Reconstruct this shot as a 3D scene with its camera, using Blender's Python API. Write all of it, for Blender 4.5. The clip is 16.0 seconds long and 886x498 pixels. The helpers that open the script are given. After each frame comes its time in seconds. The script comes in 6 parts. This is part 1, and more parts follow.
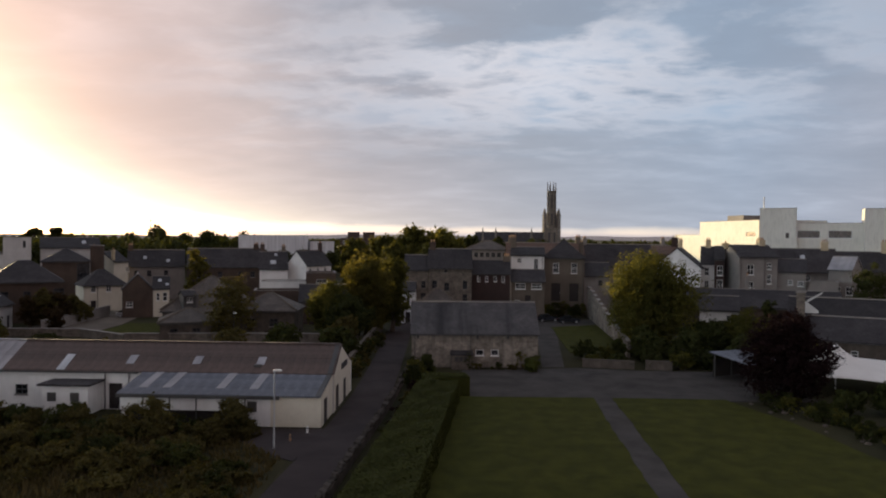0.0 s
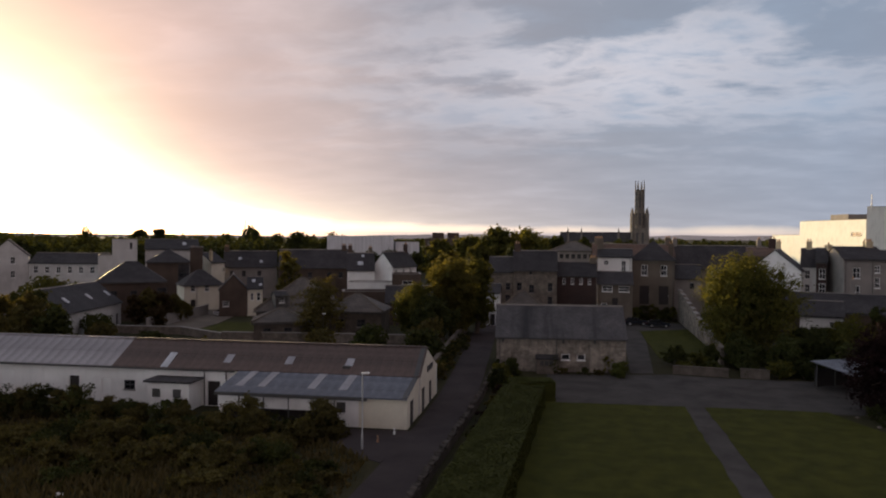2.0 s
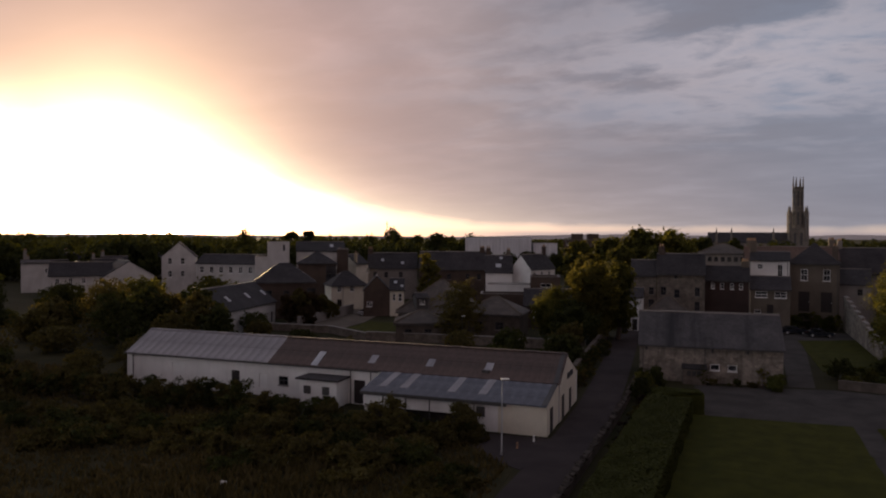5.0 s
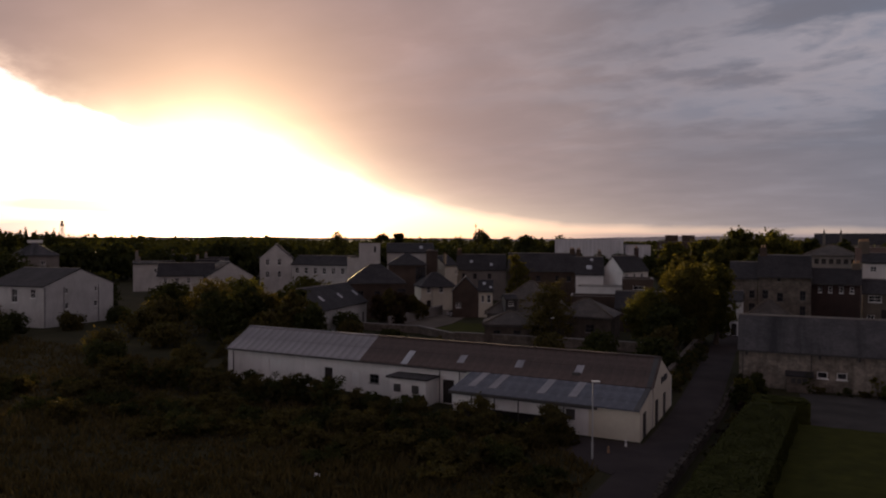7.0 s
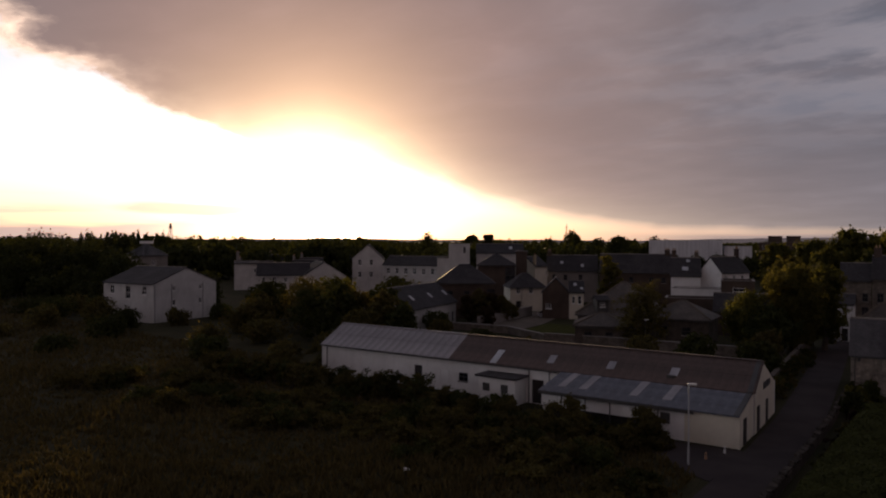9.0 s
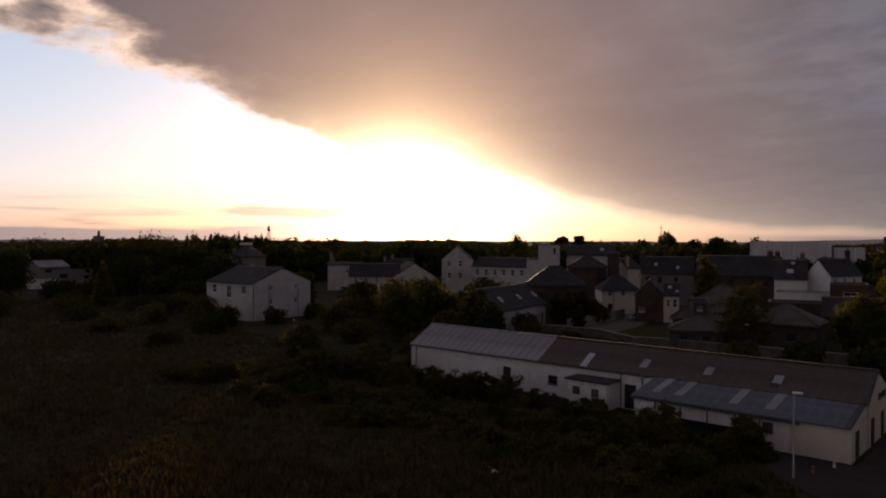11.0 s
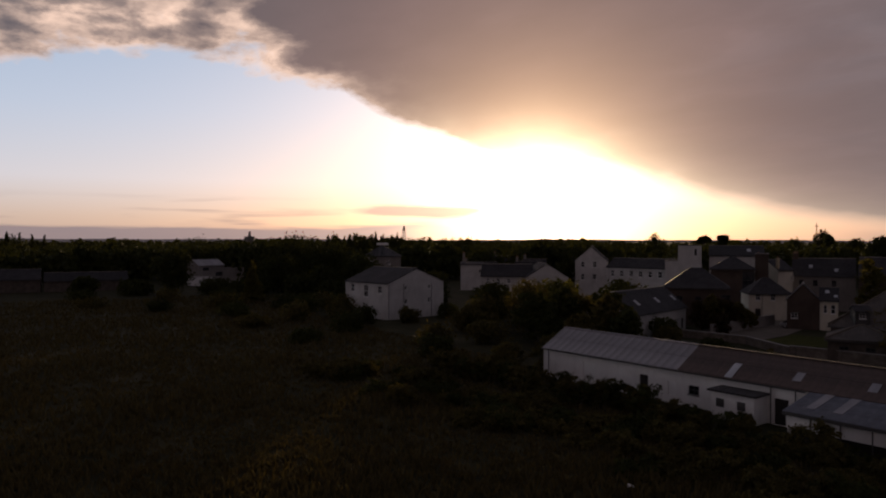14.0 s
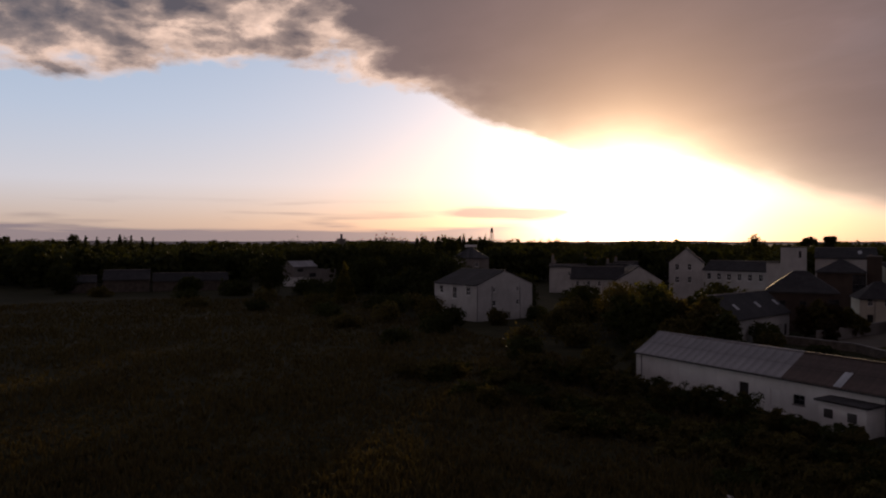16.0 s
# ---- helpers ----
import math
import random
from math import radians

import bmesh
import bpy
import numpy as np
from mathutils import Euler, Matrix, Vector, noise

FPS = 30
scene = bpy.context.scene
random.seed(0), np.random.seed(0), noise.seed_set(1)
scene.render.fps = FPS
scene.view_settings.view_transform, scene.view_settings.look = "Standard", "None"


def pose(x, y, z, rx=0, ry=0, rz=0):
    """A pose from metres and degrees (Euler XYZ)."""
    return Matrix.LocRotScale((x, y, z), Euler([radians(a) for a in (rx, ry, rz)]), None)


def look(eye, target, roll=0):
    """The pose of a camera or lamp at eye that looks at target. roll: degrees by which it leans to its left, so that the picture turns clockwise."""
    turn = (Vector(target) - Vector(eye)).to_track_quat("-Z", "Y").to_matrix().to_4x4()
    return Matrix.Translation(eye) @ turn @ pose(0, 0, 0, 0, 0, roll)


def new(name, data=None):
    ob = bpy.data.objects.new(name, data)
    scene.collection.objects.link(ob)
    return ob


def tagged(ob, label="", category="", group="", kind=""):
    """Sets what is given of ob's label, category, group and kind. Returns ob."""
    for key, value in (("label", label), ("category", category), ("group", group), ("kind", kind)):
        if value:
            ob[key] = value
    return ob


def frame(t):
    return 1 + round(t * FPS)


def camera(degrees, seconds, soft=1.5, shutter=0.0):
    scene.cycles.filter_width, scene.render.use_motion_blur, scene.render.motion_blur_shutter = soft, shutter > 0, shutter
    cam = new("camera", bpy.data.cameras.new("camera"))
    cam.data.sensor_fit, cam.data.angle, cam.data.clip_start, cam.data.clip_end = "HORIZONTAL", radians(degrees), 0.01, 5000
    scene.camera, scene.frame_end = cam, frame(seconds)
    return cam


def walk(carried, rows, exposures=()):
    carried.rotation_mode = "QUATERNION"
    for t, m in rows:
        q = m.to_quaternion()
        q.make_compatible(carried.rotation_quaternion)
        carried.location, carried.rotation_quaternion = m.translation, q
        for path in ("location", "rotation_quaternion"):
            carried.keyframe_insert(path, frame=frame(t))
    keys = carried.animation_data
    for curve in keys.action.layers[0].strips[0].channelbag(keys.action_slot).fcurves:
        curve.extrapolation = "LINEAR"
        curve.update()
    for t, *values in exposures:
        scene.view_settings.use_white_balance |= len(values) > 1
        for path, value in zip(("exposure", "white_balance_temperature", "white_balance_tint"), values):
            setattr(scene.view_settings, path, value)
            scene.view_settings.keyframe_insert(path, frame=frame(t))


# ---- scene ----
cam = camera(64.0, 16.0, soft=2.05)
# seconds, x, y, z, yaw, pitch, roll: a drone that hovers and turns to its left
ROWS = [
    (0.0, -0.01, -0.01, 16.02, 0.00, -0.81, -0.52),
    (0.5, -0.01, -0.05, 16.09, 1.25, -0.84, -0.52),
    (1.0, -0.04, -0.07, 16.20, 3.12, -0.87, -0.52),
    (1.5, -0.07, -0.08, 16.33, 4.96, -0.88, -0.48),
    (2.0, -0.12, -0.08, 16.46, 6.78, -0.90, -0.43),
    (2.5, -0.16, -0.07, 16.59, 8.62, -0.92, -0.39),
    (3.0, -0.20, -0.07, 16.70, 10.47, -0.93, -0.37),
    (3.5, -0.24, -0.06, 16.79, 12.30, -0.94, -0.35),
    (4.0, -0.27, -0.05, 16.86, 14.15, -0.93, -0.36),
    (4.5, -0.30, -0.05, 16.89, 16.01, -0.94, -0.33),
    (5.0, -0.32, -0.05, 16.90, 17.84, -0.94, -0.30),
    (7.5, -0.32, -0.01, 16.62, 26.79, -0.75, -0.21),
    (8.0, -0.31, 0.01, 16.53, 28.59, -0.72, -0.20),
    (8.5, -0.31, 0.03, 16.45, 30.42, -0.69, -0.20),
    (9.0, -0.31, 0.07, 16.38, 32.24, -0.67, -0.20),
    (11.5, -0.40, 0.37, 16.30, 41.23, -0.55, -0.16),
    (12.0, -0.45, 0.44, 16.36, 42.99, -0.56, -0.15),
    (12.5, -0.50, 0.52, 16.44, 44.77, -0.60, -0.13),
    (13.0, -0.55, 0.60, 16.53, 46.57, -0.64, -0.12),
    (13.5, -0.60, 0.66, 16.63, 48.32, -0.68, -0.11),
    (14.0, -0.65, 0.71, 16.72, 50.13, -0.67, -0.10),
    (14.5, -0.70, 0.73, 16.79, 51.91, -0.63, -0.07),
    (15.0, -0.72, 0.72, 16.83, 53.68, -0.58, -0.10),
    (15.5, -0.72, 0.66, 16.81, 55.44, -0.53, -0.10),
    (16.0, -0.69, 0.54, 16.70, 57.21, -0.52, -0.05),
]
EXPOSURES = [(0.0, 0.4, 6600, 14), (3.0, 0.08, 6780, 20), (5.0, -0.36, 6850, 25), (9.0, -0.97, 6850, 27), (12.5, -1.4, 6780, 28), (16.0, -1.5, 6700, 29)]
walk(cam, [(t, pose(x, y, z, 90 + pitch, roll, yaw)) for t, x, y, z, yaw, pitch, roll in ROWS], EXPOSURES)

# ---- light ----
SUN_AZ, SUN_EL = radians(42.4), radians(3.5)      # left of +y, above the horizon
SUN_DIR = Vector((-math.sin(SUN_AZ) * math.cos(SUN_EL), math.cos(SUN_AZ) * math.cos(SUN_EL), math.sin(SUN_EL)))


class Nodes:
    """Short hand for building node trees."""

    def __init__(self, tree):
        self.tree = tree
        tree.nodes.clear()

    def add(self, kind, operation=""):
        node = self.tree.nodes.new(kind)
        if operation:
            node.operation = operation
        return node

    def put(self, socket, value):
        if isinstance(value, bpy.types.NodeSocket):
            self.tree.links.new(value, socket)
        elif value is not None:
            socket.default_value = value

    def math(self, op, a, b=None, c=None, clamp=False):
        node = self.add("ShaderNodeMath", op)
        node.use_clamp = clamp
        for socket, value in zip(node.inputs, (a, b, c)):
            self.put(socket, value)
        return node.outputs[0]

    def mix(self, factor, a, b, blend="MIX"):
        node = self.add("ShaderNodeMix")
        node.data_type, node.blend_type = "RGBA", blend
        self.put(node.inputs[0], factor)
        self.put(node.inputs[6], a)
        self.put(node.inputs[7], b)
        return node.outputs[2]

    def ramp(self, value, stops, mode="LINEAR"):
        node = self.add("ShaderNodeValToRGB")
        node.color_ramp.interpolation = mode
        while len(node.color_ramp.elements) < len(stops):
            node.color_ramp.elements.new(0.5)
        for element, (at, colour) in zip(node.color_ramp.elements, stops):
            element.position = at
            element.color = (colour, colour, colour, 1) if isinstance(colour, (int, float)) else (*colour, 1)
        self.put(node.inputs[0], value)
        return node.outputs[0]

    def noise(self, vector, scale, detail=4.0, rough=0.55, lean=0.0):
        node = self.add("ShaderNodeTexNoise")
        self.put(node.inputs["Vector"], vector)
        self.put(node.inputs["Scale"], scale)
        self.put(node.inputs["Detail"], detail)
        self.put(node.inputs["Roughness"], rough)
        self.put(node.inputs["Distortion"], lean)
        return node.outputs["Fac"]

    def mapped(self, vector, scale=(1, 1, 1), turn=(0, 0, 0), shift=(0, 0, 0)):
        node = self.add("ShaderNodeMapping")
        self.put(node.inputs["Vector"], vector)
        node.inputs["Scale"].default_value = scale
        node.inputs["Rotation"].default_value = turn
        node.inputs["Location"].default_value = shift
        return node.outputs[0]


def make_world():
    world = bpy.data.worlds.new("evening_sky")
    world.use_nodes = True
    scene.world = world
    n = Nodes(world.node_tree)
    way = n.add("ShaderNodeTexCoord").outputs["Generated"]
    sep = n.add("ShaderNodeSeparateXYZ")
    n.put(sep.inputs[0], way)
    x, y, z = sep.outputs
    dot = n.add("ShaderNodeVectorMath", "DOT_PRODUCT")
    n.put(dot.inputs[0], way)
    dot.inputs[1].default_value = SUN_DIR
    angle = n.math("ARCCOSINE", n.math("MINIMUM", dot.outputs["Value"], 0.999999))
    az = n.math("ADD", n.math("DIVIDE", n.math("ARCTAN2", n.math("MULTIPLY", x, -1.0), y), 2 * math.pi), 0.5)
    up = n.math("MAXIMUM", z, 0.0)

    # clear air under and beside the cloud deck
    sky = n.add("ShaderNodeTexSky")
    sky.sky_type, sky.sun_disc = "NISHITA", False
    sky.sun_elevation, sky.sun_rotation = SUN_EL, -SUN_AZ
    sky.dust_density, sky.altitude = 1.5, 60
    air = n.ramp(up, [(0.0, (0.9, 0.8, 0.65)), (0.03, (1.0, 0.96, 0.86)), (0.08, (1.08, 1.28, 1.42)), (0.17, (0.84, 1.18, 1.45)), (0.3, (0.6, 0.98, 1.3)), (1.0, (0.3, 0.5, 0.8))])
    air = n.mix(1.0, n.mix(1.0, air, (AIR, AIR, AIR, 1), "MULTIPLY"), n.mix(1.0, sky.outputs[0], (0.1, 0.1, 0.1, 1), "MULTIPLY"), "ADD")

    air = n.mix(1.0, air, n.ramp(az, [(0.4, 0.62), (0.5, 0.8), (0.54, 1.0), (0.6, 1.05)]), "MULTIPLY")

    # cloud deck: a flat layer seen from below
    flat = n.add("ShaderNodeCombineXYZ")
    depth = n.math("ADD", up, 0.16)
    n.put(flat.inputs[0], n.math("DIVIDE", x, depth))
    n.put(flat.inputs[1], n.math("DIVIDE", y, depth))
    layer = flat.outputs[0]
    streak = n.mapped(layer, (0.8, 1.05, 1), (0, 0, 0.45), (3.1, 1.7, 0))
    billow = n.noise(streak, 0.95, 5, 0.5, 0.15)
    fine = n.noise(streak, 3.8, 7, 0.58, 0.2)
    texture = n.math("ADD", n.math("MULTIPLY", billow, 0.6), n.math("MULTIPLY", fine, 0.4))
    tone = n.ramp(n.math("MULTIPLY", angle, 1 / math.pi), [
        (0.0, (0.33, 0.25, 0.235)), (0.1, (0.325, 0.265, 0.275)), (0.155, (0.298, 0.284, 0.304)), (0.2, (0.222, 0.243, 0.285)),
        (0.28, (0.21, 0.262, 0.325)), (0.36, (0.205, 0.27, 0.35)), (0.5, (0.27, 0.275, 0.31)), (0.7, (0.325, 0.285, 0.295)), (1.0, (0.31, 0.26, 0.272))])
    shade = n.ramp(texture, [(0.3, (0.93, 0.94, 0.96)), (0.44, (1.0, 1.01, 1.02)), (0.54, (1.1, 1.09, 1.09)), (0.62, (1.22, 1.2, 1.19)), (0.7, (1.36, 1.33, 1.31))])
    cloud = n.mix(1.0, tone, shade, "MULTIPLY")
    # thin places where the blue shows through, with bright torn edges
    thin = n.noise(n.mapped(layer, (0.8, 1.15, 1), (0, 0, 0.3), (7.3, 2.2, 0)), 1.9, 6, 0.55, 0.15)
    # the break in the deck lies above the cathedral
    across = n.math("MULTIPLY", n.math("SUBTRACT", az, 0.485), 1 / 0.055)
    above = n.math("MULTIPLY", n.math("SUBTRACT", z, 0.235), 1 / 0.085)
    gap = n.math("EXPONENT", n.math("MULTIPLY", n.math("ADD", n.math("MULTIPLY", across, across), n.math("MULTIPLY", above, above)), -1.0))
    thin = n.math("ADD", n.math("SUBTRACT", thin, 0.07), n.math("MULTIPLY", gap, 0.16))
    open_side = n.ramp(az, [(0.3, 0.6), (0.48, 1.0), (0.53, 0.62), (0.57, 0.2), (0.62, 0.0)], "EASE")
    high = n.ramp(up, [(0.07, 0.0), (0.17, 1.0)])
    side = n.math("MULTIPLY", open_side, high)
    cloud = n.mix(n.math("MULTIPLY", side, n.ramp(thin, [(0.4, 0.0), (0.66, 0.6)])), cloud, (0.28, 0.39, 0.51, 1))
    torn = n.ramp(n.math("ADD", n.math("MULTIPLY", thin, 0.6), n.math("MULTIPLY", fine, 0.4)), [(0.46, 0.0), (0.54, 0.6), (0.57, 0.5), (0.64, 0.0)])
    cloud = n.mix(n.math("MULTIPLY", side, n.math("MULTIPLY", torn, n.math("ADD", 0.12, n.math("MULTIPLY", gap, 0.66)))), cloud, (0.7, 0.69, 0.71, 1))

    # the deck's lower edge, by bearing
    edge = n.ramp(az, [(0.33, 0.03), (0.45, 0.03), (0.5, 0.03), (0.545, 0.042), (0.5636, 0.062), (0.5825, 0.12), (0.597, 0.19), (0.613, 0.262), (0.6257, 0.29), (0.6318, 0.325),
                       (0.643, 0.4), (0.6585, 0.455), (0.664, 0.5), (0.674, 0.55), (0.684, 0.62), (0.7, 0.62), (0.7131, 0.575), (0.728, 0.525), (0.75, 0.54), (0.85, 0.6), (1.0, 0.1)])
    ragged = n.noise(n.mapped(way, (1.0, 1.0, 2.2)), 12, 8, 0.56, 0.15)
    broad = n.noise(n.mapped(way, (1, 1, 2.6)), 5.5, 3, 0.5, 0.1)
    away = n.ramp(az, [(0.57, 0.05), (0.62, 0.14), (0.645, 0.22), (0.665, 0.7), (0.7, 1.0)])
    rag = n.math("MULTIPLY", n.math("SUBTRACT", n.math("ADD", n.math("MULTIPLY", ragged, 0.6), n.math("MULTIPLY", broad, 0.4)), 0.5), n.math("ADD", n.math("MULTIPLY", away, 0.2), 0.012))
    over = n.math("ADD", n.math("SUBTRACT", z, n.math("MULTIPLY", edge, 0.4)), rag)
    soft_edge = n.ramp(az, [(0.54, 0.012), (0.585, 0.034), (0.6, 0.034), (0.625, 0.012), (0.66, 0.014), (0.7, 0.026)])
    cover = n.math("SMOOTH_MIN", n.math("MAXIMUM", n.math("DIVIDE", n.math("ADD", over, 0.005), soft_edge), 0.0), 1.0, 0.1)
    # the torn fringe catches the sun from below
    lit = n.ramp(n.math("ADD", n.math("MULTIPLY", over, n.ramp(az, [(0.665, 1.0), (0.7, 0.5)])), n.math("MULTIPLY", n.math("SUBTRACT", ragged, 0.5), 0.09)), [(0.0, 1.0), (0.012, 0.8), (0.026, 0.3), (0.05, 0.0)])
    rim = n.math("MULTIPLY", lit, n.ramp(az, [(0.64, 0.0), (0.655, 0.3), (0.68, 0.95), (0.69, 1.0), (0.8, 0.8), (0.9, 0.0)]))
    cloud = n.mix(n.math("MULTIPLY", rim, n.ramp(fine, [(0.36, 0.35), (0.56, 1.0)])), cloud, (2.7, 2.15, 1.6, 1))

    # low stratus bars near the horizon
    bars = n.noise(n.mapped(way, (2.2, 2.2, 34)), 2.6, 5, 0.5, 0.2)
    low = n.math("MULTIPLY", n.ramp(bars, [(0.54, 0.0), (0.68, 0.38)]), n.ramp(up, [(0.004, 0.0), (0.02, 1.0), (0.046, 0.9), (0.062, 0.0)]))
    air = n.mix(n.math("MULTIPLY", low, n.ramp(az, [(0.62, 0.25), (0.64, 1.0)])), air, (0.62, 0.54, 0.54, 1))

    bank = n.math("MULTIPLY", n.ramp(n.math("ADD", up, n.math("MULTIPLY", bars, -0.03)), [(-0.01, 0.8), (0.0, 0.65), (0.006, 0.0)]), n.ramp(az, [(0.63, 0.0), (0.65, 1.0)]))
    air = n.mix(bank, air, (0.62, 0.56, 0.6, 1))

    # a grey bank lies on the horizon beyond the cathedral, with a bright slit above it
    far_bank = n.math("MULTIPLY", n.ramp(n.math("ADD", up, n.math("MULTIPLY", bars, -0.006)), [(0.0, 0.9), (0.0055, 0.85), (0.0095, 0.0)]), n.ramp(az, [(0.3, 0.8), (0.5, 1.0), (0.53, 0.8), (0.56, 0.0)]))
    air = n.mix(far_bank, air, (0.44, 0.41, 0.43, 1))

    # a torn bar of cloud beside the sun
    off = n.math("MULTIPLY", n.math("SUBTRACT", az, 0.6445), 1 / 0.0145)
    lift = n.math("MULTIPLY", n.math("SUBTRACT", n.math("ADD", z, n.math("MULTIPLY", bars, 0.012)), 0.047), 1 / 0.0075)
    bar = n.math("EXPONENT", n.math("MULTIPLY", n.math("ADD", n.math("POWER", n.math("ABSOLUTE", off), 4.0), n.math("MULTIPLY", lift, lift)), -1.0))

    # light scattered round the sun
    def halo(colour, width, height):
        fall = n.math("EXPONENT", n.math("MULTIPLY", angle, -1 / width))
        return n.mix(1.0, n.math("MULTIPLY", fall, height), (*colour, 1), "MULTIPLY")

    air = n.mix(1.0, air, n.mix(1.0, halo((1, 0.86, 0.6), 0.06, 14), halo((1, 0.84, 0.62), 0.155, 2.8), "ADD"), "ADD")
    # the thin edge of the deck lets the sun through; further up a warm halo is left
    seep = n.math("MULTIPLY", n.math("EXPONENT", n.math("MULTIPLY", n.math("MAXIMUM", over, 0.0), -1 / 0.027)), n.math("EXPONENT", n.math("MULTIPLY", angle, -1 / 0.15)))
    seep = n.math("MULTIPLY", seep, n.ramp(az, [(0.618, 1.0), (0.632, 0.45), (0.65, 0.15)]))
    thinned = n.mix(1.0, n.math("MULTIPLY", seep, 10.5), (1.0, 0.9, 0.55, 1), "MULTIPLY")
    cloud = n.mix(1.0, n.mix(1.0, cloud, halo((1, 0.66, 0.3), 0.078, 6.4), "ADD"), thinned, "ADD")
    cloud = n.mix(1.0, cloud, halo((1, 0.72, 0.5), 0.28, 0.5), "ADD")
    # low down the deck is lit from under its edge, far along the horizon
    low_light = n.math("MULTIPLY", n.math("EXPONENT", n.math("MULTIPLY", up, -1 / 0.1)), n.math("EXPONENT", n.math("MULTIPLY", angle, -1 / 0.55)))
    cloud = n.mix(1.0, cloud, n.mix(1.0, n.math("MULTIPLY", low_light, 0.62), (1.0, 0.74, 0.52, 1), "MULTIPLY"), "ADD")
    air = n.mix(n.ramp(n.math("MULTIPLY", bar, n.math("ADD", fine, 0.5)), [(0.2, 0.0), (0.6, 0.7)]), air, (1.7, 1.25, 1.05, 1))
    both = n.mix(cover, air, cloud)
    back = n.add("ShaderNodeBackground")
    n.put(back.inputs[0], both)
    back.inputs[1].default_value = SKY
    out = n.add("ShaderNodeOutputWorld")
    n.put(out.inputs[0], back.outputs[0])


AIR, SKY = 1.1, 1.0
make_world()
sun = new("sun", bpy.data.lights.new("sun", "SUN"))
sun.data.energy, sun.data.angle, sun.data.color = 5.0, radians(0.6), (1.0, 0.8, 0.44)
sun.matrix_world = look((0, 0, 0), -SUN_DIR)


# ---- materials ----
def surface(name, dark, light, scale=1.0, rough=0.85, bump=0.25, grain=14.0, streaks=0.0, metal=0.0, rows=None, random_tone=0.0, island=0.0, wave=None, gloss=0.5, run=(1.5, 1.5, 0.3)):
    """A weathered surface: broad stains, fine grain, optional rain streaks, courses (length, height, joint tone) and sheet ribs."""
    mat = bpy.data.materials.new(name)
    mat.use_nodes = True
    n = Nodes(mat.node_tree)
    place = n.add("ShaderNodeTexCoord").outputs["Object"]
    stains = n.noise(place, 0.35 * scale, 5, 0.6, 0.3)
    fine = n.noise(place, grain * scale, 5, 0.65)
    tone = n.math("ADD", n.math("MULTIPLY", stains, 0.62), n.math("MULTIPLY", fine, 0.38))
    colour = n.ramp(tone, [(0.32, dark), (0.68, light)])
    height = fine
    if streaks:
        run = n.noise(n.mapped(place, run), 1.1, 6, 0.62, 0.4)
        colour = n.mix(n.math("MULTIPLY", n.ramp(run, [(0.48, 0.0), (0.68, 1.0)]), streaks), colour, tuple(0.45 * c for c in dark) + (1,))
    if rows:
        length, tall, joint = rows
        sep = n.add("ShaderNodeSeparateXYZ")
        n.put(sep.inputs[0], place)
        flat = n.add("ShaderNodeCombineXYZ")
        n.put(flat.inputs[0], n.math("ADD", sep.outputs[0], n.math("MULTIPLY", sep.outputs[1], 0.31)))
        n.put(flat.inputs[1], sep.outputs[2])
        brick = n.add("ShaderNodeTexBrick")
        n.put(brick.inputs["Vector"], flat.outputs[0])
        for key, value in (("Scale", 1.0), ("Brick Width", length), ("Row Height", tall), ("Mortar Size", 0.012), ("Color1", (0.72, 0.72, 0.72, 1)), ("Color2", (1.2, 1.2, 1.2, 1)), ("Mortar", (joint, joint, joint, 1))):
            brick.inputs[key].default_value = value
        colour = n.mix(0.75, colour, n.mix(1.0, colour, brick.outputs[0], "MULTIPLY"))
        height = n.math("SUBTRACT", fine, n.math("MULTIPLY", brick.outputs["Fac"], 1.5))
    if wave:
        node = n.add("ShaderNodeTexWave")
        node.wave_type, node.bands_direction = "BANDS", "X"
        n.put(node.inputs["Vector"], place)
        node.inputs["Scale"].default_value = wave
        height = n.math("ADD", n.math("MULTIPLY", fine, 0.3), node.outputs["Fac"])
        sheet = n.noise(n.mapped(place, (1.0, 0.05, 0.05)), 1.1, 2, 0.5)
        colour = n.mix(0.5, colour, n.mix(1.0, colour, n.ramp(sheet, [(0.35, 0.75), (0.65, 1.2)]), "MULTIPLY"))
    if random_tone:
        info = n.add("ShaderNodeObjectInfo")
        colour = n.mix(1.0, colour, n.ramp(info.outputs["Random"], [(0, 1 - random_tone), (1, 1 + random_tone)]), "MULTIPLY")
    if island:
        geo = n.add("ShaderNodeNewGeometry")
        colour = n.mix(1.0, colour, n.ramp(geo.outputs["Random Per Island"], [(0, 1 - island), (1, 1 + island)]), "MULTIPLY")
    lump = n.add("ShaderNodeBump")
    lump.inputs["Strength"].default_value, lump.inputs["Distance"].default_value = bump, 0.05
    n.put(lump.inputs["Height"], height)
    shader = n.add("ShaderNodeBsdfPrincipled")
    n.put(shader.inputs["Base Color"], colour)
    n.put(shader.inputs["Roughness"], n.ramp(fine, [(0.3, max(rough - 0.1, 0.02)), (0.7, min(rough + 0.08, 1))]))
    shader.inputs["Metallic"].default_value = metal
    shader.inputs["Specular IOR Level"].default_value = gloss
    n.put(shader.inputs["Normal"], lump.outputs[0])
    n.put(n.add("ShaderNodeOutputMaterial").inputs[0], shader.outputs[0])
    return mat


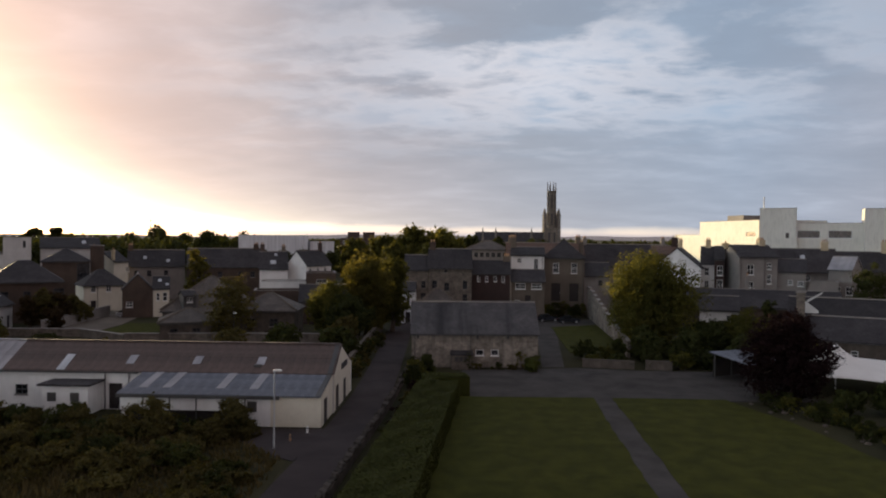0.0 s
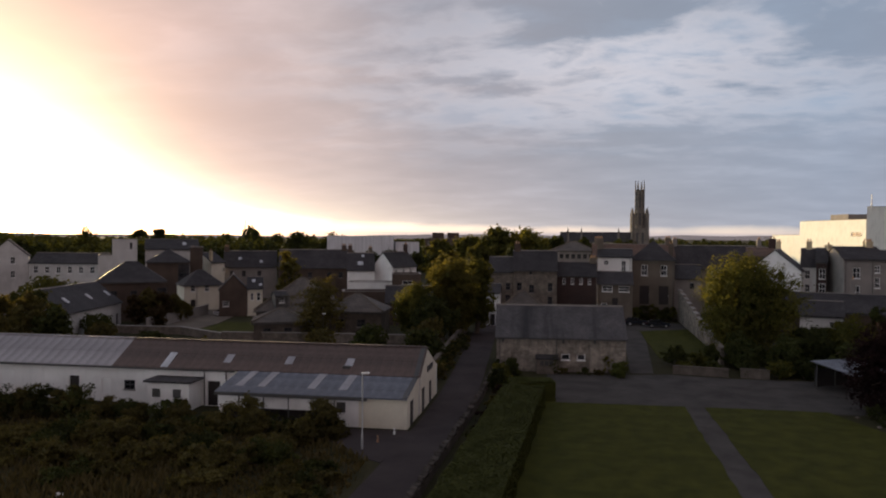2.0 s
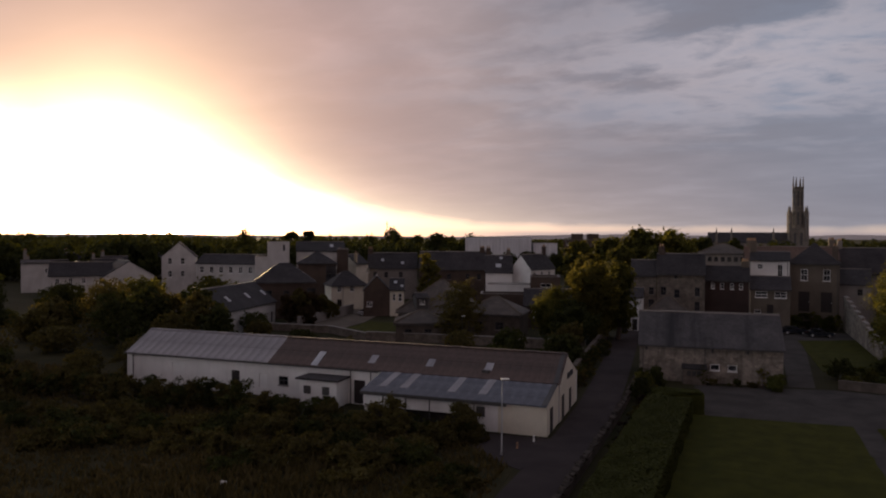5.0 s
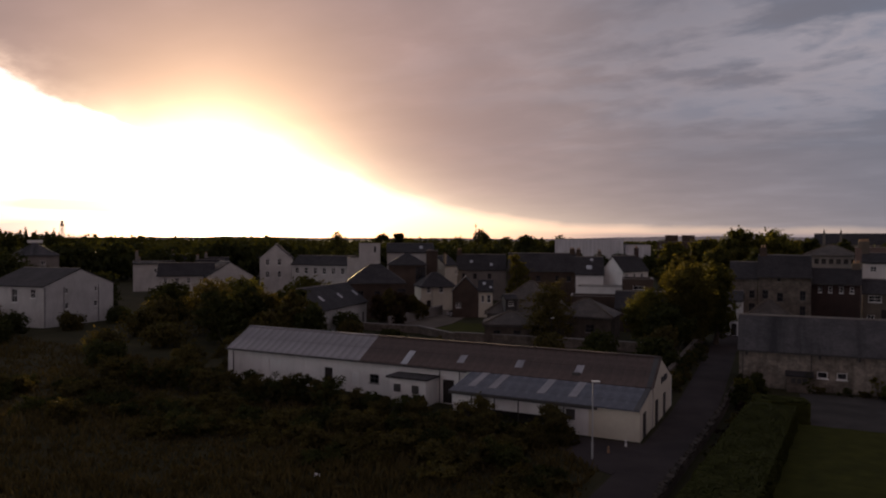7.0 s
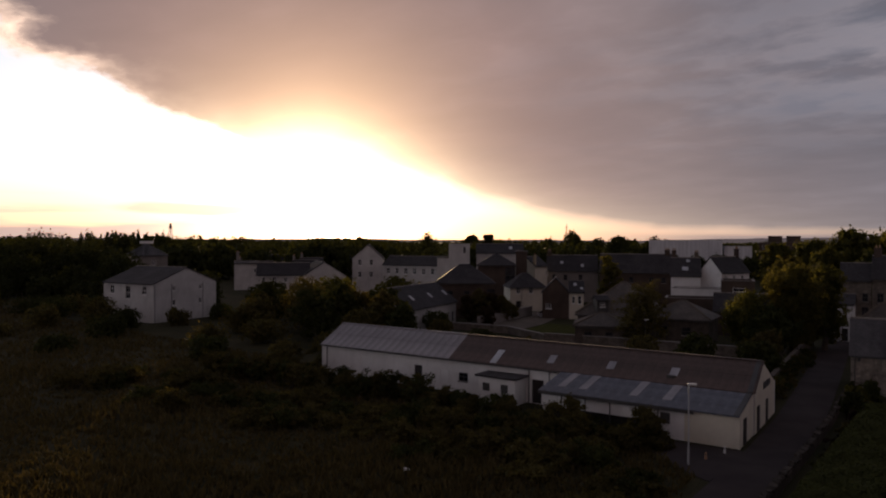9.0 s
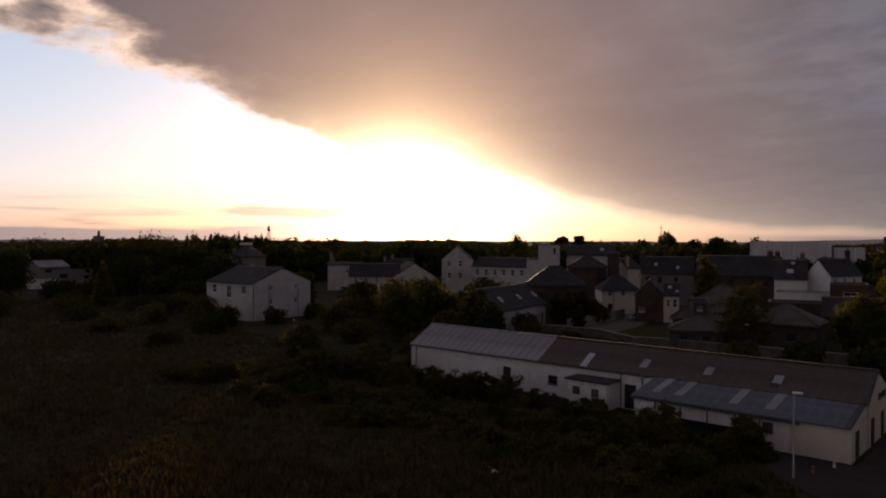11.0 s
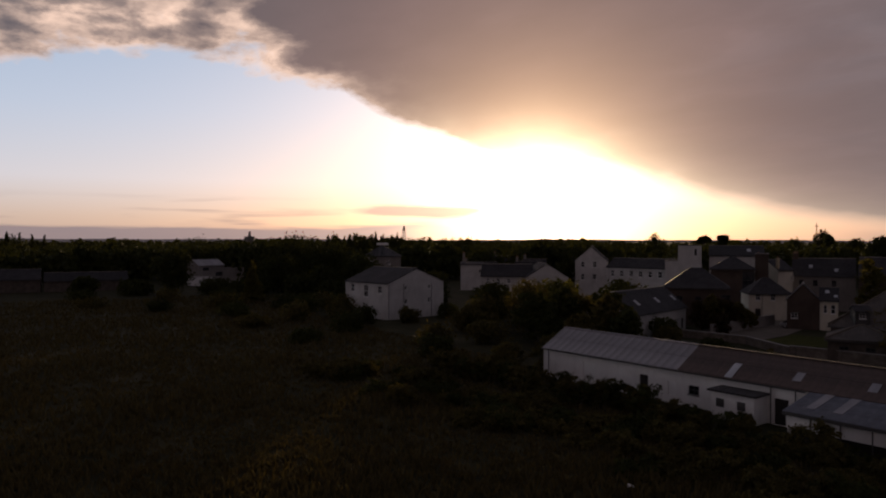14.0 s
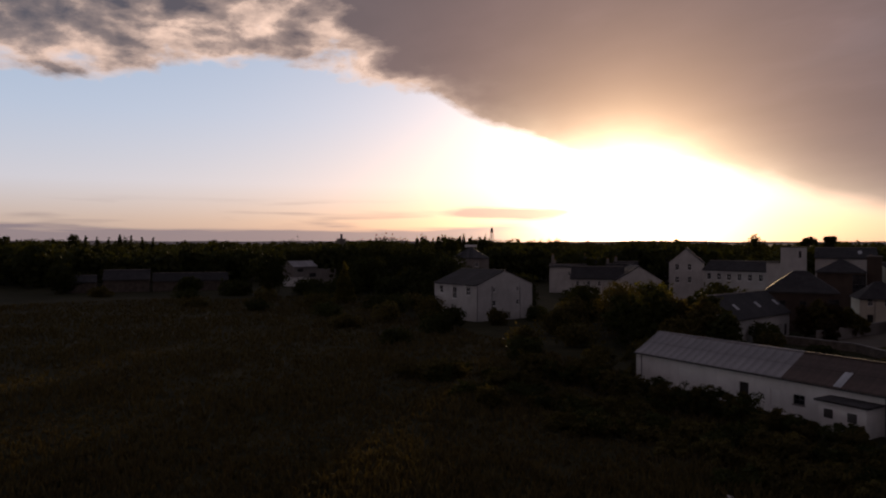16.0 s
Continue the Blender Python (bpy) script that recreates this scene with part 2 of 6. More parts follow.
def foliage(name, dark, light, through_light=0.3):
    """Leaves: colour varies leaf by leaf and in broad patches; some light comes through."""
    mat = bpy.data.materials.new(name)
    mat.use_nodes = True
    n = Nodes(mat.node_tree)
    place = n.add("ShaderNodeTexCoord").outputs["Object"]
    leaf = n.add("ShaderNodeNewGeometry").outputs["Random Per Island"]
    tone = n.math("ADD", n.math("MULTIPLY", leaf, 0.4), n.math("MULTIPLY", n.noise(place, 0.5, 3), 0.65))
    colour = n.ramp(tone, [(0.15, dark), (0.9, light)])
    info = n.add("ShaderNodeObjectInfo")
    colour = n.mix(1.0, colour, n.ramp(info.outputs["Random"], [(0, 0.78), (1, 1.2)]), "MULTIPLY")
    solid = n.add("ShaderNodeBsdfPrincipled")
    n.put(solid.inputs["Base Color"], colour)
    solid.inputs["Roughness"].default_value = 0.75
    solid.inputs["Specular IOR Level"].default_value = 0.1
    thin = n.add("ShaderNodeBsdfTranslucent")
    n.put(thin.inputs[0], n.mix(1.0, colour, (1.6, 1.4, 0.7, 1), "MULTIPLY"))
    mixed = n.add("ShaderNodeMixShader")
    mixed.inputs[0].default_value = through_light
    n.put(mixed.inputs[1], solid.outputs[0])
    n.put(mixed.inputs[2], thin.outputs[0])
    n.put(n.add("ShaderNodeOutputMaterial").inputs[0], mixed.outputs[0])
    return mat


def window_glass():
    mat = bpy.data.materials.new("window_glass")
    mat.use_nodes = True
    n = Nodes(mat.node_tree)
    shader = n.add("ShaderNodeBsdfPrincipled")
    place = n.add("ShaderNodeTexCoord").outputs["Object"]
    n.put(shader.inputs["Base Color"], n.ramp(n.noise(place, 0.6, 2), [(0.4, (0.012, 0.014, 0.018)), (0.65, (0.05, 0.05, 0.055))]))
    shader.inputs["Roughness"].default_value = 0.08
    shader.inputs["Specular IOR Level"].default_value = 0.6
    n.put(n.add("ShaderNodeOutputMaterial").inputs[0], shader.outputs[0])
    return mat


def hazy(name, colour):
    """A glowing colour for far things, with the evening haze painted in."""
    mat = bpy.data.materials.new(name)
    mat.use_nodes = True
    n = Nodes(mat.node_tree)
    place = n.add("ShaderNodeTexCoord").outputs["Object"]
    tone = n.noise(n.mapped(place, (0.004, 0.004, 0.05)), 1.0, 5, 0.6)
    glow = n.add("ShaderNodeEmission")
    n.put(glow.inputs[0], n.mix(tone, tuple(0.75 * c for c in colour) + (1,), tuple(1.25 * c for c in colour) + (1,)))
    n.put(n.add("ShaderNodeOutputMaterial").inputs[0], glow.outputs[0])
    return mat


M = dict(
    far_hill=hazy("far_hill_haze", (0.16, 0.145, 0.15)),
    ground=surface("rough_ground", (0.018, 0.02, 0.009), (0.05, 0.044, 0.022), 0.35, 0.95, 0.6, 9, gloss=0.08),
    field=surface("overgrown_field", (0.016, 0.018, 0.008), (0.06, 0.05, 0.024), 0.5, 0.95, 0.8, 6, gloss=0.08),
    lawn=surface("mown_lawn", (0.022, 0.027, 0.005), (0.064, 0.064, 0.011), 1.6, 0.95, 0.5, 22, gloss=0.08),
    asphalt=surface("asphalt", (0.03, 0.0245, 0.025), (0.062, 0.05, 0.049), 0.8, 0.9, 0.3, 18, gloss=0.08),
    gravel=surface("grey_gravel", (0.034, 0.031, 0.029), (0.088, 0.08, 0.074), 0.9, 0.92, 0.5, 12, gloss=0.08),
    yard=surface("yard_concrete", (0.09, 0.076, 0.064), (0.17, 0.145, 0.12), 0.7, 0.92, 0.4, 10, gloss=0.08),
    slate=surface("slate", (0.02, 0.018, 0.02), (0.055, 0.049, 0.051), 1.0, 0.75, 0.35, 10, rows=(0.34, 0.17, 0.45), random_tone=0.2, streaks=0.2, gloss=0.25),
    lime_stone=surface("limewashed_rubble", (0.07, 0.058, 0.046), (0.42, 0.36, 0.3), 2.0, 0.92, 0.7, 3.5, rows=(0.5, 0.26, 0.7), streaks=0.45),
    old_slate=surface("old_slate", (0.026, 0.024, 0.028), (0.092, 0.084, 0.084), 1.3, 0.75, 0.4, 8, rows=(0.34, 0.17, 0.45), streaks=0.95, run=(0.42, 0.03, 0.03)),
    thatch_slate=surface("lichened_slate", (0.045, 0.038, 0.034), (0.13, 0.106, 0.09), 1.2, 0.8, 0.4, 8, rows=(0.34, 0.17, 0.5)),
    red_tile=surface("red_tile", (0.06, 0.036, 0.028), (0.15, 0.085, 0.058), 1.0, 0.8, 0.4, 10, rows=(0.3, 0.16, 0.5)),
    rust_roof=surface("weathered_brown_sheet", (0.046, 0.032, 0.028), (0.128, 0.084, 0.07), 1.3, 0.8, 0.15, 7, wave=5.0, streaks=0.35, random_tone=0.06),
    pale_roof=surface("pale_fibre_cement", (0.19, 0.18, 0.19), (0.36, 0.34, 0.35), 0.9, 0.75, 0.3, 9, wave=5.0, streaks=0.3, random_tone=0.06),
    blue_roof=surface("blue_grey_sheet", (0.045, 0.05, 0.066), (0.15, 0.16, 0.195), 2.2, 0.6, 0.18, 7, wave=5.0, streaks=0.4, random_tone=0.06),
    old_light=surface("clouded_roof_sheet", (0.19, 0.185, 0.2), (0.33, 0.32, 0.335), 1.2, 0.45, 0.15, 8, wave=5.0, streaks=0.15),
    skylight=surface("clear_roof_sheet", (0.3, 0.31, 0.33), (0.5, 0.51, 0.53), 0.9, 0.35, 0.15, 8, wave=5.0),
    white=surface("white_render", (0.58, 0.57, 0.55), (0.82, 0.81, 0.79), 0.8, 0.88, 0.2, 16, streaks=0.12),
    # second white render, its base colour darkened to stand for shade
    shaded_white=surface("shaded_white_render", (0.38, 0.37, 0.355), (0.62, 0.61, 0.59), 0.8, 0.9, 0.2, 16, streaks=0.15),
    cream=surface("cream_render", (0.5, 0.46, 0.37), (0.68, 0.63, 0.52), 0.8, 0.88, 0.2, 16, streaks=0.1),
    grey=surface("grey_render", (0.15, 0.136, 0.126), (0.27, 0.245, 0.225), 0.8, 0.9, 0.25, 14, streaks=0.14),
    tan=surface("tan_render", (0.08, 0.065, 0.051), (0.15, 0.122, 0.094), 0.8, 0.9, 0.25, 14, streaks=0.15),
    factory=surface("factory_cladding", (0.6, 0.59, 0.53), (0.72, 0.71, 0.65), 0.4, 0.8, 0.1, 6, streaks=0.28),
    lane_stone=surface("dark_rubble_stone", (0.05, 0.042, 0.036), (0.15, 0.125, 0.105), 2.2, 0.95, 0.7, 5, gloss=0.1),
    loose_stone=surface("loose_rubble", (0.035, 0.03, 0.026), (0.095, 0.08, 0.07), 2.2, 0.95, 0.6, 6, random_tone=0.45, gloss=0.1),
    stone=surface("rubble_stone", (0.075, 0.063, 0.05), (0.24, 0.2, 0.165), 2.2, 0.92, 0.7, 5, rows=(0.5, 0.26, 0.7), streaks=0.25),
    limestone=surface("grey_limestone", (0.1, 0.088, 0.075), (0.23, 0.2, 0.17), 1.0, 0.9, 0.5, 7, rows=(0.8, 0.4, 0.8), streaks=0.2),
    brick=surface("dark_red_brick", (0.024, 0.014, 0.012), (0.054, 0.03, 0.025), 1.0, 0.9, 0.4, 12, rows=(0.23, 0.075, 1.2)),
    buff=surface("buff_render", (0.36, 0.29, 0.19), (0.56, 0.46, 0.31), 1.2, 0.9, 0.3, 12, streaks=0.3),
    brown_brick=surface("brown_brick", (0.042, 0.029, 0.022), (0.095, 0.064, 0.048), 1.0, 0.9, 0.4, 12, rows=(0.23, 0.075, 1.1)),
    metal_clad=surface("silver_cladding", (0.5, 0.5, 0.52), (0.66, 0.66, 0.68), 0.3, 0.5, 0.1, 4, metal=0.0, wave=1.0),
    frame=surface("white_frame", (0.66, 0.66, 0.64), (0.82, 0.82, 0.8), 1.0, 0.5, 0.05, 20),
    dark_frame=surface("dark_frame", (0.03, 0.03, 0.032), (0.07, 0.065, 0.06), 1.0, 0.6, 0.05, 20),
    dark_door=surface("dark_door", (0.012, 0.009, 0.009), (0.034, 0.026, 0.024), 1.0, 0.8, 0.1, 12),
    pot=surface("terracotta", (0.22, 0.12, 0.07), (0.4, 0.24, 0.14), 1.5, 0.85, 0.2, 12),
    pole=surface("galvanised_steel", (0.4, 0.41, 0.43), (0.58, 0.59, 0.6), 1.0, 0.45, 0.05, 20, metal=0.5),
    canvas=surface("white_canvas", (0.6, 0.58, 0.55), (0.78, 0.76, 0.72), 0.8, 0.85, 0.1, 8),
    car=surface("dark_car_paint", (0.012, 0.014, 0.02), (0.02, 0.024, 0.034), 1.0, 0.22, 0.0, 20, gloss=0.7),
    red_car=surface("red_car_paint", (0.2, 0.015, 0.012), (0.25, 0.02, 0.016), 1.0, 0.25, 0.0, 20, gloss=0.7),
    silver_car=surface("silver_car_paint", (0.36, 0.37, 0.39), (0.42, 0.43, 0.45), 1.0, 0.28, 0.0, 20, metal=0.4),
    tyre=surface("rubber", (0.015, 0.015, 0.015), (0.03, 0.03, 0.03), 1.0, 0.85, 0.1, 20),
    bark=surface("bark", (0.05, 0.036, 0.026), (0.13, 0.1, 0.075), 2.0, 0.95, 0.7, 8),
    leaf=foliage("leaf_green", (0.022, 0.03, 0.009), (0.14, 0.135, 0.038), 0.55),
    leaf_gold=foliage("leaf_olive", (0.03, 0.032, 0.011), (0.15, 0.135, 0.04), 0.6),
    leaf_dark=foliage("leaf_dark", (0.016, 0.022, 0.008), (0.058, 0.064, 0.018), 0.3),
    leaf_beech=foliage("leaf_purple", (0.009, 0.004, 0.005), (0.025, 0.01, 0.01), 0.2),
    leaf_hedge=foliage("leaf_hedge", (0.046, 0.053, 0.012), (0.07, 0.076, 0.018), 0.15),
    leaf_brown=foliage("leaf_scrub", (0.03, 0.029, 0.011), (0.12, 0.1, 0.036), 0.4),
    leaf_scrub_tree=foliage("leaf_russet", (0.018, 0.012, 0.007), (0.06, 0.04, 0.018), 0.35),
    grass=foliage("grass_dry", (0.03, 0.027, 0.012), (0.12, 0.092, 0.04), 0.25),
    glass=window_glass(),
    sign=surface("dark_sign", (0.03, 0.03, 0.035), (0.06, 0.06, 0.065), 1.0, 0.6, 0.05, 10),
)


# ---- mesh helpers ----
def link(name, bm, material, parent=None, label=""):
    mesh = bpy.data.meshes.new(name)
    bm.to_mesh(mesh)
    bm.free()
    mesh.materials.append(material)
    ob = new(name, mesh)
    ob.parent = parent
    if label:
        ob["label"] = label
    return ob


part = link


def raw(name, verts, faces, material, parent=None, label=""):
    mesh = bpy.data.meshes.new(name)
    mesh.from_pydata(verts, [], faces)
    mesh.materials.append(material)
    ob = new(name, mesh)
    ob.parent = parent
    if label:
        ob["label"] = label
    return ob


def box(bm, x0, x1, y0, y1, z0, z1, bevel=0.0):
    made = bmesh.ops.create_cube(bm, size=1.0, matrix=Matrix.LocRotScale(((x0 + x1) / 2, (y0 + y1) / 2, (z0 + z1) / 2), None, (x1 - x0, y1 - y0, z1 - z0)))
    if bevel:
        edges = list({e for v in made["verts"] for e in v.link_edges})
        bmesh.ops.bevel(bm, geom=edges, offset=bevel, segments=1, affect="EDGES")
    return bm


def boxes(*sizes):
    bm = bmesh.new()
    for s in sizes:
        box(bm, *s)
    return bm


def prism(points, y0, y1, axis="y"):
    """A solid from a polygon in the x-z plane, drawn from y0 to y1 (or in y-z along x)."""
    bm = bmesh.new()
    if axis == "y":
        a = [bm.verts.new((p, y0, q)) for p, q in points]
        b = [bm.verts.new((p, y1, q)) for p, q in points]
    elif axis == "x":
        a = [bm.verts.new((y0, p, q)) for p, q in points]
        b = [bm.verts.new((y1, p, q)) for p, q in points]
    else:
        a = [bm.verts.new((p, q, y0)) for p, q in points]
        b = [bm.verts.new((p, q, y1)) for p, q in points]
    bm.faces.new(a)
    bm.faces.new(b[::-1])
    for i in range(len(a)):
        j = (i + 1) % len(a)
        bm.faces.new((a[i], b[i], b[j], a[j]))
    bmesh.ops.recalc_face_normals(bm, faces=bm.faces)
    return bm


def cone(bm, x, y, z0, z1, r0, r1, n=10, turn=0.0):
    bmesh.ops.create_cone(bm, cap_ends=True, segments=n, radius1=r0, radius2=r1, depth=z1 - z0, matrix=Matrix.Translation((x, y, (z0 + z1) / 2)) @ Matrix.Rotation(turn, 4, "Z"))
    return bm


def anchor(name, m, label, category, group="", kind=""):
    ob = new(name)
    ob.empty_display_size = 0.3
    ob.matrix_basis = m
    return tagged(ob, label, category, group, kind)


def wall_mesh(bm, length, z0, z1, holes, place, thick=0.3):
    """A wall with openings that go through it. place maps (along, out, up) to the house's axes; out is 0 on the outer face."""
    us = sorted({0.0, length, *[h[0] - h[2] / 2 for h in holes], *[h[0] + h[2] / 2 for h in holes]})
    zs = sorted({z0, z1, *[h[1] - h[3] / 2 for h in holes], *[h[1] + h[3] / 2 for h in holes]})
    us, zs = [u for u in us if -1e-6 <= u <= length + 1e-6], [q for q in zs if z0 - 1e-6 <= q <= z1 + 1e-6]

    def hole(u, q):
        return any(abs(u - h[0]) < h[2] / 2 and abs(q - h[1]) < h[3] / 2 for h in holes)

    def quad(*corners):
        bm.faces.new([bm.verts.new(place(*c)) for c in corners])

    for u0, u1 in zip(us, us[1:]):
        for q0, q1 in zip(zs, zs[1:]):
            if not hole((u0 + u1) / 2, (q0 + q1) / 2):
                quad((u0, 0, q0), (u1, 0, q0), (u1, 0, q1), (u0, 0, q1))
                quad((u0, thick, q0), (u0, thick, q1), (u1, thick, q1), (u1, thick, q0))
    for u, q, w, h in holes:
        a, b, c, d = u - w / 2, u + w / 2, q - h / 2, q + h / 2
        quad((a, 0, c), (a, thick, c), (b, thick, c), (b, 0, c))
        quad((a, 0, d), (b, 0, d), (b, thick, d), (a, thick, d))
        quad((a, 0, c), (a, 0, d), (a, thick, d), (a, thick, c))
        quad((b, 0, c), (b, thick, c), (b, thick, d), (b, 0, d))


def add_window(parent, hole, place, style="sash"):
    """Frame with bars, glass and sill in an opening; style sash, dark, door or blind."""
    u, q, w, h = hole
    a, b, c, d = u - w / 2, u + w / 2, q - h / 2, q + h / 2
    t = min(0.09, w * 0.12)

    def solid(sizes):
        bm = bmesh.new()
        for u0, u1, o0, o1, z0, z1 in sizes:
            corners = [[bm.verts.new(place(x, y, z)) for x in (u0, u1)] for y in (o0, o1) for z in (z0, z1)]
            (p, r), (s, v), (e, f), (g, k) = corners
            for face in ((p, r, v, s), (e, g, k, f), (p, e, f, r), (s, v, k, g), (p, s, g, e), (r, f, k, v)):
                bm.faces.new(face)
        bmesh.ops.recalc_face_normals(bm, faces=bm.faces)
        return bm

    if style == "door":
        leaf = part("door", solid([(a, b, 0.14, 0.2, c, d)]), M["dark_door"], parent, "dark painted door")
        part("handle", solid([(b - 0.16, b - 0.08, 0.1, 0.14, c + h * 0.45, c + h * 0.5)]), M["pole"], leaf)
        return
    bars = [(a, a + t, 0.1, 0.17, c, d), (b - t, b, 0.1, 0.17, c, d), (a + t, b - t, 0.1, 0.17, c, c + t), (a + t, b - t, 0.1, 0.17, d - t, d)]
    if style != "blind":
        bars.append((a + t, b - t, 0.09, 0.165, q - t / 2, q + t / 2))
        if w > 0.8:
            bars += [(u - t / 3, u + t / 3, 0.105, 0.165, c + t, q - t / 2), (u - t / 3, u + t / 3, 0.105, 0.165, q + t / 2, d - t)]
    window = part("window", solid(bars), M["dark_frame" if style == "dark" else "frame"], parent, "" if style != "dark" else "dark framed window")
    part("pane", solid([(a + t, b - t, 0.135, 0.15, c + t, d - t)]), M["glass"], window)
    part("sill", solid([(a - 0.08, b + 0.08, -0.07, 0.1, c - 0.1, c)]), M["frame" if style != "dark" else "grey"], window)


def roof_along(bm, w, d, eave, ridge, over=0.3, thick=0.16, at=0.5, u0=None, u1=None):
    """Two slopes with the ridge parallel to the front wall."""
    u0, u1 = (-over * 0.6 if u0 is None else u0), (w + over * 0.6 if u1 is None else u1)
    m = d * at
    s0, s1 = (ridge - eave) / m, (ridge - eave) / (d - m)
    pts = [(-over, eave - over * s0), (m, ridge), (d + over, eave - over * s1), (d + over, eave - over * s1 + thick), (m, ridge + thick * 1.2), (-over, eave - over * s0 + thick)]
    a = [bm.verts.new((u0, p, q)) for p, q in pts]
    b = [bm.verts.new((u1, p, q)) for p, q in pts]
    k = len(pts)
    bm.faces.new((a[0], a[1], a[4], a[5]))
    bm.faces.new((a[1], a[2], a[3], a[4]))
    bm.faces.new((b[0], b[5], b[4], b[1]))
    bm.faces.new((b[1], b[4], b[3], b[2]))
    for i in range(k):
        j = (i + 1) % k
        bm.faces.new((a[i], b[i], b[j], a[j]))
    bmesh.ops.recalc_face_normals(bm, faces=bm.faces)


def roof_across(bm, w, d, eave, ridge, over=0.3, thick=0.16, at=0.5):
    """Two slopes with the ridge running away from the front wall."""
    m = w * at
    s0, s1 = (ridge - eave) / m, (ridge - eave) / (w - m)
    pts = [(-over, eave - over * s0), (m, ridge), (w + over, eave - over * s1), (w + over, eave - over * s1 + thick), (m, ridge + thick * 1.2), (-over, eave - over * s0 + thick)]
    a = [bm.verts.new((p, -over * 0.5, q)) for p, q in pts]
    b = [bm.verts.new((p, d + over * 0.5, q)) for p, q in pts]
    bm.faces.new((a[0], a[1], a[4], a[5]))
    bm.faces.new((a[1], a[2], a[3], a[4]))
    bm.faces.new((b[0], b[5], b[4], b[1]))
    bm.faces.new((b[1], b[4], b[3], b[2]))
    for i in range(6):
        j = (i + 1) % 6
        bm.faces.new((a[i], b[i], b[j], a[j]))
    bmesh.ops.recalc_face_normals(bm, faces=bm.faces)


def roof_hip(bm, w, d, eave, ridge, over=0.35, thick=0.14):
    """Four slopes."""
    x0, x1, y0, y1 = -over, w + over, -over, d + over
    run = min(w, d) / 2
    z0 = eave - over * (ridge - eave) / run
    if w >= d:
        top = [(run, d / 2), (w - run, d / 2)]
    else:
        top = [(w / 2, run), (w / 2, d - run)]
    low = [bm.verts.new((p, q, z0)) for p, q in ((x0, y0), (x1, y0), (x1, y1), (x0, y1))]
    mid = [bm.verts.new((p, q, z0 + thick)) for p, q in ((x0, y0), (x1, y0), (x1, y1), (x0, y1))]
    if abs(w - d) < 0.2:
        tip = bm.verts.new((w / 2, d / 2, ridge + thick))
        for i in range(4):
            bm.faces.new((mid[i], mid[(i + 1) % 4], tip))
    else:
        p, q = (bm.verts.new((*t, ridge + thick)) for t in top)
        if w >= d:
            for face in ((mid[0], mid[1], q, p), (mid[1], mid[2], q), (mid[2], mid[3], p, q), (mid[3], mid[0], p)):
                bm.faces.new(face)
        else:
            for face in ((mid[0], mid[1], p), (mid[1], mid[2], q, p), (mid[2], mid[3], q), (mid[3], mid[0], p, q)):
                bm.faces.new(face)
    for i in range(4):
        bm.faces.new((low[i], low[(i + 1) % 4], mid[(i + 1) % 4], mid[i]))
    bm.faces.new(low[::-1])
    bmesh.ops.recalc_face_normals(bm, faces=bm.faces)


def chimney(parent, u, v, z0, z1, w=0.9, d=0.6, material="grey", pots=2):
    bm = bmesh.new()
    box(bm, u - w / 2, u + w / 2, v - d / 2, v + d / 2, z0, z1 - 0.3, 0.03)
    box(bm, u - w / 2 - 0.08, u + w / 2 + 0.08, v - d / 2 - 0.08, v + d / 2 + 0.08, z1 - 0.3, z1 - 0.12, 0.02)
    box(bm, u - w / 2, u + w / 2, v - d / 2, v + d / 2, z1 - 0.12, z1, 0.03)
    stack = part("chimney", bm, M[material], parent)
    for i in range(pots):
        x = u + (i - (pots - 1) / 2) * w / max(pots, 1) * 0.85
        part("chimney_pot", cone(bmesh.new(), x, v, z1 - 0.02, z1 + 0.5, 0.14, 0.11, 8), M["pot"], stack)


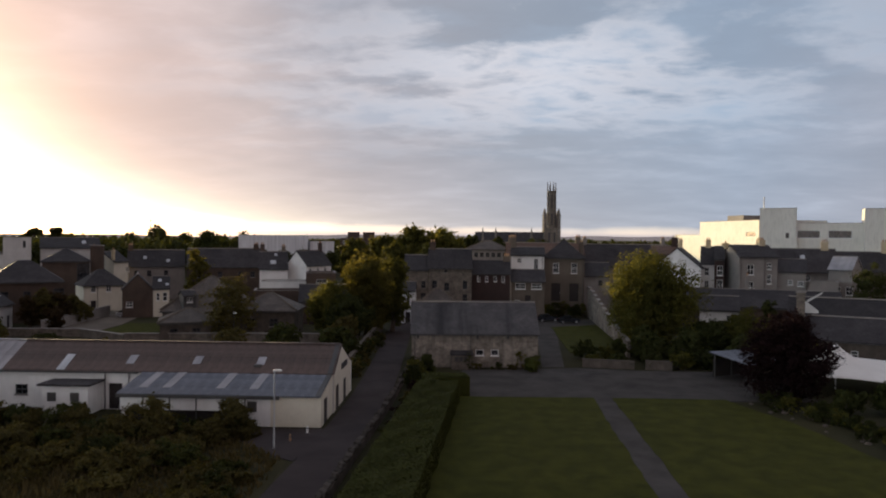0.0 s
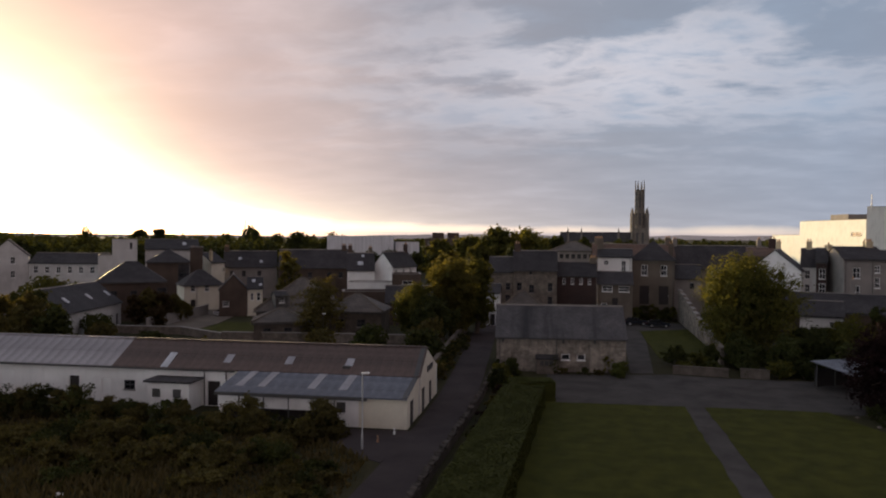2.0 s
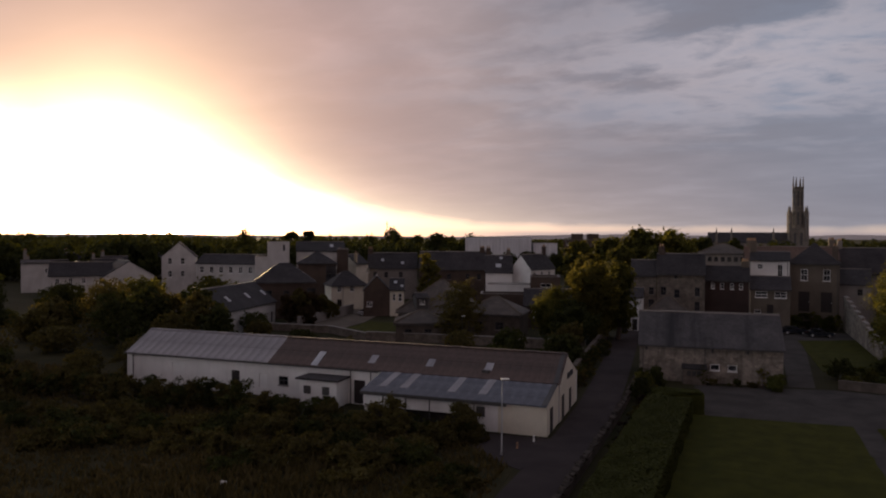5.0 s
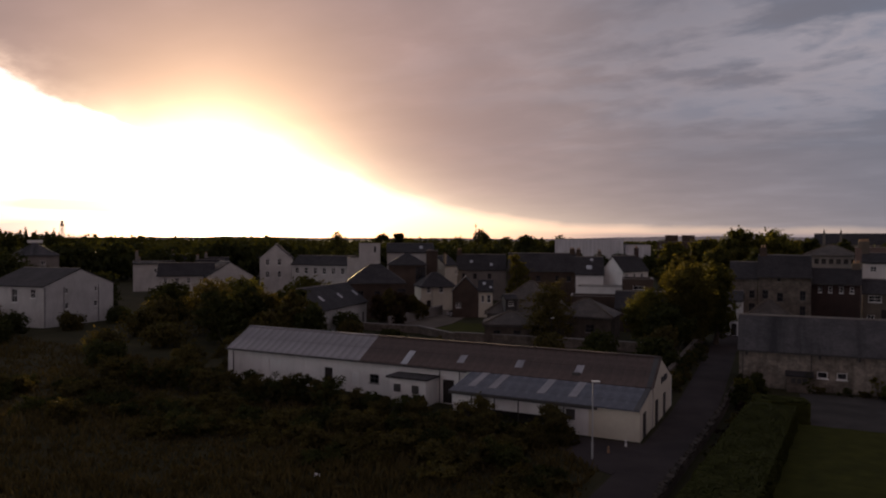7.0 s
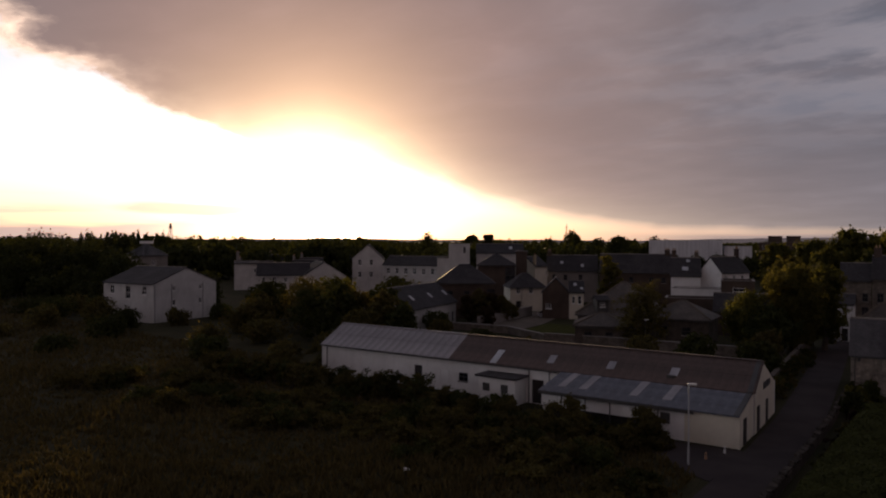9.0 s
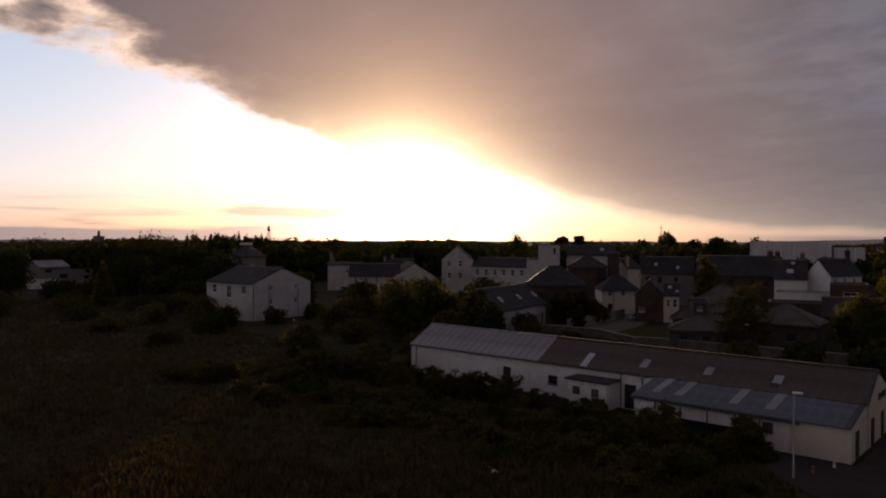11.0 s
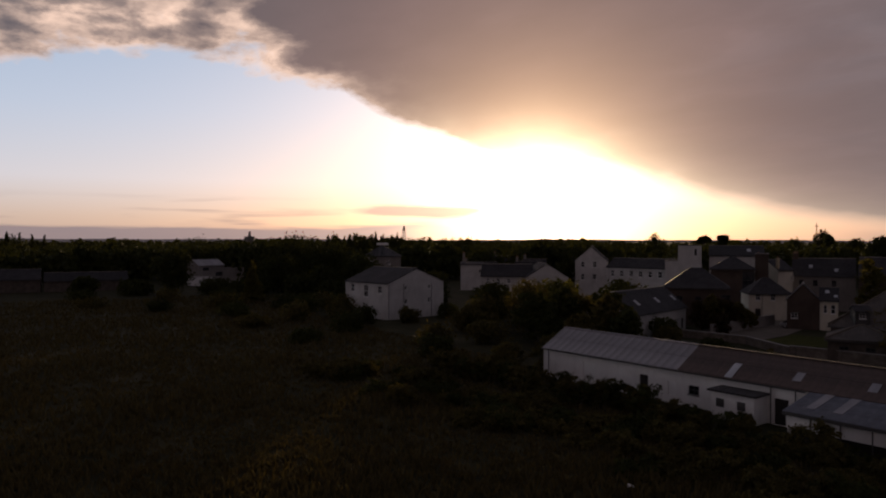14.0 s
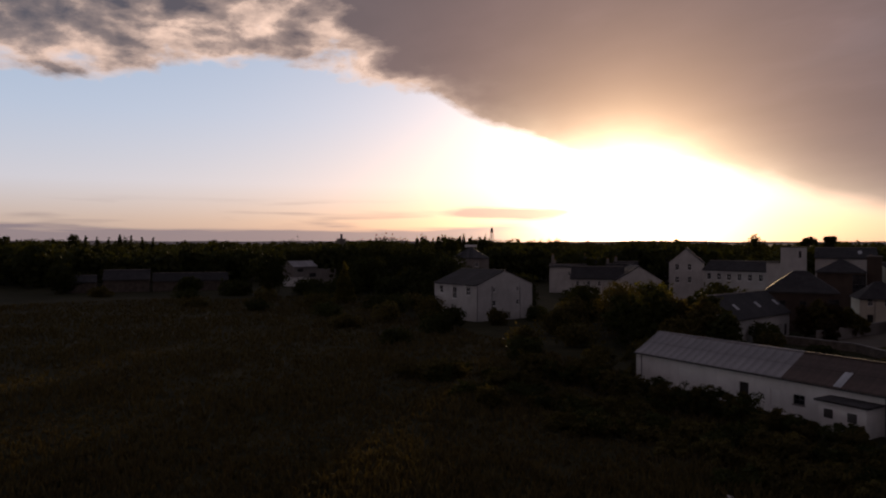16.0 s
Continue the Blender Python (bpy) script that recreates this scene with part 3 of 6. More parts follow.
def house(name, label, category, a, b, depth, eave, ridge, roof="along", walls="white", tiles="slate", wins=(), left=(), right=(), stacks=(), doors=(), group="", style="sash", lights=(), pipes=(), at=0.5):
    """A building whose front wall runs from a to b (a on the left of one who faces it) and that reaches depth metres back.
    wins: (along, height of the middle, width, height) on the front; left and right the same on the side walls, counted from the front."""
    a, b = Vector(a), Vector(b)
    w = (b - a).length
    turn = math.degrees(math.atan2(b.y - a.y, b.x - a.x))
    home = anchor(name, pose(a.x, a.y, 0, 0, 0, turn), label, category, group)
    front = lambda u, o, q: (u, o, q)
    lside = lambda u, o, q: (o, u, q)
    rside = lambda u, o, q: (w - o, u, q)
    bm = bmesh.new()
    t = 0.3
    wall_mesh(bm, w, -0.3, eave, [*wins, *doors], front)
    wall_mesh(bm, depth, -0.3, eave, list(left), lside)
    wall_mesh(bm, depth, -0.3, eave, list(right), rside)
    wall_mesh(bm, w, -0.3, eave, [], lambda u, o, q: (u, depth - o, q))
    if roof == "along":
        for x0, x1 in ((0, t), (w - t, w)):
            g = prism([(0, eave), (depth, eave), (depth * at, ridge)], x0, x1, "x")
            mesh = bpy.data.meshes.new("gable")
            g.to_mesh(mesh)
            g.free()
            bm.from_mesh(mesh)
            bpy.data.meshes.remove(mesh)
    elif roof == "across":
        for y0, y1 in ((0, t), (depth - t, depth)):
            g = prism([(0, eave), (w, eave), (w * at, ridge)], y0, y1, "y")
            mesh = bpy.data.meshes.new("gable")
            g.to_mesh(mesh)
            g.free()
            bm.from_mesh(mesh)
            bpy.data.meshes.remove(mesh)
    bmesh.ops.recalc_face_normals(bm, faces=bm.faces)
    part("wall", bm, M[walls], home)
    bm = bmesh.new()
    if roof == "along":
        roof_along(bm, w, depth, eave, ridge, at=at)
        cap = part("roof", bm, M[tiles], home)
        part("ridge_tiles", boxes((-0.15, w + 0.15, depth * at - 0.14, depth * at + 0.14, ridge + 0.08, ridge + 0.26)), M["grey"], cap)
        part("gutter", boxes((-0.1, w + 0.1, -0.44, -0.31, eave - 0.28, eave - 0.16)), M["dark_frame"], home)
    elif roof == "across":
        roof_across(bm, w, depth, eave, ridge, at=at)
        cap = part("roof", bm, M[tiles], home)
        part("ridge_tiles", boxes((w * at - 0.14, w * at + 0.14, -0.1, depth + 0.1, ridge + 0.08, ridge + 0.26)), M["grey"], cap)
    elif roof == "hip":
        roof_hip(bm, w, depth, eave, ridge)
        cap = part("roof", bm, M[tiles], home)
        part("gutter", boxes((-0.4, w + 0.4, -0.5, -0.36, eave - 0.34, eave - 0.22)), M["dark_frame"], home)
        if tiles == "thatch_slate":
            run = min(w, depth) / 2
            for p, q in (((-0.3, -0.3), (run, run)), ((w + 0.3, -0.3), (w - run, run)), ((run, run), (w - run, run))):
                d = Vector((q[0] - p[0], q[1] - p[1], ridge - eave if p[0] != run else 0.0))
                if d.length > 0.3:
                    bm = bmesh.new()
                    bmesh.ops.create_cone(bm, cap_ends=True, segments=6, radius1=0.16, radius2=0.16, depth=d.length, matrix=Matrix.Translation(Vector((p[0], p[1], ridge + 0.14 if p[0] == run else eave + 0.1)) + d / 2) @ d.to_track_quat("Z", "Y").to_matrix().to_4x4())
                    part("ridge_tiles", bm, M["yard"], cap)
    else:
        box(bm, 0.3, w - 0.3, 0.3, depth - 0.3, eave - 0.5, eave - 0.3)
        cap = part("roof", bm, M[tiles], home)
        part("coping", boxes((-0.06, w + 0.06, -0.06, 0.36, eave, eave + 0.12), (-0.06, 0.36, 0.36, depth - 0.36, eave, eave + 0.12), (w - 0.36, w + 0.06, 0.36, depth - 0.36, eave, eave + 0.12), (-0.06, w + 0.06, depth - 0.36, depth + 0.06, eave, eave + 0.12)), M["grey"], home)
    for hole in wins:
        add_window(home, hole, front, style)
    for hole in left:
        add_window(home, hole, lside, style)
    for hole in right:
        add_window(home, hole, rside, style)
    for hole in doors:
        add_window(home, hole, front, "door")
    for u, v, top, *more in stacks:
        base = eave if roof in ("flat", "hip") else eave + (ridge - eave) * (1 - abs((v / depth if roof == "along" else u / w) - at) / max(at, 1 - at)) - 0.4
        chimney(home, u, v, max(base - 0.4, 0), top, *more)
    for u in pipes:
        part("downpipe", cone(bmesh.new(), u, -0.09, 0, eave - 0.2, 0.05, 0.05, 8), M["dark_frame"], home)
    for u, f, sw, sl in lights:
        # roof windows lying in the front slope: along, share of the slope from the eave, width, length
        m = depth * at
        slope = math.atan2(ridge - eave, m)
        y, q = m * f, eave + (ridge - eave) * f
        pane = boxes((-sw / 2, sw / 2, -sl / 2, sl / 2, 0.0, 0.09))
        bmesh.ops.transform(pane, matrix=Matrix.Translation((u, y, q + 0.17)) @ Matrix.Rotation(slope, 4, "X"), verts=pane.verts)
        part("roof_window", pane, M["skylight"], cap, "pale roof window")
    return home


# ---- plants ----
def leaf_quads(points, normals, size, rng, stretch=1.5):
    """One pointed, slightly folded leaf clump (a rhombus) at every point."""
    k = len(points)
    jitter = normals + rng.normal(0, 0.5, (k, 3))
    jitter /= np.linalg.norm(jitter, axis=1)[:, None] + 1e-9
    side = np.cross(jitter, rng.normal(0, 1, (k, 3)))
    side /= np.linalg.norm(side, axis=1)[:, None] + 1e-9
    long = np.cross(jitter, side)
    s = size * rng.uniform(0.6, 1.35, (k, 1))
    fold = jitter * s * 0.18
    v = np.stack([points - long * s * stretch * 0.5, points + side * s * 0.42 + fold, points + long * s * stretch * 0.5, points - side * s * 0.42 + fold], 1)
    return v.reshape(-1, 3)


def leaf_object(name, verts, material, parent=None, label=""):
    k = len(verts) // 4
    mesh = bpy.data.meshes.new(name)
    mesh.vertices.add(4 * k)
    mesh.vertices.foreach_set("co", np.ascontiguousarray(verts, dtype=np.float32).ravel())
    mesh.loops.add(4 * k)
    mesh.loops.foreach_set("vertex_index", np.arange(4 * k, dtype=np.int32))
    mesh.polygons.add(k)
    mesh.polygons.foreach_set("loop_start", np.arange(0, 4 * k, 4, dtype=np.int32))
    mesh.update(calc_edges=True)
    mesh.materials.append(material)
    ob = new(name, mesh)
    ob.parent = parent
    if label:
        ob["label"] = label
    return ob


def crown_points(rng, h, w, base, count, lobes, shape):
    """Points and outward normals over a crown made of overlapping lobes."""
    mids, radii = [], []
    tall = h - base
    for i in range(lobes):
        f = (i + 0.5) / lobes
        if shape == "conifer":
            q, r = base + tall * f, (1 - f) * w / 2 * 0.95 + 0.25
            mids.append((rng.normal(0, 0.12) * r, rng.normal(0, 0.12) * r, q))
            radii.append((r, r, tall / lobes * 0.75))
            continue
        if shape == "pine":
            q, spread = base + tall * rng.uniform(0.45, 1.0), w / 2 * 0.62
        else:
            q, spread = base + tall * (0.12 + 0.76 * f), w / 2 * 0.62 * math.sin(math.pi * (0.16 + 0.8 * f)) ** 0.7
        ang = i * 2.399 + rng.uniform(-0.5, 0.5)
        away = spread * rng.uniform(0.4, 1.18)
        r = w * rng.uniform(0.1, 0.25)
        flat = 0.7 if shape == "pine" else rng.uniform(0.75, 1.05)
        q = min(q, h - r * flat * 0.9)
        mids.append((away * math.cos(ang), away * math.sin(ang), q))
        radii.append((r, r, r * flat))
    if shape == "round":
        mids.append((0, 0, base + tall * 0.52))
        radii.append((w * 0.3, w * 0.3, tall * 0.38))
        mids.append((rng.uniform(-0.08, 0.08) * w, rng.uniform(-0.08, 0.08) * w, h - w * 0.17))
        radii.append((w * 0.17, w * 0.17, w * 0.17))
    mids, radii = np.array(mids), np.array(radii)
    weight = (radii[:, 0] * radii[:, 2])
    pick = rng.choice(len(mids), count, p=weight / weight.sum())
    n = rng.normal(0, 1, (count, 3))
    n /= np.linalg.norm(n, axis=1)[:, None]
    tail = rng.uniform(0, 1, count)
    reach = np.where(tail < 0.72, rng.uniform(0.8, 1.06, count), np.where(tail < 0.92, rng.uniform(0.3, 0.85, count), rng.uniform(1.0, 1.25, count)))
    p = mids[pick] + n * radii[pick] * reach[:, None]
    if shape == "round" and count > 40 * w * w:
        # leaves gather in sprays round the twig ends, with gaps between
        sprays = count // 55
        to = rng.integers(0, sprays, count)
        loose = rng.uniform(0, 1, count) < 0.12
        around = rng.normal(0, 1, (count, 3))
        size = 0.032 * w * rng.uniform(0.6, 1.5, sprays)
        q = p[:sprays][to] + around * size[to][:, None] * (1, 1, 0.62)
        up = around / (np.linalg.norm(around, axis=1)[:, None] + 1e-9)
        p = np.where(loose[:, None], p, q)
        n = np.where(loose[:, None], n, 0.6 * n[:sprays][to] + 0.7 * up)
    # small twigs push the surface in and out
    bump = np.sin(p[:, 0] * 2.3 + p[:, 2] * 1.7) * np.sin(p[:, 1] * 2.1 - p[:, 2] * 1.3)
    p += n * (bump * 0.05 * w)[:, None]
    return p, n, mids


def limb(bm, p, q, r0, r1, n=7):
    d = Vector(q) - Vector(p)
    m = Matrix.Translation((Vector(p) + Vector(q)) / 2) @ d.to_track_quat("Z", "Y").to_matrix().to_4x4()
    bmesh.ops.create_cone(bm, cap_ends=True, segments=n, radius1=r0, radius2=r1, depth=d.length, matrix=m)


def tree(name, label, x, y, h, w, material="leaf", count=4200, size=0.42, base=0.22, seed=1, shape="round", lobes=15, group="", category="tree"):
    rng = np.random.default_rng(seed)
    top = anchor(name, pose(x, y, 0, 0, 0, seed * 77 % 360), label, category, group)
    pts, nrm, mids = crown_points(rng, h, w, h * base, count, lobes, shape)
    bm = bmesh.new()
    r = 0.028 * h + 0.05
    fork = h * max(base, 0.14) * 1.15
    limb(bm, (0, 0, -0.2), (0.02 * h * rng.uniform(-1, 1), 0.02 * h * rng.uniform(-1, 1), fork), r * 1.25, r * 0.8, 10)
    limb(bm, (0, 0, fork * 0.98), (0, 0, h * 0.82), r * 0.75, r * 0.15, 8)
    part("trunk", bm, M["bark"], top)
    for mid in mids[:7]:
        bm = bmesh.new()
        start = Vector((0, 0, fork + (h * 0.4) * rng.uniform(0, 0.5)))
        knee = start.lerp(Vector(mid), 0.55) + Vector((0, 0, 0.05 * h))
        limb(bm, start, knee, r * 0.42, r * 0.26)
        limb(bm, knee, mid, r * 0.26, r * 0.08)
        part("limb", bm, M["bark"], top)
    leaf_object("crown", leaf_quads(pts, nrm, size, rng), M[material], top)
    return top


def shrub(name, label, x, y, h, w, material="leaf_brown", count=900, size=0.3, seed=1, group="", category="shrub"):
    rng = np.random.default_rng(seed + 500)
    top = anchor(name, pose(x, y, 0, 0, 0, seed * 53 % 360), label, category, group)
    pts, nrm, mids = crown_points(rng, h, w, 0.02, count, 8, "round")
    pts[:, 2] = np.abs(pts[:, 2])
    for mid in mids[:4]:
        bm = bmesh.new()
        limb(bm, (mid[0] * 0.2, mid[1] * 0.2, -0.1), mid, 0.06, 0.02, 5)
        part("stem", bm, M["bark"], top)
    leaf_object("foliage", leaf_quads(pts, nrm, size, rng), M[material], top)
    return top


# ---- ground ----
def hills(x, y):
    far = max(0.0, math.hypot(x, y) - 1100) / 2600
    if far <= 0:
        return 0.0
    bearing = math.atan2(-x, y)
    return 0.4 * min(far, 1.0) ** 1.3 * (16 + 7 * math.sin(bearing * 3 + 0.6) + 5 * math.sin(bearing * 9 + 2) + 6 * noise.noise((x / 500, y / 500, 0)) + (22 if bearing < 0.05 else 0) * min(1, (0.05 - bearing) * 6))


def make_ground():
    verts, faces = [(0, 0, -0.02)], []
    rings = [12, 25, 40, 60, 85, 120, 170, 240, 340, 480, 700, 1000, 1300, 1600, 1900, 2300, 2700, 3100, 3500, 3900, 4300, 4700]
    k = 120
    for r in rings:
        for i in range(k):
            a = 2 * math.pi * i / k
            x, y = r * math.sin(a), r * math.cos(a)
            verts.append((x, y, -0.02 + hills(x, y)))
    for i in range(k):
        faces.append((0, 1 + (i + 1) % k, 1 + i))
    for j in range(len(rings) - 1):
        for i in range(k):
            a, b = 1 + j * k + i, 1 + j * k + (i + 1) % k
            faces.append((a, b, b + k, a + k))
    ob = raw("ground", verts, faces, M["ground"])
    for p in ob.data.polygons:
        p.use_smooth = True
    tagged(ob, "rough grass and earth reaching to low hills", "ground", kind="structure")


make_ground()


def make_far_hills():
    """Hazy ridges where the sheet of ground ends."""
    verts, faces = [], []
    k = 240
    for i in range(k + 1):
        b = radians(-70 + 190 * i / k)
        rise = 40 + 9 * noise.noise((b * 5, 0, 0)) + 6 * noise.noise((b * 17, 3, 0)) + 2 * noise.noise((b * 60, 7, 0)) - 16 * max(0.0, min(1.0, (b - 0.05) * 4))
        verts += [(-4650 * math.sin(b), 4650 * math.cos(b), -30), (-4650 * math.sin(b), 4650 * math.cos(b), rise)]
    for i in range(k):
        faces.append((2 * i, 2 * i + 1, 2 * i + 3, 2 * i + 2))
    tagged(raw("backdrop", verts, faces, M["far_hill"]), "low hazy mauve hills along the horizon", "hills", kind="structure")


make_far_hills()


def sheet(name, label, outline, z, material, category="ground", thick=0.3):
    bm = prism(outline, z - thick, z, "z")
    return tagged(link(name, bm, M[material]), label, category, kind="structure")


def worn(outline, amount=0.16, step=1.1):
    """The same outline with an uneven, overgrown edge."""
    out = []
    for p, q in zip(outline, outline[1:] + outline[:1]):
        k = max(1, int(math.hypot(q[0] - p[0], q[1] - p[1]) / step))
        for i in range(k):
            x, y = p[0] + (q[0] - p[0]) * i / k, p[1] + (q[1] - p[1]) * i / k
            out.append((x + amount * noise.noise((x * 0.9, y * 0.9, 1.0)) + amount * noise.noise((x * 0.25, y * 0.25, 4.0)), y + amount * noise.noise((x * 0.9, y * 0.9, 9.0))))
    return out


def strip(points, half):
    """An outline on both sides of a line of (x, y)."""
    lefts, rights = [], []
    for i, p in enumerate(points):
        a, b = Vector(points[max(i - 1, 0)]), Vector(points[min(i + 1, len(points) - 1)])
        d = (b - a).normalized()
        s = Vector((-d.y, d.x)) * half
        lefts.append((p[0] + s.x, p[1] + s.y))
        rights.append((p[0] - s.x, p[1] - s.y))
    return rights + lefts[::-1]


sheet("road", "narrow asphalt lane beside the hedge", strip([(-9.6, 5), (-9.2, 43), (-8.3, 53), (-7.7, 61), (-7.2, 72), (-7.1, 84), (-7.2, 110), (-7.4, 128), (-9, 165), (-12, 200)], 2.0), 0.03, "asphalt", "road")
sheet("lawn", "mown lawn between the hedge and the garden path", worn([(-3.0, 20), (11.8, 20), (15.4, 71.8), (1.5, 71.8)]), 0.05, "lawn", "lawn")
sheet("lawn", "mown lawn beside the rockery", worn([(13.9, 20), (33.5, 20), (32.6, 50), (31.2, 62), (28.6, 71.4), (17.3, 71.8)]), 0.05, "lawn", "lawn")
sheet("garden_path", "grey gravel path between two lawns", [(11.0, 20), (14.7, 20), (18.0, 72.4), (14.6, 72.4)], 0.03, "gravel", "path")
sheet("drive", "grey gravel drive across the garden", [(2.2, 71.2), (38, 70.6), (38, 86.5), (24, 87), (17.4, 88.5), (12.2, 87.6), (2.4, 86.5)], 0.036, "gravel", "drive")
sheet("drive", "grey lane that leads to the parked car", [(12.6, 88.9), (15.4, 89.0), (20.5, 128), (30, 131), (30, 143), (17, 143), (17, 129)], 0.03, "gravel", "drive")
sheet("lawn", "small lawn beside the lane", worn([(18.2, 100.8), (26.2, 99.8), (31.6, 134.7), (19.9, 129.9)]), 0.05, "lawn", "lawn")
sheet("yard", "pale concrete yard between low walls", [(-72, 113), (-58, 113), (-58, 128), (-62, 150), (-74, 152), (-72, 130)], 0.03, "yard", "yard")
sheet("lawn", "small lawn behind the long shed", worn([(-57.5, 113), (-46, 114), (-46, 130), (-57.5, 130)]), 0.04, "lawn", "lawn")
sheet("forecourt", "worn asphalt beside the long shed", [(-17.4, 57.2), (-14.2, 53.6), (-12.2, 51.6), (-10.6, 50.5), (-9.4, 59.2), (-18.2, 59.2)], 0.02, "asphalt", "yard")
sheet("street", "asphalt street between the town houses", strip([(-12, 200), (40, 186), (110, 170)], 3.5), 0.02, "asphalt", "road")


# ---- the long shed ----
def long_shed():
    shed = anchor("long_shed", pose(-59.87, 66.44, 0, 0, 0, -2.0), "long low white shed with patched sheet roofs", "shed")
    L, D0, EAVE, RIDGE, BACK = 50.0, 9.9, 3.7, 5.68, 3.1
    m = 3.7
    holes = [(14.8, 1.2, 1.1, 2.4), (7.2, 1.5, 1.8, 2.4), (18.3, 1.5, 1.0, 1.5), (20.8, 1.7, 1.2, 0.95), (29.7, 1.2, 1.3, 2.4)]
    bm = bmesh.new()
    wall_mesh(bm, L, -0.3, EAVE, holes, lambda u, o, q: (u, o, q))
    part("front_wall", bm, M["white"], shed)
    add_window(shed, holes[0], lambda u, o, q: (u, o, q), "door")
    part("shutter", boxes((6.3, 8.1, 0.12, 0.18, 0.3, 2.7)), M["frame"], shed, "white roller shutter")
    part("shutter", boxes((17.8, 18.8, 0.12, 0.18, 0.75, 2.25)), M["frame"], shed, "white roller shutter")
    add_window(shed, holes[3], lambda u, o, q: (u, o, q), "dark")
    add_window(shed, holes[4], lambda u, o, q: (u, o, q), "door")
    part("back_wall", boxes((0, L, D0 - 0.3, D0, -0.3, BACK)), M["white"], shed)
    part("gable_wall", prism([(0.3, -0.3), (D0 - 0.3, -0.3), (D0 - 0.3, BACK), (m, RIDGE), (0.3, EAVE)], 0, 0.3, "x"), M["white"], shed)
    gable = part("gable_wall", prism([(0.3, -0.3), (D0 - 0.3, -0.3), (D0 - 0.3, BACK), (m, RIDGE), (0.3, EAVE)], L - 0.3, L, "x"), M["cream"], shed)
    for k, (y, wide, tall) in enumerate(((4.0, 0.3, 0.62), (4.4, 0.26, 0.5), (4.75, 0.28, 0.55), (5.12, 0.26, 0.5), (5.48, 0.12, 0.62), (5.7, 0.28, 0.5), (6.08, 0.28, 0.58), (6.46, 0.26, 0.5), (6.82, 0.26, 0.5))):
        part("sign", boxes((L, L + 0.06, y, y + wide, 3.25, 3.25 + tall)), M["sign"], gable, "dark raised bar of a sign")
    part("door", boxes((L, L + 0.05, 5.2, 6.2, 0, 2.1)), M["dark_door"], gable, "dark door in the gable")
    part("door", boxes((L, L + 0.05, 1.2, 2.3, 0, 2.2)), M["dark_door"], gable, "dark door in the gable")

    def slope(u0, u1, f0, f1, lift, thick, back=False):
        """A sheet on a slope; f runs from the eave (0) to the ridge (1)."""
        y0, z0, y1, z1 = (-0.35, EAVE - 0.2, m, RIDGE) if not back else (D0 + 0.35, BACK - 0.2, m, RIDGE)
        a = (y0 + (y1 - y0) * f0, z0 + (z1 - z0) * f0 + lift)
        b = (y0 + (y1 - y0) * f1, z0 + (z1 - z0) * f1 + lift)
        return prism([a, b, (b[0], b[1] + thick), (a[0], a[1] + thick)], u0, u1, "x")

    def sheets(parent, first, last, shape, mat):
        """Lapped corrugated sheets side by side, all on one mesh."""
        one = None
        u, k = first, 0
        while u < last - 0.4:
            if one is None:
                one = part("roof_sheet", shape(), M[mat], parent)
            else:
                ob = new("roof_sheet", one.data)
                ob.parent = parent
                ob.location = (u - first, 0, 0.012 * (k % 2))
            u += 1.0
            k += 1

    for u0, u1, mat, note in ((0.1, 19.05, "pale_roof", "pale grey corrugated sheet"), (19.1, L - 0.06, "rust_roof", "brown weathered corrugated sheet")):
        front = part("roof_slope", slope(u0, u1, 0, 1, 0.0, 0.06), M[mat], shed, note)
        part("roof_slope", slope(u0, u1, 0, 1, 0.02, 0.1, True), M[mat], shed, note)
        part("ridge_cap", boxes((u0, u1, m - 0.25, m + 0.25, RIDGE + 0.1, RIDGE + 0.165)), M[mat], front)
        sheets(front, u0, u1, lambda: slope(u0, u0 + 1.04, 0, 0.52, 0.075, 0.04), mat)
        sheets(front, u0, u1, lambda: slope(u0, u0 + 1.04, 0.49, 1.0, 0.095, 0.04), mat)
    for u, f0, f1 in ((24.65, 0.0, 0.5), (30.75, 0.22, 0.5), (37.0, 0.24, 0.5), (43.0, 0.24, 0.5)):
        part("roof_light", slope(u - 0.38, u + 0.38, f0, f1, 0.15, 0.03), M["skylight" if u < 25 else "old_light"], shed, "clean translucent roof sheet" if u < 25 else "clouded translucent roof sheet")
    part("roof_vent", boxes((42.5, 43.2, 0.35, 0.75, EAVE + 0.2, EAVE + 0.55)), M["dark_frame"], shed)
    # dark strip draws the barge and the shadow along it in one colour
    part("verge", slope(L - 0.5, L - 0.07, 0, 1, 0.16, 0.03), M["dark_frame"], shed, "dark barge and shadow strip beside the gable")
    part("gutter", boxes((0, 32, -0.5, -0.36, EAVE - 0.3, EAVE - 0.16)), M["dark_frame"], shed)
    for u in (0.9, 28.75, 31.0):
        part("downpipe", cone(bmesh.new(), u, -0.08, 0, EAVE - 0.2, 0.05, 0.05, 8), M["dark_frame"], shed)

    # lean-to along the near half of the front
    x0, x1, low, y0 = 32.6, 49.9, 2.55, -5.0

    def lean(u0, u1, f0, f1, lift, thick):
        a = (y0 - 0.3 + (5.1) * f0, low - 0.05 + (EAVE - 0.25 - low) * f0 + lift)
        b = (y0 - 0.3 + (5.1) * f1, low - 0.05 + (EAVE - 0.25 - low) * f1 + lift)
        return prism([a, b, (b[0], b[1] + thick), (a[0], a[1] + thick)], u0, u1, "x")

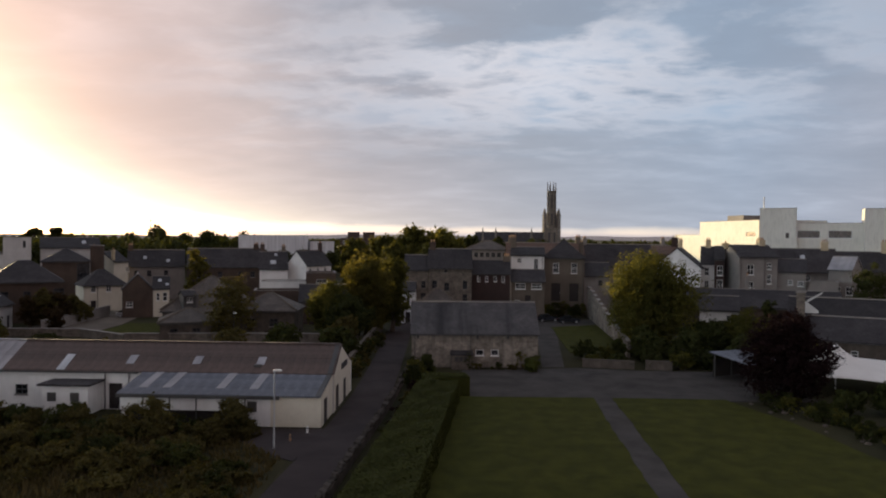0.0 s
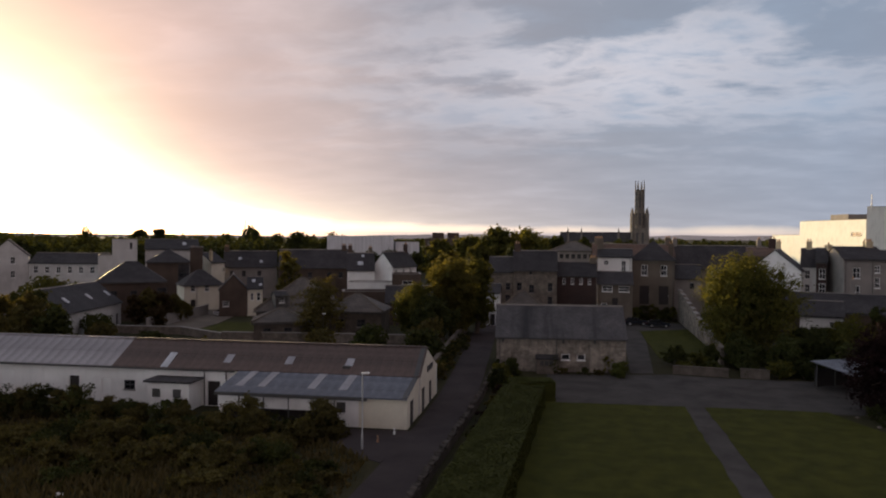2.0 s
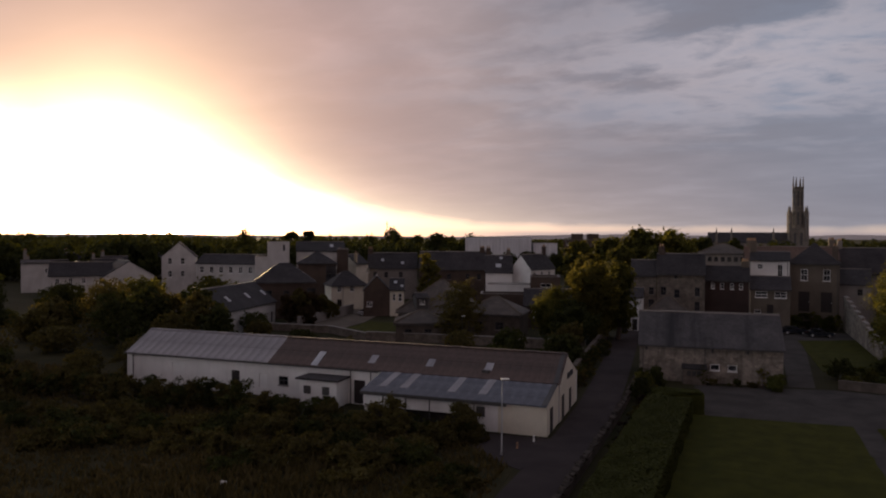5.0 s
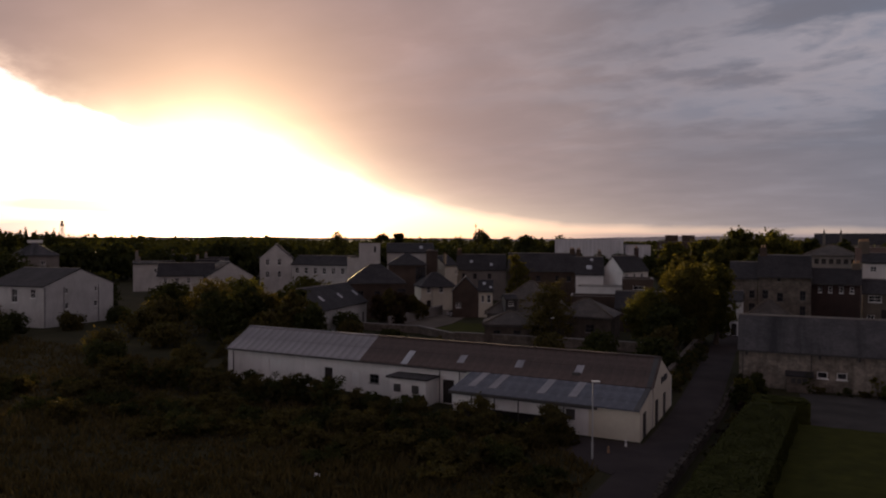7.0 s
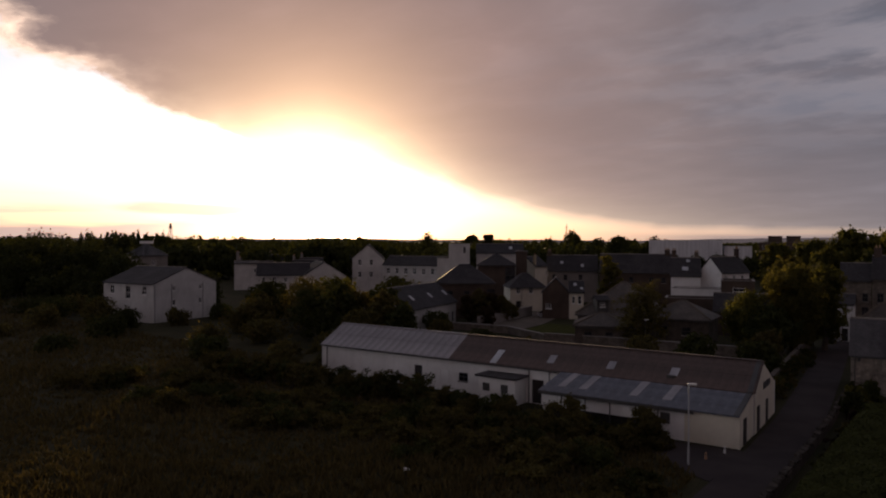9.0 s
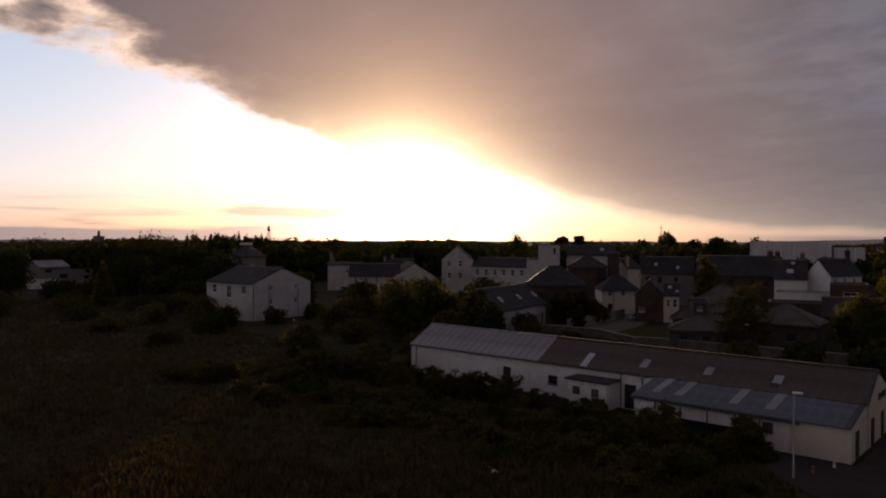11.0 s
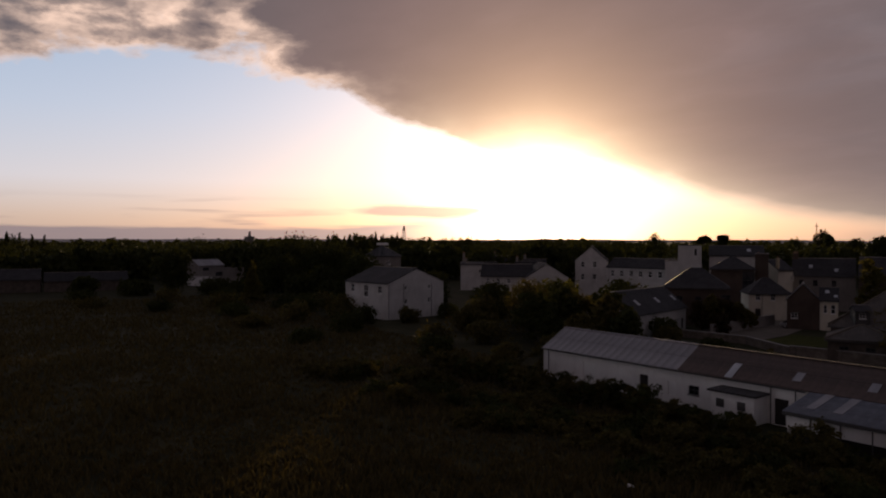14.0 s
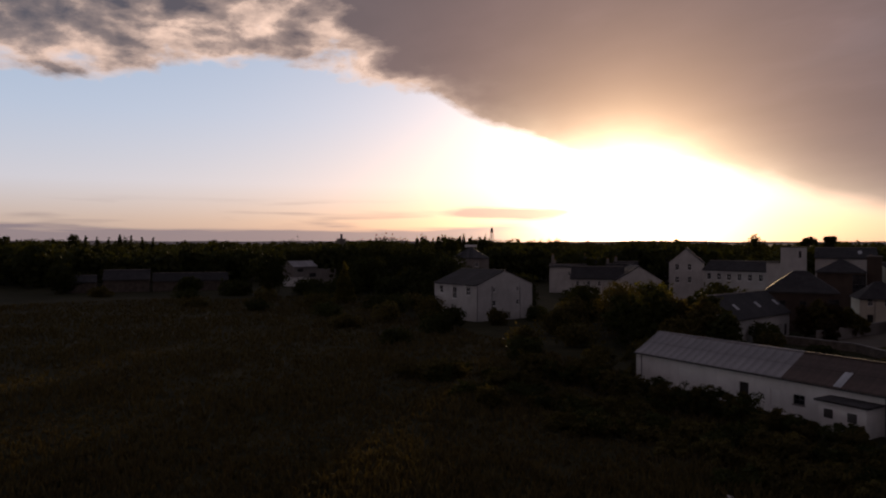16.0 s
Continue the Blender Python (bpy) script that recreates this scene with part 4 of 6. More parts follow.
    top = part("lean_to_roof", lean(x0 - 0.2, x1 - 0.02, 0, 1, 0.05, 0.09), M["blue_roof"], shed, "blue-grey corrugated sheet")
    for u in (34.1, 36.2, 40.9, 43.8):
        part("roof_light", lean(u - 0.38, u + 0.38, 0.26, 0.97, 0.19, 0.03), M["old_light"], top, "translucent roof sheet")
    sheets(top, x0 - 0.2, x1 - 0.45, lambda: lean(x0 - 0.2, x0 + 0.84, 0, 1, 0.145, 0.03), "blue_roof")
    # lower run of the dark strip for barge and shadow
    part("verge", lean(x1 - 0.45, x1 - 0.02, 0, 1, 0.2, 0.03), M["dark_frame"], top, "dark barge and shadow strip beside the gable")
    part("fascia", boxes((x0 - 0.2, 46.4, y0 - 0.36, y0 - 0.3, low - 0.2, low + 0.08)), M["dark_frame"], shed)
    part("lean_to_wall", boxes((x0, 43.4, y0, y0 + 0.12, 1.25, low)), M["white"], shed, "white boarded upper wall")
    # dark set-back panel stands for the shade inside the open bay
    part("back_panel", boxes((x0, 43.4, y0 + 0.7, y0 + 0.9, -0.3, low)), M["dark_door"], shed, "dark panel for the open bay's shade")
    part("lean_to_wall", boxes((43.4, 45.6, y0, y0 + 0.25, -0.3, low)), M["white"], shed, "white rendered wall")
    part("lean_to_wall", boxes((45.6, x1, y0 - 0.03, y0 + 0.25, -0.3, low)), M["cream"], shed, "cream rendered wall")
    part("lean_to_wall", prism([(y0 + 0.25, -0.3), (0, -0.3), (0, EAVE - 0.2), (y0 + 0.25, low)], x0, x0 + 0.25, "x"), M["white"], shed)
    part("lean_to_wall", prism([(y0 + 0.25, -0.3), (0, -0.3), (0, EAVE - 0.2), (y0 + 0.25, low)], x1 - 0.25, x1, "x"), M["cream"], shed)
    part("door", boxes((x1, x1 + 0.05, y0 + 1.2, y0 + 2.3, 0, 2.1)), M["dark_door"], shed, "dark door in the lean-to")
    for u in (34.6, 36.9, 39.2, 41.5, 43.4):
        part("post", boxes((u - 0.05, u + 0.05, y0 - 0.06, y0, -0.1, low - 0.2)), M["dark_frame"], shed)
    part("window", boxes((43.6, 44.4, y0 - 0.04, y0, 1.2, 2.1)), M["dark_frame"], shed)
    # flat-roofed box in front of the wall
    annex = part("annex_wall", boxes((24.2, 28.4, -2.4, -0.02, -0.3, 2.6)), M["white"], shed, "white flat-roofed annex")
    part("annex_roof", boxes((23.9, 28.7, -2.7, -0.02, 2.6, 2.78)), M["slate"], annex, "dark felt roof")
    for u in (25.1, 27.2):
        part("window", boxes((u - 0.4, u + 0.4, -2.44, -2.4, 1.2, 2.0)), M["dark_frame"], annex)


long_shed()


# ---- cathedral ----
def cathedral():
    top = anchor("cathedral", pose(58.6, 384, 0, 0, 0, -4), "grey limestone cathedral with a tall lantern tower", "church")
    bm = boxes((-4.2, 4.2, -4.2, 4.2, 0, 22.5))
    tower = part("tower", bm, M["limestone"], top)
    part("string_course", boxes((-4.4, 4.4, -4.4, 4.4, 21.6, 22.2)), M["limestone"], tower)
    oct_ = cone(bmesh.new(), 0, 0, 22, 31.5, 3.1, 2.75, 8, math.pi / 8)
    cone(oct_, 0, 0, 31.5, 42.2, 2.6, 2.35, 8, math.pi / 8)
    lantern = part("lantern", oct_, M["limestone"], top, "octagonal stone lantern")
    part("cornice", cone(bmesh.new(), 0, 0, 41.6, 42.5, 2.45, 2.75, 8, math.pi / 8), M["limestone"], lantern)
    for k in range(8):
        a = math.pi / 8 + k * math.pi / 4
        bm = bmesh.new()
        cone(bm, 2.35 * math.cos(a), 2.35 * math.sin(a), 31, 43.2, 0.32, 0.28, 6)
        cone(bm, 2.35 * math.cos(a), 2.35 * math.sin(a), 43.2, 47.6, 0.34, 0.03, 6)
        part("pinnacle", bm, M["limestone"], lantern)
        a = k * math.pi / 4
        pane = boxes((-0.38, 0.38, -0.06, 0.06, 33, 40.4))
        bmesh.ops.transform(pane, matrix=Matrix.Rotation(a, 4, "Z") @ Matrix.Translation((0, 2.34, 0)), verts=pane.verts)
        part("lancet", pane, M["dark_frame"], lantern, "dark louvred lancet")
        pane = boxes((-0.45, 0.45, -0.06, 0.06, 24, 30.2))
        bmesh.ops.transform(pane, matrix=Matrix.Rotation(a, 4, "Z") @ Matrix.Translation((0, 2.78, 0)), verts=pane.verts)
        part("lancet", pane, M["dark_frame"], lantern)
    for sx in (-1, 1):
        for sy in (-1, 1):
            bm = bmesh.new()
            cone(bm, 3.75 * sx, 3.75 * sy, 14, 29, 0.95, 0.8, 8)
            cone(bm, 3.75 * sx, 3.75 * sy, 29, 29.5, 1.0, 1.0, 8)
            cone(bm, 3.75 * sx, 3.75 * sy, 29.5, 33.4, 0.8, 0.04, 8)
            part("turret", bm, M["limestone"], top, "pinnacled corner turret")
            strut = bmesh.new()
            limb(strut, (3.3 * sx, 3.3 * sy, 27), (1.9 * sx, 1.9 * sy, 30), 0.3, 0.3, 6)
            part("flying_buttress", strut, M["limestone"], top)
    for sx in (-1.4, 1.4):
        part("belfry_window", boxes((sx - 0.5, sx + 0.5, -4.26, -4.16, 14, 20)), M["dark_frame"], tower)
    part("nave_wall", boxes((-41, -4.2, -6, 6, 0, 15.2)), M["limestone"], top)
    bm = bmesh.new()
    roof_along(bm, 36.6, 12, 15.2, 20, 0.4)
    bmesh.ops.translate(bm, vec=(-41, -6, 0), verts=bm.verts)
    part("nave_roof", bm, M["slate"], top)
    for u in (-36, -26, -16):
        part("buttress", boxes((u - 0.5, u + 0.5, -6.9, -6, 0, 14)), M["limestone"], top)
    for u in (-37, -30, -11):
        bm = cone(bmesh.new(), u, -6, 15, 20.4, 0.9, 0.6, 4, math.pi / 4)
        cone(bm, u, -6, 20.4, 22.6, 0.6, 0.03, 4, math.pi / 4)
        part("pinnacle", bm, M["limestone"], top)
    for u in (-33, -23, -19, -9):
        part("window", boxes((u - 0.8, u + 0.8, -6.06, -6, 5, 12)), M["dark_frame"], top)


cathedral()

# ---- near stone barn ----
house("stone_barn", "rubble stone outbuilding with a worn slate roof", "barn", (-3.8, 88.3), (12.0, 88.6), 8.0, 4.3, 7.7, "along", "lime_stone", "old_slate",
      wins=[(10.4, 1.85, 1.0, 0.75), (8.5, 1.85, 1.05, 0.75)], pipes=(0.4, 7.4), style="blind")
porch = anchor("porch", pose(1.15, 86.9, 0), "small rendered porch with three dark windows against the barn", "porch")
part("wall", boxes((0, 2.5, 0, 1.38, -0.2, 1.75)), M["stone"], porch)
part("roof", prism([(-0.2, 1.75), (1.38, 2.05), (1.38, 2.17), (-0.2, 1.87)], -0.15, 2.65, "x"), M["slate"], porch)
for u in (0.42, 0.98, 1.54):
    part("window", boxes((u, u + 0.44, -0.05, 0.0, 1.0, 1.55)), M["dark_frame"], porch)
for u in (-3.0, 4.4, 8.2):
    bracket = anchor("eave_bracket", pose(u, 88.0, 3.62), "short black bracket under the barn's eave", "bracket")
    part("block", boxes((-0.12, 0.12, -0.1, 0.32, 0, 0.55)), M["dark_frame"], bracket)

# ---- town houses ahead ----
T = "town houses round the hall"
house("town_house", "tall stone town house with slate roof", "house", (-2.8, 139.9), (5.7, 139.8), 8, 10.3, 13.9, "along", "stone", "slate",
      wins=[(3.4, 9.7, 0.6, 0.6), (7.2, 7.0, 0.9, 1.7), (7.2, 4.3, 0.9, 1.7), (1.2, 7.0, 1.0, 1.6), (3.6, 6.6, 1.0, 1.6)], stacks=[(0.7, 4, 15.4, 1.2, 0.7, "brown_brick")], group=T, style="dark")
house("town_house", "lower stone wing with slate roof", "house", (-7.4, 139.7), (-2.9, 139.9), 8, 9.9, 12.6, "along", "stone", "slate", wins=[(3.6, 7.0, 0.9, 1.4), (3.6, 4.4, 1.0, 1.9)], group=T, style="dark")
house("outbuilding", "small stone outbuilding with pale slate roof", "outbuilding", (-4.2, 122), (2.6, 122), 6, 4.6, 7.2, "hip", "stone", "thatch_slate", wins=[(1.5, 2.4, 0.9, 1.2), (5, 2.4, 0.9, 1.2)])
house("outbuilding", "white lean outbuilding beside the lane", "outbuilding", (-7.8, 134), (-5.2, 134), 6, 6.2, 7.6, "along", "white", "slate", wins=[(1.3, 4.4, 0.7, 1.0)], doors=[(1.3, 1.1, 0.9, 2.1)])
house("brick_house", "dark red brick house with small white windows", "house", (5.6, 141.9), (13.4, 141.4), 7, 9.2, 11.7, "along", "brick", "slate",
      wins=[(1.6, 8.1, 0.6, 1.1), (3.2, 8.1, 0.6, 1.1), (4.9, 8.1, 0.6, 1.1), (6.5, 8.1, 0.6, 1.1)], stacks=[(7.2, 3.5, 12.7, 1.3, 1.0, "tan", 3)], group=T)
house("town_house", "grey building with a hipped roof and long windows", "house", (5.9, 174.9), (16.1, 174.3), 9, 13.6, 15.6, "hip", "grey", "thatch_slate",
      wins=[(0.9 + i * 1.4, 12.2, 0.9, 1.1) for i in range(7)], group=T, style="dark")
house("white_house", "white rendered house with slate roof", "house", (14.4, 149.3), (21.2, 148.5), 7, 12.8, 14.3, "along", "white", "slate",
      wins=[(1.7, 11.6, 1.0, 0.95), (5.2, 10.9, 0.95, 2.3)], stacks=[(0.4, 3.5, 16.6, 1.2, 0.8, "tan", 3)], pipes=(6.5,), group=T)
house("house_extension", "lower wing with slate roof and wide windows", "house", (13.8, 142.2), (20.4, 141.6), 6.5, 7.7, 9.8, "along", "tan", "slate",
      wins=[(1.8, 6.7, 2.0, 1.15), (5.0, 6.7, 2.0, 1.15), (1.2, 3.2, 1.1, 1.4)], doors=[(3.3, 3.9, 1.1, 2.0)], group=T)
house("hall", "tall hip-roofed hall with sash windows and dark arched openings", "hall", (21.3, 150.5), (29.8, 149.0), 17, 12.4, 16.1, "hip", "tan", "slate",
      wins=[(2.7, 10.1, 1.2, 2.2), (6.5, 10.1, 1.2, 2.2)], doors=[(2.7, 5.0, 1.9, 3.8), (6.5, 5.0, 1.9, 3.8)], stacks=[(8.0, 8, 15.6, 1.0, 0.8, "tan", 2)], pipes=(0.2, 8.3), group=T)
house("hall_wing", "long wing with a broad slate roof", "hall", (33.0, 164.7), (53.0, 163.6), 10, 10.0, 15.0, "along", "grey", "slate",
      wins=[(2 + i * 3.2, 8.2, 1.0, 1.6) for i in range(6)], stacks=[(0.6, 5, 16.6), (19, 5, 16.6)], group=T)
house("annex_house", "low grey wing beside the hall", "house", (30.4, 152), (35.5, 151), 10, 8.4, 11, "along", "grey", "slate", wins=[(3.4, 6.9, 0.9, 1.2)], group=T, style="dark")
house("town_house", "house with an orange lit tiled roof behind the hall", "house", (15, 166), (33, 165), 8, 12.6, 15.2, "along", "grey", "red_tile", stacks=[(1, 4, 16.6, 1.2, 0.8, "tan", 3), (17, 4, 16.8, 1.2, 0.8, "tan", 3)], group=T)

# ---- houses and works beyond the round tree ----
R = "terrace beyond the round tree"
house("gabled_house", "white gabled house with slate roof", "house", (42.8, 143.8), (51, 140), 9, 10.7, 14.5, "across", "white", "slate", group=R, stacks=[(4.2, 8.4, 16.2, 0.8, 0.6, "buff")])
house("terrace_house", "low house with a brown tiled roof and brick stack", "house", (45.1, 153.5), (50, 152), 7, 13.2, 14.8, "along", "brown_brick", "red_tile", stacks=[(4.9, 3.5, 16.8, 1.4, 0.9, "brick", 2)], group=R)
house("terrace_house", "white rendered terrace house with slate roof", "house", (52.8, 144.6), (55.1, 143.8), 7, 11.5, 14.8, "along", "white", "slate",
      wins=[(1.0, 9.9, 0.9, 1.7), (1.0, 7.3, 0.9, 1.5)], stacks=[(1.3, 3.5, 16.3, 1.0, 0.7, "buff")], pipes=(2.5,), group=R)
house("terrace_house", "narrow red brick terrace house with white windows", "house", (54.4, 141.9), (56.1, 141.2), 9, 12.5, 14.9, "along", "brick", "slate",
      wins=[(1.05, 10.2, 1.1, 2.0), (1.05, 7.3, 1.1, 2.2)], group=R)
house("terrace_house", "grey rendered house with tall sash windows", "house", (57.5, 137.4), (64.9, 137.4), 9, 13.1, 15.2, "along", "grey", "slate",
      wins=[(2.2, 10.6, 1.3, 2.0), (2.2, 7.1, 1.3, 2.3), (5.8, 11.3, 0.9, 1.3), (5.8, 8.8, 0.9, 1.9), (5.8, 5.9, 0.8, 0.9)], pipes=(0.3, 4.9), stacks=[(0.3, 7.6, 15.7, 0.8, 1.7, "buff", 1), (6.2, 4.5, 16.4, 1.2, 0.8, "buff", 3)], group=R)
house("terrace_house", "lower grey house with small windows", "house", (65.4, 138.3), (69.8, 136.1), 8, 10.3, 12.5, "along", "grey", "slate",
      wins=[(2.2, 8.2, 0.8, 0.9), (4.0, 8.0, 1.0, 1.0), (0.9, 5.8, 0.7, 0.9)], doors=[(2.6, 4.8, 1.0, 2.0)], group=R)
house("terrace_house", "broad house with a deep slate roof", "house", (66.4, 150.5), (80.1, 144.2), 10, 10.0, 14.5, "along", "grey", "slate",
      wins=[(7.5, 8.6, 1.0, 1.3), (10, 8.6, 1.0, 1.3)], stacks=[(0.5, 5, 16.4, 1.0, 0.8, "buff"), (13.2, 5, 16.2, 1.4, 0.9, "buff", 3)], lights=[(9, 0.6, 0.9, 1.2)], group=R)
house("terrace_house", "stone house with tan chimney stack", "house", (80.1, 144.3), (90.5, 138.2), 10, 10.4, 14.0, "along", "tan", "slate",
      wins=[(2.5, 8.4, 1.2, 2.0), (7.0, 8.4, 1.2, 2.0)], stacks=[(8.6, 5, 16.2, 1.5, 0.9, "buff", 3)], group=R)
house("terrace_house", "flat-roofed grey back extension with white edge", "outbuilding", (68.9, 133.2), (73.2, 130.9), 6, 8.6, 8.6, "flat", "grey", "slate", wins=[(1.2, 6.4, 0.8, 1.0), (4.6, 6.4, 0.8, 1.0)], group=R)
house("terrace_house", "grey back extension with a glass roof", "outbuilding", (74.6, 137), (77.5, 134.2), 7, 10.9, 13.2, "along", "grey", "old_light", wins=[(1.5, 6.8, 1.2, 1.6), (3.6, 6.8, 1.2, 1.6)], group=R)
house("low_shed", "low white shed with a dark roof", "shed", (40.3, 110.9), (45.6, 108.9), 7, 5.4, 7.2, "along", "white", "slate", wins=[(4.2, 4.2, 0.7, 0.8)])
house("low_shed", "long dark-roofed store behind the round tree", "shed", (39.5, 121.5), (64, 112.5), 10, 5.2, 7.7, "along", "brown_brick", "slate", stacks=[(12, 5, 10.2, 0.6, 0.6, "grey", 1)])
house("stone_shed", "long stone outbuilding with slate roof", "outbuilding", (46.1, 94.3), (62.0, 85.8), 8, 5.8, 8.4, "along", "lane_stone", "slate", wins=[(3, 3.6, 0.8, 0.9)])
house("stone_shed", "lower stone outbuilding with patched slate roof", "outbuilding", (45.0, 87.1), (58.5, 79.6), 7, 4.2, 6.6, "along", "lane_stone", "slate", wins=[(5, 2.6, 0.8, 0.9)], doors=[(2.2, 1.2, 1.1, 2.2)])
house("white_annex", "small white annex with a flat dark roof", "outbuilding", (52.5, 80.5), (60, 76.5), 5, 3.0, 3.0, "flat", "white", "slate", wins=[(2.2, 1.9, 1.2, 1.2)])

F = "white factory blocks"
house("factory_block", "white factory block lit by the low sun", "factory", (92.8, 283.6), (96.7, 267), 30, 18.4, 18.4, "flat", "factory", "slate", group=F)
house("factory_block", "taller white factory block lit by the low sun", "factory", (96.7, 267), (104, 233.4), 26, 23.2, 23.2, "flat", "factory", "slate", wins=[(30, 18.6, 5, 1.2)], group=F, style="dark")
house("factory_block", "square white lift tower", "factory", (104, 233), (113.8, 228.2), 9, 27.0, 27.0, "flat", "factory", "slate", wins=[(8.2, 18.2, 1.0, 1.6)], group=F, style="dark")
house("factory_block", "long white factory block with recessed bays", "factory", (113.9, 231), (133.5, 221.5), 20, 22.2, 22.2, "flat", "factory", "slate",
      wins=[(4.6, 18.6, 6.5, 2.4), (13.5, 18.6, 6.5, 2.4)], group=F, style="blind")
house("factory_block", "white plant tower at the end of the factory", "factory", (130.6, 219.5), (142, 214), 10, 26.6, 26.6, "flat", "factory", "slate", group=F)
house("roof_plant", "dark plant room on the factory roof", "factory", (103.4, 258), (105.4, 249), 8, 25.2, 25.4, "flat", "grey", "slate", group=F)
mast = anchor("roof_mast", pose(104.9, 232, 26.6), "thin white mast on the lift tower", "mast")
part("pole", cone(bmesh.new(), 0, 0, 0, 4.2, 0.22, 0.16, 8), M["frame"], mast)

# ---- houses behind the long shed ----
B = "houses behind the long shed"
house("bungalow", "bungalow with a steep hipped lichened roof", "bungalow", (-44.9, 113.5), (-32.1, 114.6), 12, 4.2, 9.2, "hip", "lane_stone", "thatch_slate", wins=[(9, 2.2, 1.4, 1.3)], group=B, style="dark")
house("bungalow", "lower bungalow wing with a hipped lichened roof", "bungalow", (-33.6, 114.7), (-24, 115), 8.5, 4.2, 6.6, "hip", "lane_stone", "thatch_slate", wins=[(2.6, 2.2, 1.4, 1.3), (6.2, 2.2, 1.4, 1.3)], group=B, style="dark")
house("bungalow_porch", "projecting porch wing with a pyramid roof", "bungalow", (-42.3, 105.9), (-34.6, 108.7), 7.4, 3.1, 4.7, "hip", "lane_stone", "thatch_slate", wins=[(2.0, 1.6, 1.2, 1.1), (5.2, 1.6, 1.2, 1.1)], group=B, style="dark")
house("dormer", "small dormer with a white window in the bungalow roof", "dormer", (-41.4, 113.2), (-39.8, 114.3), 2.6, 6.6, 7.2, "along", "dark_frame", "slate", wins=[(0.97, 5.85, 0.9, 0.8)], group=B)
house("white_cottage", "white two-storey cottage with hipped slate roof", "house", (-75, 148), (-68.5, 153.4), 7, 5.7, 8.7, "hip", "cream", "slate",
      wins=[(1.9, 4.9, 1.0, 1.6), (4.9, 4.9, 1.0, 1.6), (0.7, 1.5, 0.6, 0.5)], doors=[(1.9, 1.2, 1.1, 2.3)], pipes=(2.7,), group=B)
house("brick_cottage", "brown brick cottage wing with gable", "house", (-62.6, 138.4), (-57.5, 140.6), 8, 5.5, 8.4, "across", "brown_brick", "slate", wins=[(1.3, 2.6, 1.2, 1.1)], group=B)
house("brick_cottage", "cream wing with small windows beside the brick cottage", "house", (-57.5, 140.7), (-54.7, 141.8), 7, 5.7, 7.8, "along", "cream", "slate", wins=[(0.9, 4.0, 0.6, 1.5), (2.2, 4.0, 0.8, 1.7)], lights=[(1.2, 0.6, 0.7, 0.9), (2.6, 0.25, 0.6, 0.7)], group=B)
house("terrace_house", "terrace house with slate roof and brick stacks", "house", (-79.2, 178.1), (-66.7, 183.2), 9, 8.4, 12.4, "along", "grey", "slate", wins=[(2, 6.6, 1, 1.5), (5, 6.6, 1, 1.5), (9, 6.6, 1, 1.5)], stacks=[(0.6, 4.5, 13.7, 1.2, 0.8, "brown_brick", 3)], lights=[(4, 0.5, 0.8, 1), (9.5, 0.3, 0.8, 1)], group=B, style="dark")
house("terrace_house", "slate-roofed terrace house with end stacks", "house", (-64.6, 179.0), (-47.0, 184.2), 9, 8.4, 12.9, "along", "brown_brick", "slate", wins=[(3, 6.4, 1, 1.5), (8, 6.4, 1.1, 1.5), (13, 6.4, 1.1, 1.5), (16, 6.4, 1.1, 1.5)], stacks=[(17, 4.5, 14.2, 1.3, 0.8, "brown_brick", 3)], group=B, style="dark")
house("gabled_house", "white gabled house among slate roofs", "house", (-80, 172.3), (-78.5, 176.8), 7, 9.8, 12.1, "along", "cream", "slate", wins=[(4.6, 7.8, 1.0, 1.2)], stacks=[(0.35, 0.5, 12.7, 0.6, 0.7, "buff", 1), (0.35, 6.4, 13.5, 0.6, 0.7, "buff", 1)], group=B)
house("mews_house", "white mews house with a slate roof and roof window", "house", (-41.2, 159.4), (-35.2, 160.9), 9, 8.9, 12.6, "along", "white", "slate", wins=[], lights=[(3, 0.35, 1.3, 1.2), (3.6, 0.8, 0.7, 0.8)], stacks=[(0.6, 5, 14.4, 1.0, 0.8, "brown_brick"), (5.4, 6, 14.0, 0.9, 0.7, "tan")], group=B)
house("mews_house", "white gabled mews house with tall dark windows", "house", (-31.0, 161.4), (-26.9, 170.5), 5.6, 9.7, 12.9, "along", "white", "slate", wins=[(1.6, 7.9, 1.0, 2.2), (4.6, 7.9, 1.0, 2.2), (7.6, 7.9, 1.0, 2.2)], stacks=[(9.4, 2.8, 14.8, 0.9, 0.7, "brick")], group=B)
house("mews_wall_block", "low white flat-roofed block beside the mews", "outbuilding", (-39.7, 155), (-30, 156.2), 5.0, 6.4, 6.4, "flat", "white", "slate", group=B)
house("outbuilding", "low brown brick outbuilding below the mews", "outbuilding", (-36.3, 136.3), (-25.5, 138.7), 6, 5.7, 5.7, "flat", "brown_brick", "slate", group=B)
house("brown_block", "flat-roofed brown brick block with wide windows", "house", (-28.4, 147.2), (-22.4, 148.3), 8, 8.7, 8.7, "flat", "brown_brick", "slate", wins=[(3.3, 6.6, 2.3, 1.5)], group=B)

house("mill", "big brown brick mill with hipped slate roof", "mill", (-81.4, 125.9), (-70.9, 132.2), 10, 7.6, 11.2, "hip", "brown_brick", "slate", wins=[(3, 5.0, 1.2, 1.6), (6.5, 5.0, 1.2, 1.6), (11.6, 5.6, 1.8, 1.3)], group=B, style="dark")
